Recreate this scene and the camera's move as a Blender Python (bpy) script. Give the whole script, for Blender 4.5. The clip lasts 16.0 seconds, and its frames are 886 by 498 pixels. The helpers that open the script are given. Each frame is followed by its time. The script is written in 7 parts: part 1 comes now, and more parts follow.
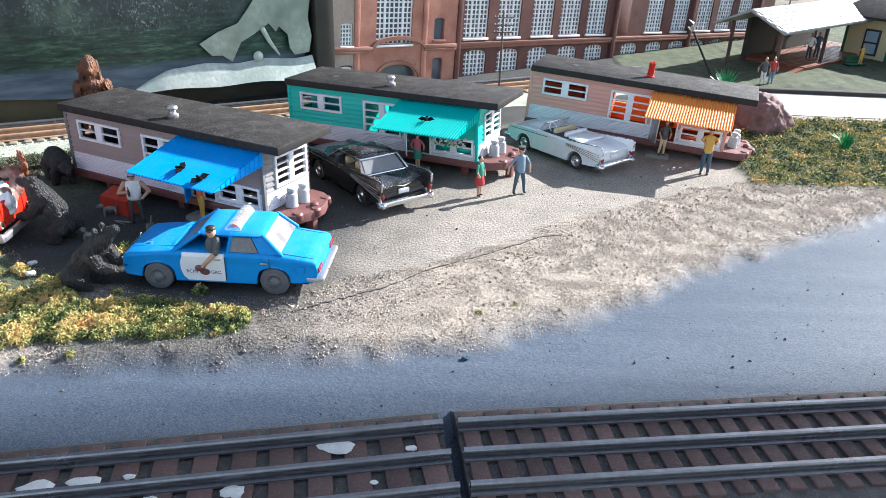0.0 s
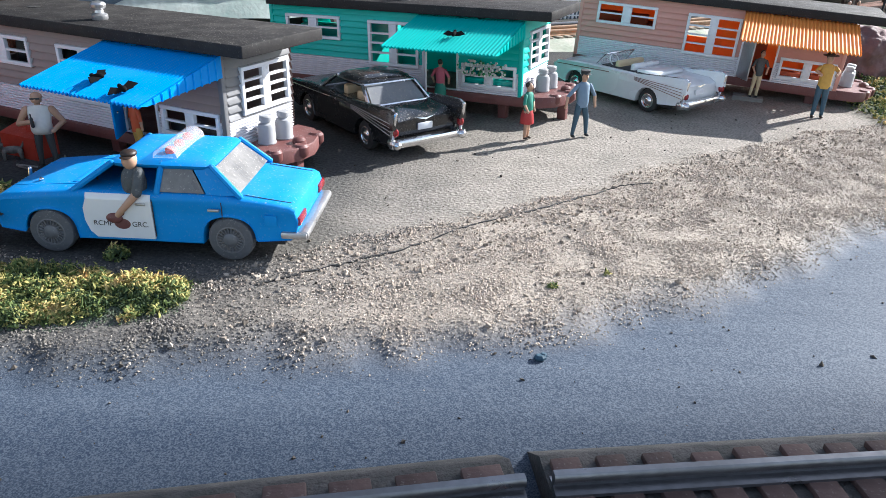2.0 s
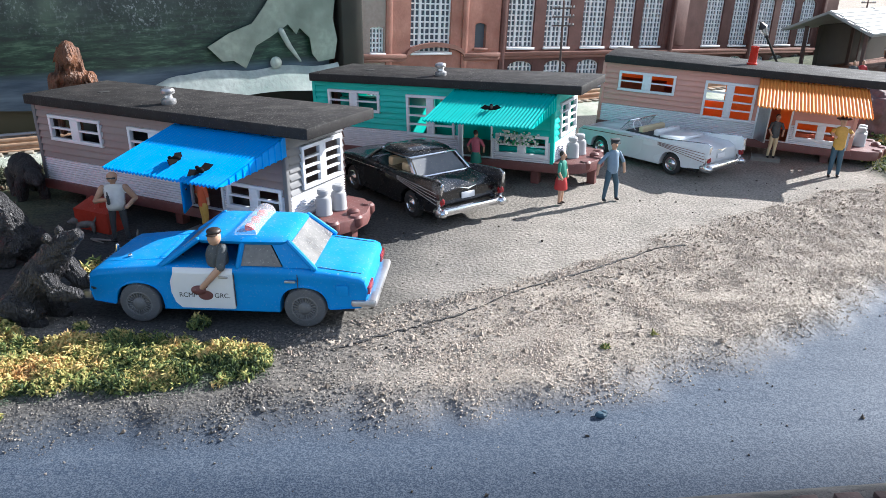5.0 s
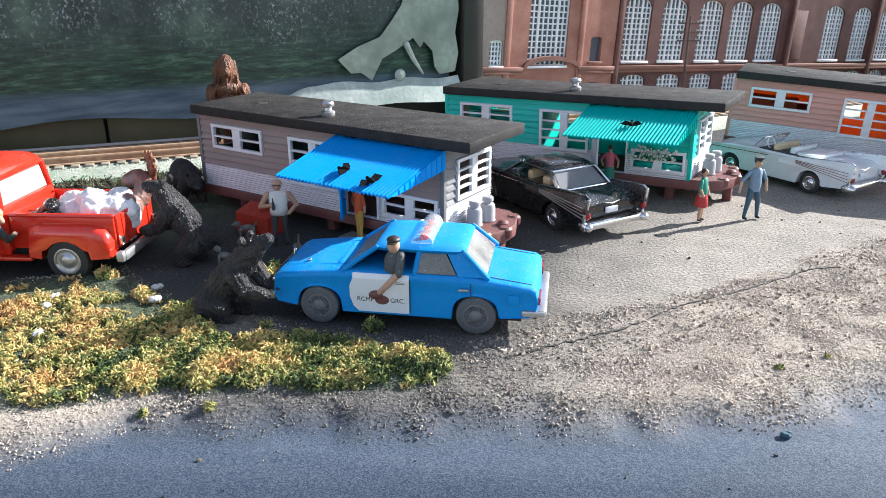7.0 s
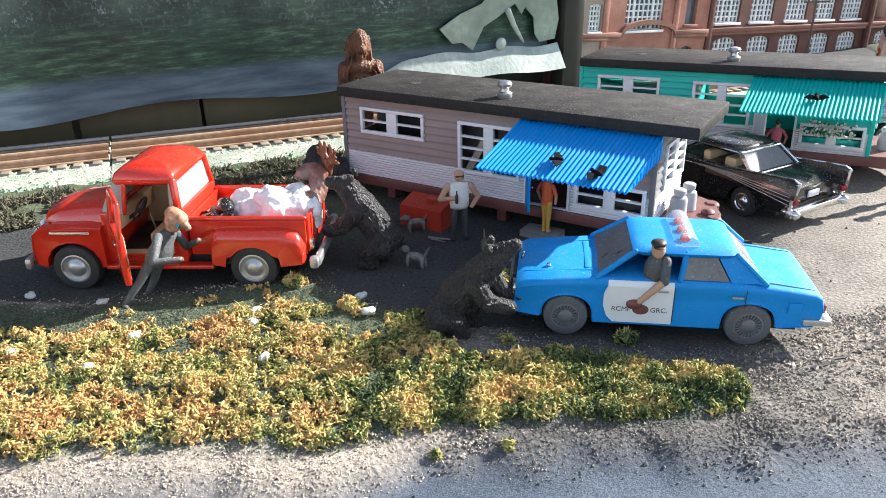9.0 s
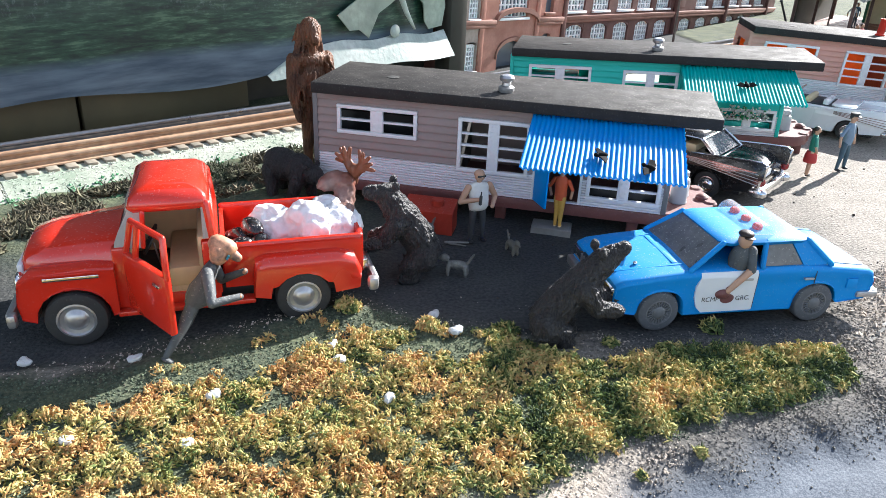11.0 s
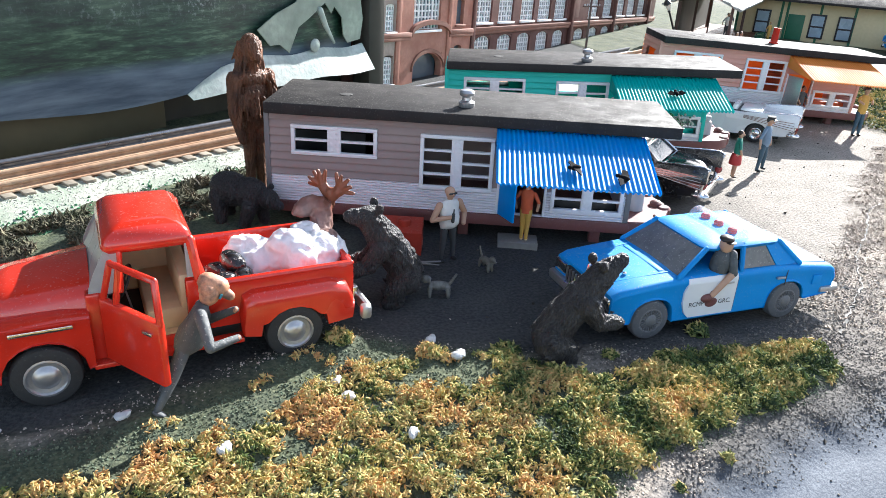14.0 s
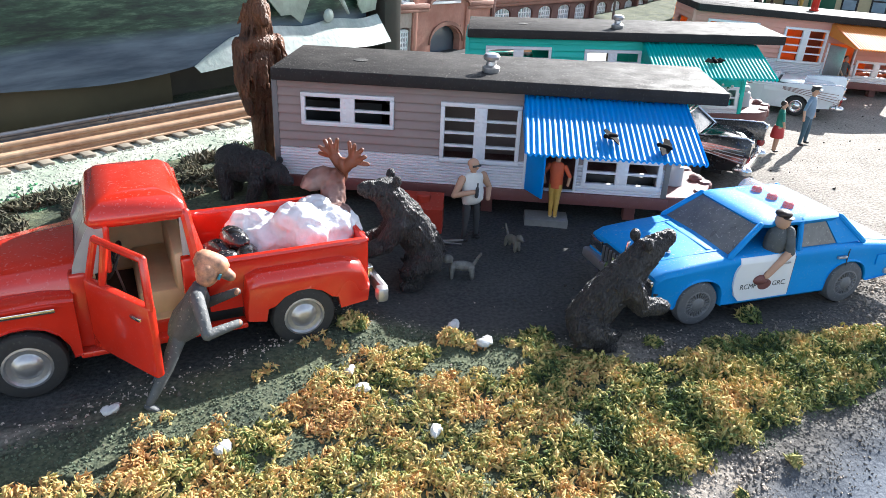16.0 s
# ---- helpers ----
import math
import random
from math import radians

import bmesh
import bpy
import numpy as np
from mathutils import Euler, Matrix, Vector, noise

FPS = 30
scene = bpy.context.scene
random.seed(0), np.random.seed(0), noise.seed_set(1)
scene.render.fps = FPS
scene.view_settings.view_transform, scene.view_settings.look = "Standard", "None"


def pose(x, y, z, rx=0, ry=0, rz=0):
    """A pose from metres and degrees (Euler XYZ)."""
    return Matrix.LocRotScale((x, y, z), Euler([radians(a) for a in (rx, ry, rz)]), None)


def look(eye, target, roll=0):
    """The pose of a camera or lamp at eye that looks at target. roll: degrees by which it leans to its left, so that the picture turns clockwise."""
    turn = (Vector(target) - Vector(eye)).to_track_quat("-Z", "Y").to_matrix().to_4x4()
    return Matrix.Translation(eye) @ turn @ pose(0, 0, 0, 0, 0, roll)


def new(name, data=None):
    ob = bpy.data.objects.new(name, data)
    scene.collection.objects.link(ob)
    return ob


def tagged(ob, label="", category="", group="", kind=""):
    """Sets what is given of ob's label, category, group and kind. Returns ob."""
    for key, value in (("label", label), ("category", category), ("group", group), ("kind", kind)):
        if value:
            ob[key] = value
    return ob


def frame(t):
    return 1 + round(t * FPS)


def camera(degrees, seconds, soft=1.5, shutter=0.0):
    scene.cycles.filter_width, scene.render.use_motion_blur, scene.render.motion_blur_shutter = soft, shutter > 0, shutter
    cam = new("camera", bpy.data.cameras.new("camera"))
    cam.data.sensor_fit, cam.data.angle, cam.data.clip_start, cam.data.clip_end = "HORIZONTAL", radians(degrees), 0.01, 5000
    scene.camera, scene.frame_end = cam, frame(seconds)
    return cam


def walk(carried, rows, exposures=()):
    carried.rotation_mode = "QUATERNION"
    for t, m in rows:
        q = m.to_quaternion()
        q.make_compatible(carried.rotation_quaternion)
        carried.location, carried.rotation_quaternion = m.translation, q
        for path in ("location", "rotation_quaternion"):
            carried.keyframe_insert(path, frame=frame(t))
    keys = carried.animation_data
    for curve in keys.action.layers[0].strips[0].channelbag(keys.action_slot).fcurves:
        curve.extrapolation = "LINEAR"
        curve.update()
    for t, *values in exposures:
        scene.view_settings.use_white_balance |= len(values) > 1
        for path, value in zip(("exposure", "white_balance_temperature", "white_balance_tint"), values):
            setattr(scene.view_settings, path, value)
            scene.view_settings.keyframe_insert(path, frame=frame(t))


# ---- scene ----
cam = camera(62.6, 16.0, soft=0.65)
PATH = [
    (0, (0.071, -0.001, 0.233), (0.018, 1.795, -0.645), 1.9),
    (0.5, (0.061, 0.059, 0.205), (0.047, 1.835, -0.714), 2.5),
    (1, (0.054, 0.104, 0.189), (-0.001, 1.882, -0.726), 1.5),
    (1.5, (0.052, 0.131, 0.16), (-0.023, 1.919, -0.732), 1.0),
    (2, (0.049, 0.135, 0.136), (-0.016, 1.936, -0.731), 1.6),
    (2.5, (0.045, 0.136, 0.138), (-0.017, 1.956, -0.69), 2.1),
    (3, (0.046, 0.133, 0.143), (-0.012, 1.974, -0.635), 0.8),
    (3.5, (0.043, 0.125, 0.145), (-0.024, 1.978, -0.604), 0.3),
    (3.7, (0.042, 0.126, 0.145), (-0.028, 1.981, -0.597), 0.4),
    (5.8, (0.017, 0.108, 0.155), (-0.121, 1.964, -0.577), -0.2),
    (6, (0.014, 0.108, 0.153), (-0.145, 1.965, -0.572), -0.2),
    (6.5, (0.001, 0.102, 0.155), (-0.215, 1.955, -0.566), -0.1),
    (7, (-0.015, 0.1, 0.157), (-0.302, 1.945, -0.559), -0.0),
    (7.5, (-0.024, 0.098, 0.156), (-0.341, 1.936, -0.566), -0.1),
    (8, (-0.037, 0.098, 0.16), (-0.512, 1.88, -0.614), -1.9),
    (8.5, (-0.059, 0.112, 0.161), (-0.614, 1.859, -0.639), -1.5),
    (9, (-0.133, 0.123, 0.162), (-0.39, 1.932, -0.651), -1.0),
    (9.2, (-0.168, 0.125, 0.163), (-0.315, 1.947, -0.649), -0.1),
    (11.3, (-0.286, 0.152, 0.163), (0.206, 1.894, -0.687), 2.7),
    (11.5, (-0.298, 0.15, 0.167), (0.287, 1.873, -0.662), 2.8),
    (12, (-0.298, 0.152, 0.171), (0.391, 1.849, -0.632), 2.6),
    (12.5, (-0.295, 0.159, 0.167), (0.411, 1.845, -0.645), 2.8),
    (13, (-0.297, 0.166, 0.162), (0.402, 1.853, -0.653), 3.5),
    (13.5, (-0.305, 0.168, 0.161), (0.385, 1.859, -0.656), 3.5),
    (14, (-0.308, 0.173, 0.162), (0.366, 1.871, -0.651), 3.2),
    (14.5, (-0.306, 0.178, 0.163), (0.357, 1.881, -0.648), 3.0),
    (15, (-0.305, 0.18, 0.162), (0.357, 1.882, -0.653), 3.0),
    (15.5, (-0.304, 0.185, 0.16), (0.337, 1.892, -0.66), 2.5),
    (16, (-0.301, 0.198, 0.147), (0.326, 1.894, -0.708), 2.6),
]
walk(cam, [(t, look(eye, target, roll)) for t, eye, target, roll in PATH],
     exposures=[(0, 1.80, 6100, 10), (0.9, 1.56, 6100, 10), (3.5, 1.46, 6020, 10), (7, 1.62, 6150, 10), (9, 1.82, 6450, 10), (12, 1.90, 6150, 10), (16, 1.92, 6200, 10)])

# ---- light ----
world = bpy.data.worlds.new("sky")
scene.world = world
world.use_nodes = True
SUN_AZ, SUN_EL = radians(33.5), radians(29.0)   # towards the sun: angle from +x, and height
wn = world.node_tree.nodes
sky = wn.new("ShaderNodeTexSky")
sky.sky_type, sky.sun_disc = "NISHITA", False
sky.sun_elevation, sky.sun_rotation = SUN_EL, radians(90) - SUN_AZ
haze = wn.new("ShaderNodeHueSaturation")       # thin cloud takes part of the blue out of the sky
haze.inputs["Saturation"].default_value = 0.66
world.node_tree.links.new(sky.outputs[0], haze.inputs["Color"])
world.node_tree.links.new(haze.outputs[0], wn["Background"].inputs[0])
wn["Background"].inputs[1].default_value = 0.094
sun = new("sun", bpy.data.lights.new("sun", "SUN"))
sun.data.energy, sun.data.angle, sun.data.color = 4.3, radians(0.55), (1.0, 0.96, 0.90)
sun.matrix_world = look((math.cos(SUN_AZ) * math.cos(SUN_EL), math.sin(SUN_AZ) * math.cos(SUN_EL), math.sin(SUN_EL)), (0, 0, 0))


# ---- materials ----


def material(name, colour, rough=0.6, metal=0.0, vary=0.25, scale=300.0, bump=0.2, dust=0.0, second=None, island=0.0,
             per_object=0.0, coat=0.0, transmit=0.0, alpha=1.0, spec=0.5, glow_through=0.0):
    """A surface with variation at two scales, fine relief and a film of dust."""
    m = bpy.data.materials.new(name)
    m.use_nodes = True
    n, l = m.node_tree.nodes, m.node_tree.links
    b = n["Principled BSDF"]
    tc = n.new("ShaderNodeTexCoord")

    def noise_at(sc, detail=4.0):
        t = n.new("ShaderNodeTexNoise")
        t.inputs["Scale"].default_value, t.inputs["Detail"].default_value = sc, detail
        l.new(tc.outputs["Object"], t.inputs["Vector"])
        return t.outputs["Fac"]

    def ramp(fac, lo, hi, a=0.0, z=1.0):
        r = n.new("ShaderNodeMapRange")
        r.inputs["From Min"].default_value, r.inputs["From Max"].default_value = lo, hi
        r.inputs["To Min"].default_value, r.inputs["To Max"].default_value = a, z
        l.new(fac, r.inputs["Value"])
        return r.outputs["Result"]

    def mix(fac, a, c, mode="MIX"):
        x = n.new("ShaderNodeMix")
        x.data_type, x.blend_type = "RGBA", mode
        for sock, val in ((x.inputs[0], fac), (x.inputs[6], a), (x.inputs[7], c)):
            if isinstance(val, bpy.types.NodeSocket):
                l.new(val, sock)
            else:
                sock.default_value = val if isinstance(val, float) else (*val[:3], 1.0)
        return x.outputs[2]

    fine, coarse = noise_at(scale), noise_at(scale * 0.13, 3.0)
    c2 = second or tuple(v * 0.6 for v in colour)
    col = mix(ramp(coarse, 0.35, 0.7), colour, c2 if second else tuple(v * (1 - 0.35 * vary) for v in colour))
    col = mix(ramp(fine, 0.3, 0.75, 0.0, vary), col, tuple(v * 0.5 for v in colour))
    if island:
        g = n.new("ShaderNodeNewGeometry")
        hsv = n.new("ShaderNodeHueSaturation")
        l.new(ramp(g.outputs["Random Per Island"], 0, 1, 1 - island, 1 + island), hsv.inputs["Value"])
        l.new(col, hsv.inputs["Color"])
        col = hsv.outputs["Color"]
    if per_object:
        g = n.new("ShaderNodeObjectInfo")
        hsv = n.new("ShaderNodeHueSaturation")
        l.new(ramp(g.outputs["Random"], 0, 1, 1 - per_object, 1 + per_object), hsv.inputs["Value"])
        l.new(col, hsv.inputs["Color"])
        col = hsv.outputs["Color"]
    if dust:        # dust settles on upward faces
        up = n.new("ShaderNodeSeparateXYZ")
        l.new(n.new("ShaderNodeNewGeometry").outputs["Normal"], up.inputs[0])
        lie = ramp(up.outputs["Z"], 0.1, 0.9, 0.2, 1.0)

        def times(a):
            x = n.new("ShaderNodeMath")
            x.operation = "MULTIPLY"
            l.new(a, x.inputs[0])
            l.new(lie, x.inputs[1])
            return x.outputs[0]

        speck = ramp(noise_at(1000.0, 2.0), 0.62, 0.70, 0.0, min(1.0, dust))
        col = mix(times(speck), col, (0.5, 0.47, 0.42))
        col = mix(times(ramp(noise_at(90.0), 0.45, 0.8, 0.0, dust * 0.25)), col, (0.42, 0.40, 0.36))
    l.new(col, b.inputs["Base Color"])
    l.new(ramp(coarse, 0.3, 0.7, max(0.03, rough - 0.12), min(1.0, rough + 0.12)), b.inputs["Roughness"])
    b.inputs["Metallic"].default_value = metal
    b.inputs["Coat Weight"].default_value = coat
    b.inputs["Transmission Weight"].default_value = transmit
    b.inputs["Alpha"].default_value = alpha
    b.inputs["Specular IOR Level"].default_value = spec
    if bump:
        bp = n.new("ShaderNodeBump")
        bp.inputs["Strength"].default_value, bp.inputs["Distance"].default_value = bump, 0.0006
        l.new(fine, bp.inputs["Height"])
        l.new(bp.outputs[0], b.inputs["Normal"])
    if glow_through:        # thin plastic lets part of the light through
        tr = n.new("ShaderNodeBsdfTranslucent")
        ms = n.new("ShaderNodeMixShader")
        ms.inputs[0].default_value = glow_through
        l.new(col, tr.inputs["Color"])
        l.new(b.outputs[0], ms.inputs[1])
        l.new(tr.outputs[0], ms.inputs[2])
        l.new(ms.outputs[0], n["Material Output"].inputs["Surface"])
    return m


roof_black = material("roof_black", (0.030, 0.028, 0.028), 0.7, dust=0.3, scale=900, bump=0.3, spec=0.15)
white_plastic = material("white_plastic", (0.74, 0.75, 0.78), 0.45, vary=0.12, scale=500, bump=0.08, dust=0.1)
siding_white = material("siding_white", (0.78, 0.77, 0.81), 0.5, vary=0.15, scale=400, bump=0.1, dust=0.25)
siding_mauve = material("siding_mauve", (0.265, 0.20, 0.185), 0.5, vary=0.15, scale=300, bump=0.1)
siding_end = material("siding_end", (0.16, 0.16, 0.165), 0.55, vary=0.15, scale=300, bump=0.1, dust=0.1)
siding_grey = material("siding_grey", (0.36, 0.36, 0.37), 0.5, vary=0.15, scale=300, bump=0.1, dust=0.1)
siding_teal = material("siding_teal", (0.0, 0.50, 0.42), 0.45, vary=0.12, scale=300, bump=0.1, glow_through=0.05)
siding_pink = material("siding_pink", (0.62, 0.30, 0.24), 0.5, vary=0.12, scale=300, bump=0.1)
maroon = material("maroon", (0.16, 0.055, 0.05), 0.55, vary=0.3, scale=500, dust=0.3)
blue_plastic = material("blue_plastic", (0.0, 0.36, 0.88), 0.5, vary=0.1, scale=300, bump=0.05, dust=0.15, spec=0.3, glow_through=0.32)
teal_plastic = material("teal_plastic", (0.0, 0.54, 0.50), 0.55, vary=0.1, scale=300, bump=0.05, dust=0.1, spec=0.2, glow_through=0.25)
orange_plastic = material("orange_plastic", (0.92, 0.33, 0.07), 0.55, spec=0.25, vary=0.1, scale=300, bump=0.05, glow_through=0.22)
chrome = material("chrome", (0.75, 0.75, 0.76), 0.18, 1.0, vary=0.2, scale=500, bump=0.05)
dull_silver = material("dull_silver", (0.52, 0.52, 0.53), 0.38, 0.8, vary=0.3, scale=700, bump=0.15)
rubber = material("rubber", (0.028, 0.028, 0.028), 0.75, vary=0.3, scale=600, dust=0.15)
hub_grey = material("hub_grey", (0.17, 0.175, 0.185), 0.6, 0.3, vary=0.4, scale=600, dust=0.5)
dusty_rubber = material("dusty_rubber", (0.10, 0.105, 0.115), 0.85, vary=0.3, scale=600, dust=0.6)
red_paint = material("red_paint", (0.62, 0.028, 0.012), 0.22, vary=0.12, scale=200, bump=0.04, dust=0.16, coat=0.5)
blue_paint = material("blue_paint", (0.008, 0.25, 0.64), 0.6, vary=0.1, scale=200, bump=0.05, dust=0.3, coat=0.0, spec=0.2)
black_paint = material("black_paint", (0.010, 0.010, 0.011), 0.22, vary=0.1, scale=200, bump=0.03, dust=0.65, coat=0.3)
white_paint = material("white_paint", (0.72, 0.74, 0.76), 0.25, vary=0.1, scale=200, bump=0.03, dust=0.12, coat=0.4)
tan_plastic = material("tan_plastic", (0.66, 0.52, 0.32), 0.5, vary=0.2, scale=300, bump=0.1)
black_plastic = material("black_plastic", (0.02, 0.02, 0.022), 0.6, vary=0.2, scale=500)
bright_window = material("bright_window", (0.30, 0.31, 0.33), 0.12, vary=0.3, scale=500, dust=0.7, alpha=0.62)
ballast_moss = material("ballast_moss", (0.07, 0.25, 0.11), 0.9, vary=0.4, scale=300, bump=0.0, second=(0.16, 0.30, 0.17), island=0.5)
dusty_glass = material("dusty_glass", (0.13, 0.125, 0.12), 0.35, vary=0.5, scale=500, dust=0.8, second=(0.22, 0.21, 0.2))
milky_glass = material("milky_glass", (0.50, 0.48, 0.45), 0.3, vary=0.4, scale=250, dust=0.5, alpha=0.48)
clear_plastic = material("clear_plastic", (0.9, 0.86, 0.86), 0.08, vary=0.1, transmit=0.0, alpha=0.26, bump=0.05)
lamp_red = material("lamp_red", (0.70, 0.03, 0.03), 0.25, vary=0.1)
red_lens = material("red_lens", (0.30, 0.018, 0.02), 0.15, vary=0.1, alpha=0.8)
fur_black = material("fur_black", (0.030, 0.028, 0.031), 0.46, vary=0.7, scale=1400, bump=1.0, second=(0.055, 0.053, 0.054), spec=0.5)
fur_brown = material("fur_brown", (0.20, 0.075, 0.03), 0.6, vary=0.6, scale=700, bump=0.8, second=(0.055, 0.028, 0.018))
antler_brown = material("antler_brown", (0.20, 0.065, 0.03), 0.5, vary=0.4, scale=500, bump=0.4)
bag_white = material("bag_white", (0.76, 0.75, 0.77), 0.4, vary=0.15, scale=500, bump=0.8)
carcass = material("carcass", (0.20, 0.075, 0.05), 0.4, vary=0.5, scale=400, bump=0.6, second=(0.36, 0.29, 0.27))
milky_pane = material("milky_pane", (0.42, 0.40, 0.375), 0.3, vary=0.3, scale=250, dust=0.4, alpha=0.86)
worn_cap = material("worn_cap", (0.66, 0.32, 0.18), 0.6, vary=0.4, scale=2600, second=(0.10, 0.07, 0.06))
teal_cloth = material("teal_cloth", (0.02, 0.17, 0.22), 0.6, vary=0.3, scale=500)
skin = material("skin", (0.50, 0.30, 0.20), 0.6, vary=0.2, scale=600)
cloth_white = material("cloth_white", (0.72, 0.71, 0.68), 0.7, vary=0.2, scale=600)
cloth_dark = material("cloth_dark", (0.045, 0.048, 0.052), 0.7, vary=0.3, scale=600)
cloth_grey = material("cloth_grey", (0.085, 0.095, 0.10), 0.7, vary=0.6, scale=500, bump=0.9, dust=0.5)
cloth_yellow = material("cloth_yellow", (0.58, 0.34, 0.07), 0.65, vary=0.3, scale=600)
cloth_orange = material("cloth_orange", (0.60, 0.10, 0.03), 0.6, vary=0.2, scale=600)
cloth_pink = material("cloth_pink", (0.55, 0.12, 0.17), 0.6, vary=0.2, scale=600)
cloth_green = material("cloth_green", (0.02, 0.22, 0.16), 0.6, vary=0.2, scale=600)
cloth_red = material("cloth_red", (0.42, 0.03, 0.03), 0.6, vary=0.2, scale=600)
cloth_blue = material("cloth_blue", (0.16, 0.24, 0.33), 0.6, vary=0.2, scale=600)
cloth_denim = material("cloth_denim", (0.04, 0.09, 0.13), 0.65, vary=0.3, scale=600)
hair_dark = material("hair_dark", (0.03, 0.018, 0.012), 0.5, vary=0.3, scale=800)
red_box_mat = material("red_box_paint", (0.40, 0.035, 0.015), 0.55, vary=0.3, scale=400, dust=0.2)
wood_grey = material("wood_grey", (0.25, 0.24, 0.22), 0.7, vary=0.4, scale=500, dust=0.3)
stone_red = material("stone_red", (0.15, 0.08, 0.08), 0.8, vary=0.6, scale=250, bump=1.0, second=(0.21, 0.12, 0.115))
stone_white = material("stone_white", (0.56, 0.57, 0.57), 0.3, vary=0.2, scale=500, bump=0.4)
pebble = material("pebble", (0.50, 0.425, 0.35), 0.9, vary=0.2, scale=500, island=0.3, second=(0.40, 0.34, 0.285))
pebble_grey = material("pebble_grey", (0.20, 0.18, 0.155), 0.9, vary=0.2, scale=500, island=0.4, second=(0.13, 0.12, 0.11))
clod_tan = material("clod_tan", (0.40, 0.335, 0.27), 0.95, vary=0.4, scale=900, bump=0.6, island=0.35, second=(0.28, 0.23, 0.185))
crumb_brown = material("crumb_brown", (0.09, 0.075, 0.06), 0.9, vary=0.3, scale=500, island=0.5)
# red brick of the long wing, darkened to carry the shade on it
brick_shaded = material("brick_shaded", (0.135, 0.052, 0.042), 0.7, vary=0.4, scale=300, bump=0.3, second=(0.09, 0.036, 0.03), dust=0.2)
brick_rose = material("brick_rose", (0.42, 0.19, 0.14), 0.7, vary=0.4, scale=300, bump=0.3, second=(0.29, 0.12, 0.085), dust=0.25)
brick_grey = material("brick_grey", (0.38, 0.30, 0.26), 0.75, vary=0.4, scale=300, bump=0.3, dust=0.15)
trim_tan = material("trim_tan", (0.25, 0.115, 0.085), 0.7, vary=0.3, scale=300)
window_white = material("window_white", (0.78, 0.79, 0.80), 0.5, vary=0.15, scale=300)
pane_dark = material("pane_dark", (0.09, 0.11, 0.14), 0.12, vary=0.3, scale=60, bump=0.02)
dark_board = material("dark_board", (0.018, 0.018, 0.018), 0.7, vary=0.5, scale=60, second=(0.05, 0.045, 0.03))
rail_steel = material("rail_steel", (0.26, 0.26, 0.27), 0.34, 0.9, vary=0.5, scale=300, bump=0.2)
rail_rust = material("rail_rust", (0.42, 0.24, 0.14), 0.55, 0.1, vary=0.6, scale=200, second=(0.55, 0.38, 0.24), dust=0.2)
tie_brown = material("tie_brown", (0.12, 0.072, 0.062), 0.75, vary=0.5, scale=400, bump=0.5, per_object=0.25, dust=0.15)
tie_tan = material("tie_tan", (0.30, 0.26, 0.20), 0.8, vary=0.4, scale=400, bump=0.5, per_object=0.2)
ballast_dark = material("ballast_dark", (0.11, 0.10, 0.095), 0.9, vary=0.7, scale=900, bump=1.0, second=(0.05, 0.055, 0.052))
ballast_green = material("ballast_green", (0.55, 0.55, 0.47), 0.9, vary=0.5, scale=300, bump=1.0, second=(0.26, 0.34, 0.25), island=0.55)
leaf_green = material("leaf_green", (0.02, 0.26, 0.08), 0.4, vary=0.3, scale=300, island=0.3)
roof_pale = material("roof_pale", (0.33, 0.34, 0.33), 0.6, vary=0.3, scale=300)
cream_wall = material("cream_wall", (0.58, 0.50, 0.30), 0.6, vary=0.2, scale=200)
green_paint = material("green_paint", (0.01, 0.12, 0.06), 0.5, vary=0.2, scale=300)
path_pale = material("path_pale", (0.34, 0.325, 0.30), 0.8, vary=0.2, scale=120, bump=0.3)
flower_white = material("flower_white", (0.7, 0.69, 0.66), 0.7, vary=0.3, scale=600, island=0.3)
plaster_white = material("plaster_white", (0.66, 0.66, 0.62), 0.8, vary=0.3, scale=700, bump=0.6)
pale_poster = material("pale_poster", (0.30, 0.42, 0.52), 0.3, vary=0.6, scale=150)


def combed(m, stretch, size, depth):
    """Gives a fur surface long combed grooves in place of its plain relief."""
    n, l = m.node_tree.nodes, m.node_tree.links
    tc, mp, t, bp = n.new("ShaderNodeTexCoord"), n.new("ShaderNodeMapping"), n.new("ShaderNodeTexNoise"), n.new("ShaderNodeBump")
    mp.inputs["Scale"].default_value = stretch
    mp.inputs["Rotation"].default_value = (0.2, 0.5, 0.0)
    t.inputs["Scale"].default_value, t.inputs["Detail"].default_value, t.inputs["Distortion"].default_value = size, 3.0, 0.6
    bp.inputs["Strength"].default_value, bp.inputs["Distance"].default_value = 1.0, depth
    l.new(tc.outputs["Object"], mp.inputs["Vector"])
    l.new(mp.outputs[0], t.inputs["Vector"])
    l.new(t.outputs["Fac"], bp.inputs["Height"])
    l.new(bp.outputs[0], n["Principled BSDF"].inputs["Normal"])


combed(fur_black, (1.0, 1.0, 0.20), 1300.0, 0.0030)
combed(fur_brown, (1.0, 1.0, 0.16), 700.0, 0.0030)


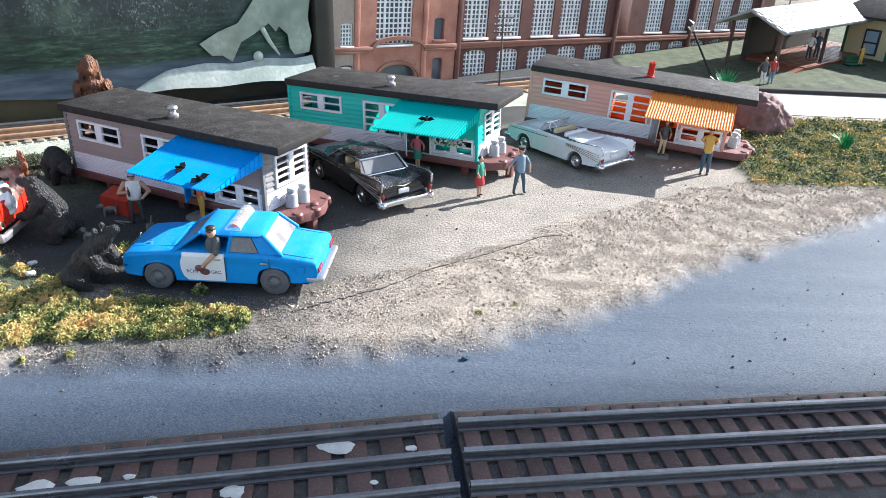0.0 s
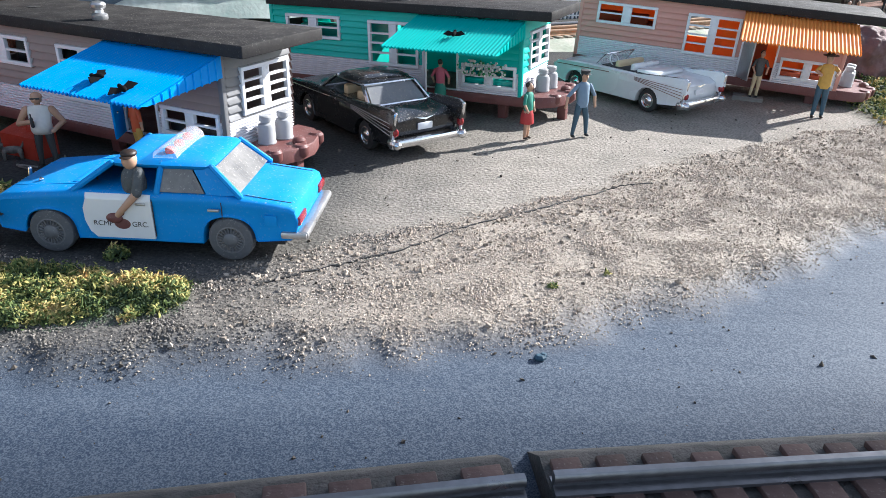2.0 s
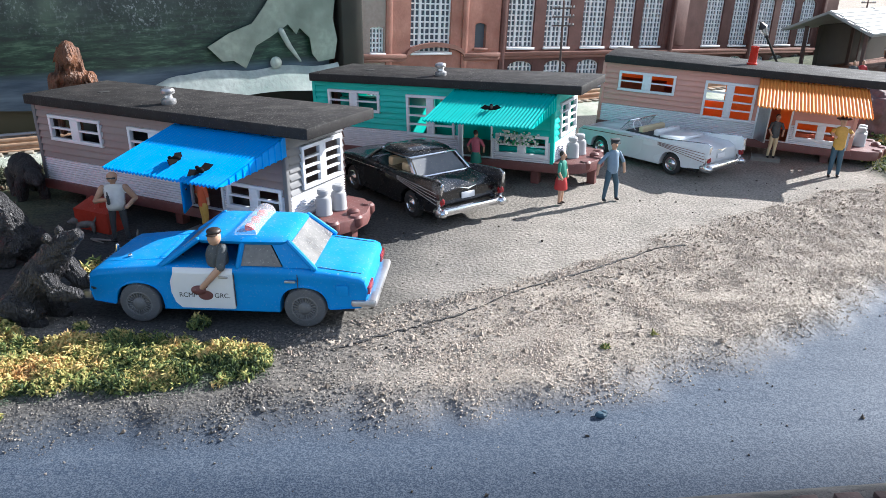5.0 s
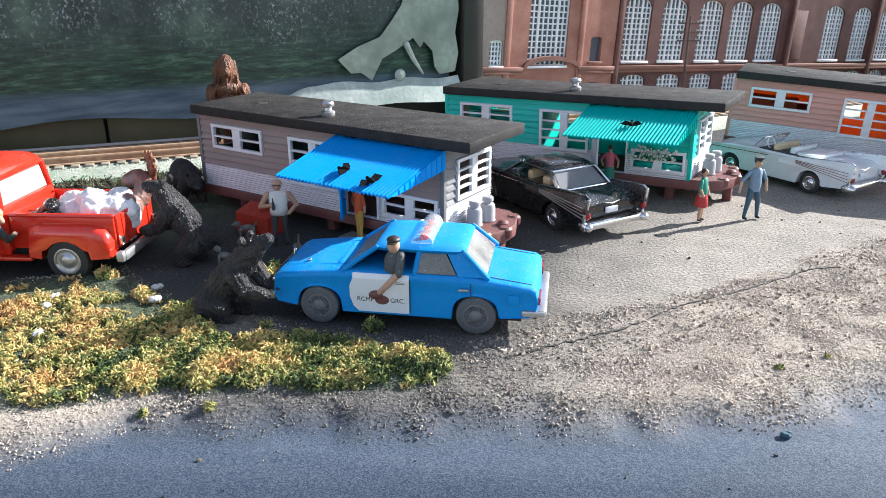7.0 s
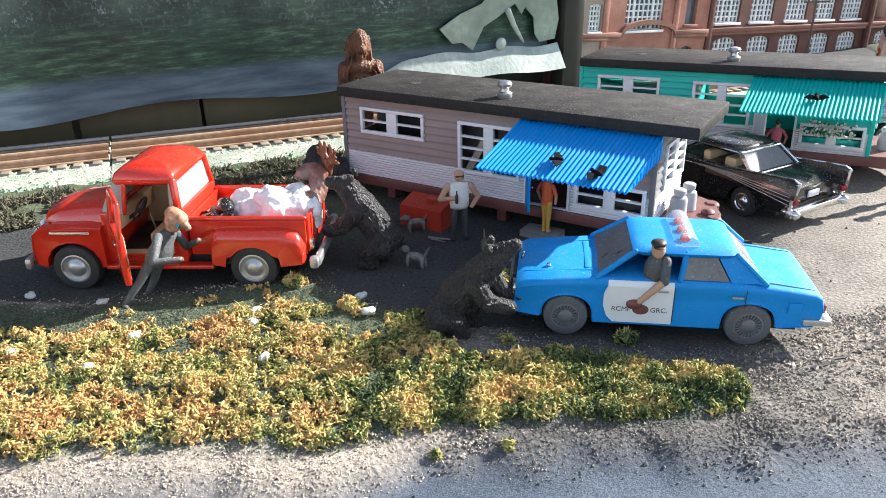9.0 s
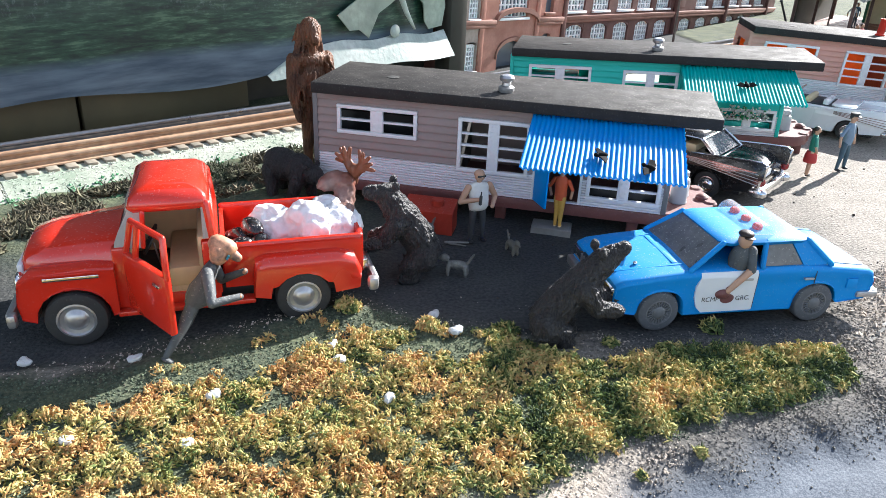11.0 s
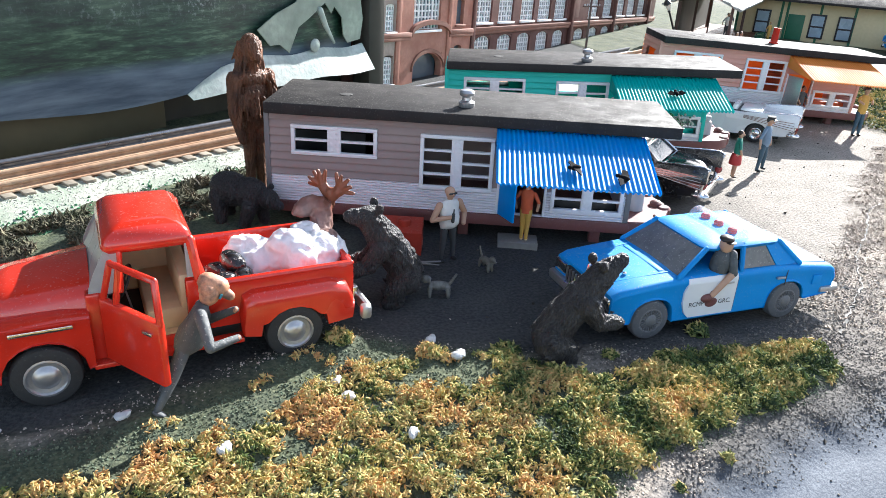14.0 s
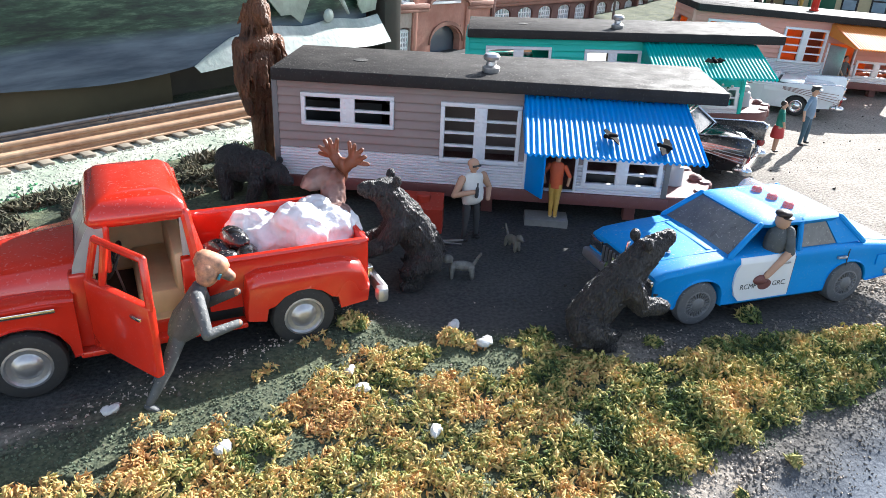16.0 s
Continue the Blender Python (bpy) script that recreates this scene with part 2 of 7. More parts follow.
def moss_material():
    m = material("moss_bits", (0.10, 0.15, 0.03), 0.9, vary=0.4, scale=500, bump=0.0, glow_through=0.12)
    n, l = m.node_tree.nodes, m.node_tree.links
    b = n["Principled BSDF"]
    geo = n.new("ShaderNodeNewGeometry")
    big = n.new("ShaderNodeTexNoise")
    big.inputs["Scale"].default_value, big.inputs["Detail"].default_value = 60.0, 5.0
    l.new(geo.outputs["Position"], big.inputs["Vector"])
    add = n.new("ShaderNodeMath")
    add.operation = "MULTIPLY_ADD"
    add.inputs[1].default_value = 0.26
    l.new(geo.outputs["Random Per Island"], add.inputs[0])
    l.new(big.outputs["Fac"], add.inputs[2])
    r = n.new("ShaderNodeValToRGB")
    stops = [(0.38, (0.03, 0.055, 0.02)), (0.48, (0.12, 0.17, 0.045)), (0.58, (0.38, 0.35, 0.115)), (0.70, (0.64, 0.47, 0.19)), (0.80, (0.58, 0.32, 0.12)), (0.95, (0.34, 0.18, 0.08))]
    r.color_ramp.elements[0].position, r.color_ramp.elements[0].color = stops[0][0], (*stops[0][1], 1)
    r.color_ramp.elements[1].position, r.color_ramp.elements[1].color = stops[-1][0], (*stops[-1][1], 1)
    for p, c in stops[1:-1]:
        r.color_ramp.elements.new(p).color = (*c, 1)
    place = n.new("ShaderNodeSeparateXYZ")      # darker and greener towards the end of the strip
    l.new(geo.outputs["Position"], place.inputs[0])
    shift = n.new("ShaderNodeMapRange")
    shift.inputs["From Min"].default_value, shift.inputs["From Max"].default_value = -0.25, -0.11
    shift.inputs["To Min"].default_value, shift.inputs["To Max"].default_value = 0.035, -0.115
    l.new(place.outputs["X"], shift.inputs["Value"])
    total = n.new("ShaderNodeMath")
    l.new(add.outputs[0], total.inputs[0])
    l.new(shift.outputs[0], total.inputs[1])
    l.new(total.outputs[0], r.inputs[0])
    l.new(r.outputs[0], b.inputs["Base Color"])
    for x in n:
        if x.type == "BSDF_TRANSLUCENT":
            l.new(r.outputs[0], x.inputs["Color"])
    return m


moss_bits = moss_material()

# ---- mesh helpers ----


class Shape:
    """Collects simple solids into one mesh."""

    def __init__(self):
        self.v, self.f, self.m = [], [], []

    def add(self, verts, faces, mat=0, at=None):
        base = len(self.v)
        for p in verts:
            p = Vector(p)
            self.v.append(tuple(at @ p) if at else tuple(p))
        self.f += [tuple(base + i for i in f) for f in faces]
        self.m += [mat] * len(faces)
        return self

    def box(self, lo, hi, mat=0, at=None, edge=0.0):
        """A box between two corners with chamfered edges."""
        bm = bmesh.new()
        bmesh.ops.create_cube(bm, size=1.0)
        c = [(a + b) / 2 for a, b in zip(lo, hi)]
        d = [abs(b - a) for a, b in zip(lo, hi)]
        for p in bm.verts:
            p.co = Vector([c[i] + p.co[i] * d[i] for i in range(3)])
        if edge:
            bmesh.ops.bevel(bm, geom=list(bm.edges), offset=min(edge, min(d) * 0.45), segments=2, affect="EDGES", profile=0.5)
        return self.take(bm, mat, at)

    def take(self, bm, mat=0, at=None):
        bm.verts.index_update()
        self.add([p.co for p in bm.verts], [[q.index for q in f.verts] for f in bm.faces], mat, at)
        bm.free()
        return self

    def ball(self, centre, radii, mat=0, at=None, seg=14, rings=9, rot=None):
        bm = bmesh.new()
        bmesh.ops.create_uvsphere(bm, u_segments=seg, v_segments=rings, radius=1.0)
        m = Matrix.Translation(centre) @ (rot or Matrix()) @ Matrix.Diagonal((*radii, 1))
        return self.take(bm, mat, (at @ m) if at else m)

    def limb(self, a, b, ra, rb, mat=0, at=None, seg=10):
        """A tapered rod with rounded ends from a to b."""
        a, b = Vector(a), Vector(b)
        q = (b - a).to_track_quat("Z", "Y").to_matrix().to_4x4()
        L = (b - a).length
        rows = [(-0.9 * ra, 0.42 * ra), (-0.5 * ra, 0.85 * ra), (0, ra), (L * 0.5, (ra + rb) / 2), (L, rb), (L + 0.5 * rb, 0.85 * rb), (L + 0.9 * rb, 0.42 * rb)]
        return self.lathe([(r, z) for z, r in rows], mat, (at or Matrix()) @ Matrix.Translation(a) @ q, seg)

    def lathe(self, profile, mat=0, at=None, seg=16, cap=True):
        """Spins (radius, height) rows round z."""
        vs, fs = [], []
        for r, z in profile:
            for i in range(seg):
                w = 2 * math.pi * i / seg
                vs.append((r * math.cos(w), r * math.sin(w), z))
        for k in range(len(profile) - 1):
            for i in range(seg):
                j = (i + 1) % seg
                fs.append((k * seg + i, k * seg + j, (k + 1) * seg + j, (k + 1) * seg + i))
        if cap:
            fs.append(tuple(reversed(range(seg))))
            fs.append(tuple((len(profile) - 1) * seg + i for i in range(seg)))
        return self.add(vs, fs, mat, at)

    def loft(self, loops, mat=0, at=None, cap=True):
        """Joins closed loops of equal length."""
        k = len(loops[0])
        vs = [p for loop in loops for p in loop]
        fs = []
        for a in range(len(loops) - 1):
            for i in range(k):
                j = (i + 1) % k
                fs.append((a * k + i, a * k + j, (a + 1) * k + j, (a + 1) * k + i))
        if cap:
            fs.append(tuple(reversed(range(k))))
            fs.append(tuple((len(loops) - 1) * k + i for i in range(k)))
        return self.add(vs, fs, mat, at)

    def plate(self, quad, thick, mat=0, at=None):
        """A thin slab under four or more corners."""
        q = [Vector(p) for p in quad]
        nrm = (q[1] - q[0]).cross(q[2] - q[0]).normalized()
        return self.loft([[p - nrm * thick for p in q], q], mat, at)

    def beam(self, a, b, w, h, mat=0, at=None):
        a, b = Vector(a), Vector(b)
        q = (b - a).to_track_quat("Z", "Y").to_matrix().to_4x4()
        return self.box((-w / 2, -h / 2, 0), (w / 2, h / 2, (b - a).length), mat, (at or Matrix()) @ Matrix.Translation(a) @ q, edge=min(w, h) * 0.2)


def part(name, shape, mats, parent=None, label="", m=None, smooth=40.0, weld=False):
    """Links a shape as one mesh object, under a thing where one is given."""
    me = bpy.data.meshes.new(name)
    me.from_pydata(shape.v, [], shape.f)
    for x in (mats if isinstance(mats, (list, tuple)) else [mats]):
        me.materials.append(x)
    me.polygons.foreach_set("material_index", shape.m)
    bm = bmesh.new()
    bm.from_mesh(me)
    if weld:
        bmesh.ops.remove_doubles(bm, verts=bm.verts, dist=1e-6)
    bmesh.ops.recalc_face_normals(bm, faces=bm.faces)
    bm.to_mesh(me)
    bm.free()
    if smooth:
        me.shade_smooth()
        me.set_sharp_from_angle(angle=radians(smooth))
    me.update()
    ob = new(name, me)
    if parent:
        ob.parent = parent
    if m is not None:
        ob.matrix_basis = m
    if label:
        ob["label"] = label
    return ob


def same_part(name, ob, parent, m):
    o = new(name, ob.data)
    o.parent = parent
    o.matrix_basis = m
    return o


def thing(name, m, label, category, group=""):
    ob = new(name)
    ob.empty_display_size = 0.01
    ob.matrix_basis = m
    return tagged(ob, label, category, group)


def merged(ob, voxel, rough=0.0, size=0.004):
    """Melts the solids of a mesh into one skin, with rough relief."""
    r = ob.modifiers.new("melt", "REMESH")
    r.mode, r.voxel_size, r.use_smooth_shade = "VOXEL", voxel, True
    s = ob.modifiers.new("soften", "SMOOTH")
    s.factor, s.iterations = 0.5, 3
    if rough:
        tex = bpy.data.textures.new("relief", "CLOUDS")
        tex.noise_scale, tex.noise_depth = size, 3
        d = ob.modifiers.new("relief", "DISPLACE")
        d.texture, d.strength, d.mid_level = tex, rough, 0.5
    return ob

# ---- ground ----


def along(pts, x):
    """Height of a broken line at x."""
    if x <= pts[0][0]:
        return pts[0][1]
    for (a, b), (c, d) in zip(pts, pts[1:]):
        if x <= c:
            return b + (d - b) * (x - a) / (c - a)
    return pts[-1][1]


ROAD_EDGE = [(-0.9, 0.17), (-0.5, 0.235), (-0.28, 0.285), (-0.2, 0.303), (-0.09, 0.335), (0.036, 0.348), (0.136, 0.392), (0.278, 0.505), (0.44, 0.60), (0.9, 0.72)]
LOT_EDGE = [(-0.9, 0.36), (-0.5, 0.40), (-0.36, 0.395), (-0.25, 0.435), (-0.18, 0.398), (-0.10, 0.385), (-0.05, 0.385), (0.0, 0.425), (0.07, 0.462), (0.17, 0.545), (0.26, 0.61), (0.34, 0.645), (0.9, 0.72)]
MOSS_LOW = [(-0.9, 0.19), (-0.5, 0.25), (-0.28, 0.297), (-0.2, 0.315), (-0.14, 0.332), (-0.09, 0.345), (-0.052, 0.353)]
MOSS_TOP = [(-0.9, 0.40), (-0.45, 0.41), (-0.38, 0.388), (-0.33, 0.388), (-0.285, 0.405), (-0.255, 0.43), (-0.19, 0.402), (-0.165, 0.375), (-0.12, 0.378), (-0.085, 0.372), (-0.058, 0.372)]


def smoothstep(a, b, x):
    t = min(1.0, max(0.0, (x - a) / (b - a)))
    return t * t * (3 - 2 * t)


def regions(x, y):
    """Shares of loose dirt, painted road and turf at a place of the ground."""
    w = 0.010 * noise.noise((x * 22, y * 22, 0.0)) + 0.005 * noise.noise((x * 80, y * 80, 3.0))
    re, le = along(ROAD_EDGE, x) + w, along(LOT_EDGE, x) + w
    road = 1 - smoothstep(re - 0.022, re + 0.008, y)
    lot = smoothstep(le - 0.012, le + 0.012, y)
    dirt = max(0.0, 1 - road - lot)
    turf = 0.0
    if x < -0.05:
        turf = smoothstep(-0.004, 0.008, y - along(MOSS_LOW, x) - w) * smoothstep(-0.014, 0.006, along(MOSS_TOP, x) + w - y) * smoothstep(-0.05, -0.06, x)
    if x < -0.15:
        turf = max(turf, smoothstep(-0.15, -0.18, x) * smoothstep(-0.004, 0.008, y - along(MOSS_LOW, x) - w) * (1 - lot))
    # far turf; its dark colour also stands in for the shade there
    if y > 1.0 and x > 0.3:
        turf = max(turf, smoothstep(1.02, 1.05, y + w))
    if x < -0.2 and y > 0.47:
        turf = max(turf, smoothstep(0.0, 0.05, y - 0.47 + w) * smoothstep(-0.2, -0.27, x))
    g = smoothstep(0.325, 0.345, x + w) * smoothstep(0.625, 0.65, y + w) * (1 - smoothstep(0.86, 0.89, y + w))
    turf = max(turf, g)
    return dirt * (1 - turf), road * (1 - turf), turf


def ground_height(x, y):
    dirt, road, turf = regions(x, y)
    h = -0.005 * road + 0.0009 * noise.noise((x * 30, y * 30, 7.0)) * (1 - road) * (1 - 0.6 * dirt)
    ridge = smoothstep(-0.06, 0.02, x)
    h += dirt * (0.001 + 0.0007 * ridge * max(0.0, noise.noise((x * 45, y * 45, 1.0)) + 0.35))
    h += dirt * 0.0004 * noise.noise((x * 110, y * 110, 2.0))
    h += turf * (0.002 + 0.002 * noise.noise((x * 60, y * 60, 5.0)))
    return h


def ground_material():
    m = bpy.data.materials.new("ground")
    m.use_nodes = True
    n, l = m.node_tree.nodes, m.node_tree.links
    b = n["Principled BSDF"]
    geo = n.new("ShaderNodeNewGeometry")
    att = n.new("ShaderNodeAttribute")
    att.attribute_name = "region"
    sep = n.new("ShaderNodeSeparateColor")
    l.new(att.outputs["Color"], sep.inputs[0])

    def noise_at(sc, detail=5.0, stretch=None):
        t = n.new("ShaderNodeTexNoise")
        t.inputs["Scale"].default_value, t.inputs["Detail"].default_value = sc, detail
        if stretch:
            mp = n.new("ShaderNodeMapping")
            mp.inputs["Scale"].default_value = stretch
            mp.inputs["Rotation"].default_value = (0, 0, radians(-14))
            l.new(geo.outputs["Position"], mp.inputs["Vector"])
            l.new(mp.outputs[0], t.inputs["Vector"])
        else:
            l.new(geo.outputs["Position"], t.inputs["Vector"])
        return t.outputs["Fac"]

    def ramp(fac, stops):
        r = n.new("ShaderNodeValToRGB")
        e = r.color_ramp.elements
        e[0].position, e[0].color = stops[0][0], (*stops[0][1], 1)
        e[1].position, e[1].color = stops[-1][0], (*stops[-1][1], 1)
        for p, c in stops[1:-1]:
            e.new(p).color = (*c, 1)
        l.new(fac, r.inputs[0])
        return r.outputs[0]

    def mix(fac, a, c, mode="MIX", amount=1.0):
        x = n.new("ShaderNodeMix")
        x.data_type, x.blend_type = "RGBA", mode
        if isinstance(fac, float):
            x.inputs[0].default_value = fac
        else:
            l.new(fac, x.inputs[0])
        l.new(a, x.inputs[6])
        l.new(c, x.inputs[7])
        return x.outputs[2]

    grain = noise_at(650.0, 3.0)
    lot = mix(0.5, ramp(noise_at(35.0), [(0.35, (0.036, 0.040, 0.042)), (0.65, (0.062, 0.063, 0.061))]), ramp(grain, [(0.35, (0.022, 0.025, 0.027)), (0.65, (0.085, 0.085, 0.082))]))
    sand = mix(0.5, ramp(noise_at(35.0), [(0.35, (0.22, 0.20, 0.17)), (0.65, (0.36, 0.32, 0.275))]), ramp(grain, [(0.35, (0.10, 0.09, 0.08)), (0.65, (0.40, 0.36, 0.32))]))
    lot = mix(att.outputs["Alpha"], lot, sand)
    dirt = mix(0.5, ramp(noise_at(60.0), [(0.32, (0.24, 0.205, 0.17)), (0.66, (0.44, 0.38, 0.315))]), ramp(grain, [(0.35, (0.13, 0.11, 0.09)), (0.62, (0.46, 0.40, 0.335))]))
    mud = mix(0.5, ramp(noise_at(80.0), [(0.35, (0.030, 0.030, 0.032)), (0.65, (0.13, 0.122, 0.112))]), ramp(grain, [(0.35, (0.035, 0.034, 0.034)), (0.62, (0.20, 0.185, 0.168))]))
    dirt = mix(att.outputs["Alpha"], mud, dirt)
    streak = noise_at(30.0, 5.0, (0.25, 2.2, 1.0))
    road = mix(0.55, ramp(streak, [(0.3, (0.030, 0.047, 0.078)), (0.7, (0.074, 0.096, 0.130))]), ramp(noise_at(2100.0, 2.0), [(0.42, (0.022, 0.036, 0.062)), (0.60, (0.15, 0.175, 0.21))]))
    turf = mix(0.5, ramp(noise_at(70.0), [(0.35, (0.045, 0.062, 0.045)), (0.65, (0.12, 0.14, 0.075))]), ramp(grain, [(0.35, (0.02, 0.03, 0.025)), (0.7, (0.15, 0.155, 0.10))]))
    col = mix(sep.outputs[0], lot, dirt)
    col = mix(sep.outputs[1], col, road)
    col = mix(sep.outputs[2], col, turf)
    l.new(col, b.inputs["Base Color"])
    rr = n.new("ShaderNodeMapRange")
    rr.inputs["To Min"].default_value, rr.inputs["To Max"].default_value = 0.92, 0.70
    l.new(sep.outputs[1], rr.inputs["Value"])
    l.new(rr.outputs[0], b.inputs["Roughness"])
    b.inputs["Specular IOR Level"].default_value = 0.2
    bp = n.new("ShaderNodeBump")
    bp.inputs["Distance"].default_value = 0.0012
    bs = n.new("ShaderNodeMapRange")
    bs.inputs["To Min"].default_value, bs.inputs["To Max"].default_value = 0.8, 0.22
    l.new(sep.outputs[1], bs.inputs["Value"])
    l.new(bs.outputs[0], bp.inputs["Strength"])
    l.new(noise_at(520.0, 5.0), bp.inputs["Height"])
    l.new(bp.outputs[0], b.inputs["Normal"])
    return m


def build_ground():
    xs = np.concatenate([[-400.0, -60, -8, -2.5, -1.2], np.arange(-0.80, 0.80, 0.0035), np.arange(0.82, 1.6, 0.03), [2.5, 8, 60, 400]])
    ys = np.concatenate([[-400.0, -60, -8, -2, -0.6, 0.0], np.arange(0.14, 0.95, 0.0035), np.arange(0.97, 1.7, 0.03), [2.5, 8, 60, 400]])
    vs, cols = [], []
    for y in ys:
        for x in xs:
            near = abs(x) < 1.7 and 0 < y < 1.8
            vs.append((x, y, ground_height(x, y) if near else -0.02))
            # unseen ground all round is set to pale dirt, to bounce fill light
            d, r, t = regions(x, y) if near else (1.0, 0.0, 0.0)
            w = noise.noise((x * 30, y * 30, 12.0)) * 0.02 if near else 0.0
            # behind the trailers sand gives way to dark lot colour, painting in shade
            cols += [d, r, t, max(smoothstep(-0.13, -0.19, x + w) if y < 0.40 else 0.0, smoothstep(-0.085, 0.075, x + 1.2 * w - 0.35 * max(0.0, y - 0.47)) * (1 - smoothstep(0.76, 0.82, y - 0.35 * max(0.0, x - 0.1)))) if near else 1.0]
    k = len(xs)
    fs = [(j * k + i, j * k + i + 1, (j + 1) * k + i + 1, (j + 1) * k + i) for j in range(len(ys) - 1) for i in range(k - 1)]
    me = bpy.data.meshes.new("ground")
    me.from_pydata(vs, [], fs)
    att = me.attributes.new("region", "FLOAT_COLOR", "POINT")
    att.data.foreach_set("color", cols)
    me.materials.append(ground_material())
    me.shade_smooth()
    return tagged(new("ground", me), "sanded lot, loose beige dirt and grey painted road", "ground", kind="structure")


build_ground()

# ---- trailers ----
WALL_L, WALL_D, Z0, Z1, ZS = 0.200, 0.055, 0.0155, 0.0665, 0.0307
W1, W2, W3 = (0.0145, 0.0600, 0.0440, 0.0590), (0.0850, 0.1236, 0.0290, 0.0582), (0.158, 0.196, 0.0205, 0.0345)
DOOR = (0.1285, 0.1535, 0.0165, 0.0480)
END_W = (0.0110, 0.0480, 0.0330, 0.0560)


def wall_profile(z0, z1):
    """Rows of (outward, z): fine ribs below, lapped boards above."""
    rows, z = [], Z0
    while z < ZS - 1e-6:
        rows += [(-0.0003, z), (0.0008, z + 0.0004), (0.0008, z + 0.0010), (-0.0003, z + 0.0014)]
        z += 0.00152
    z = ZS
    while z < Z1 - 1e-6:
        rows += [(0.0012, z), (0.0012, z + 0.0005), (-0.0001, z + 0.0040), (-0.0003, z + 0.0044)]
        z += 0.00447
    inner = [r for r in rows if z0 + 1e-5 < r[1] < z1 - 1e-5]
    return [(0.0004, z0)] + inner + [(0.0004, z1)]


def siding(shape, length, holes, z0=Z0, z1=Z1, thick=0.0020):
    """A wall along x, facing -y, with rectangular holes; upper boards are material 0, lower ribs 1."""
    cuts = sorted({0.0, length, *[h[0] for h in holes], *[h[1] for h in holes]})
    for a, b in zip(cuts, cuts[1:]):
        spans, lo = [], z0
        for h in sorted((h for h in holes if h[0] < b - 1e-6 and h[1] > a + 1e-6), key=lambda h: h[2]):
            spans.append((lo, h[2]))
            lo = h[3]
        spans.append((lo, z1))
        for s0, s1 in spans:
            for q0, q1, mat in ((s0, min(s1, ZS), 1), (max(s0, ZS), s1, 0)):
                if q1 - q0 < 1e-5:
                    continue
                rows = wall_profile(q0, q1)
                loop = [(-o, z) for o, z in rows] + [(thick, q1), (thick, q0)]
                shape.loft([[(a, y, z) for y, z in loop], [(b, y, z) for y, z in loop]], mat, cap=False)


def trailer_window(parent, x0, x1, z0, z1, rows, m=None):
    """A white double casement with slots and a latticed middle."""
    w, h = x1 - x0, z1 - z0
    s = Shape()
    rim, mid = 0.0013, w * 0.16
    s.box((x0 - 0.0008, -0.0022, z0 - 0.0008), (x1 + 0.0008, 0.0005, z0 + rim), edge=0.0003)
    s.box((x0 - 0.0008, -0.0022, z1 - rim), (x1 + 0.0008, 0.0005, z1 + 0.0008), edge=0.0003)
    for a, b in ((x0 - 0.0008, x0 + rim), (x1 - rim, x1 + 0.0008)):
        s.box((a, -0.0021, z0 + rim), (b, 0.0005, z1 - rim), edge=0.0003)
    cx = (x0 + x1) / 2
    s.box((cx - mid / 2, -0.0019, z0 + rim), (cx + mid / 2, 0.0005, z1 - rim), edge=0.0002)
    for a, b in ((x0 + rim, cx - mid / 2), (cx + mid / 2, x1 - rim)):
        for k in range(1, rows):
            z = z0 + rim + (h - 2 * rim) * k / rows
            s.box((a, -0.0016, z - 0.0006), (b, 0.0003, z + 0.0006))
    win = part("window", s, white_plastic, parent, "white plastic window frame with slots", m)
    lat = Shape()
    n = max(3, int((h - 2 * rim) / (mid * 0.42)))
    for k in range(n):
        for j in (0, 1):
            z = z0 + rim + (h - 2 * rim) * (k + 0.5) / n
            x = cx + (j - 0.5) * mid * 0.48
            lat.ball((x, -0.0019, z), (mid * 0.17, 0.0003, mid * 0.17), seg=4, rings=3)
    part("lattice", lat, white_plastic, win)
    return win


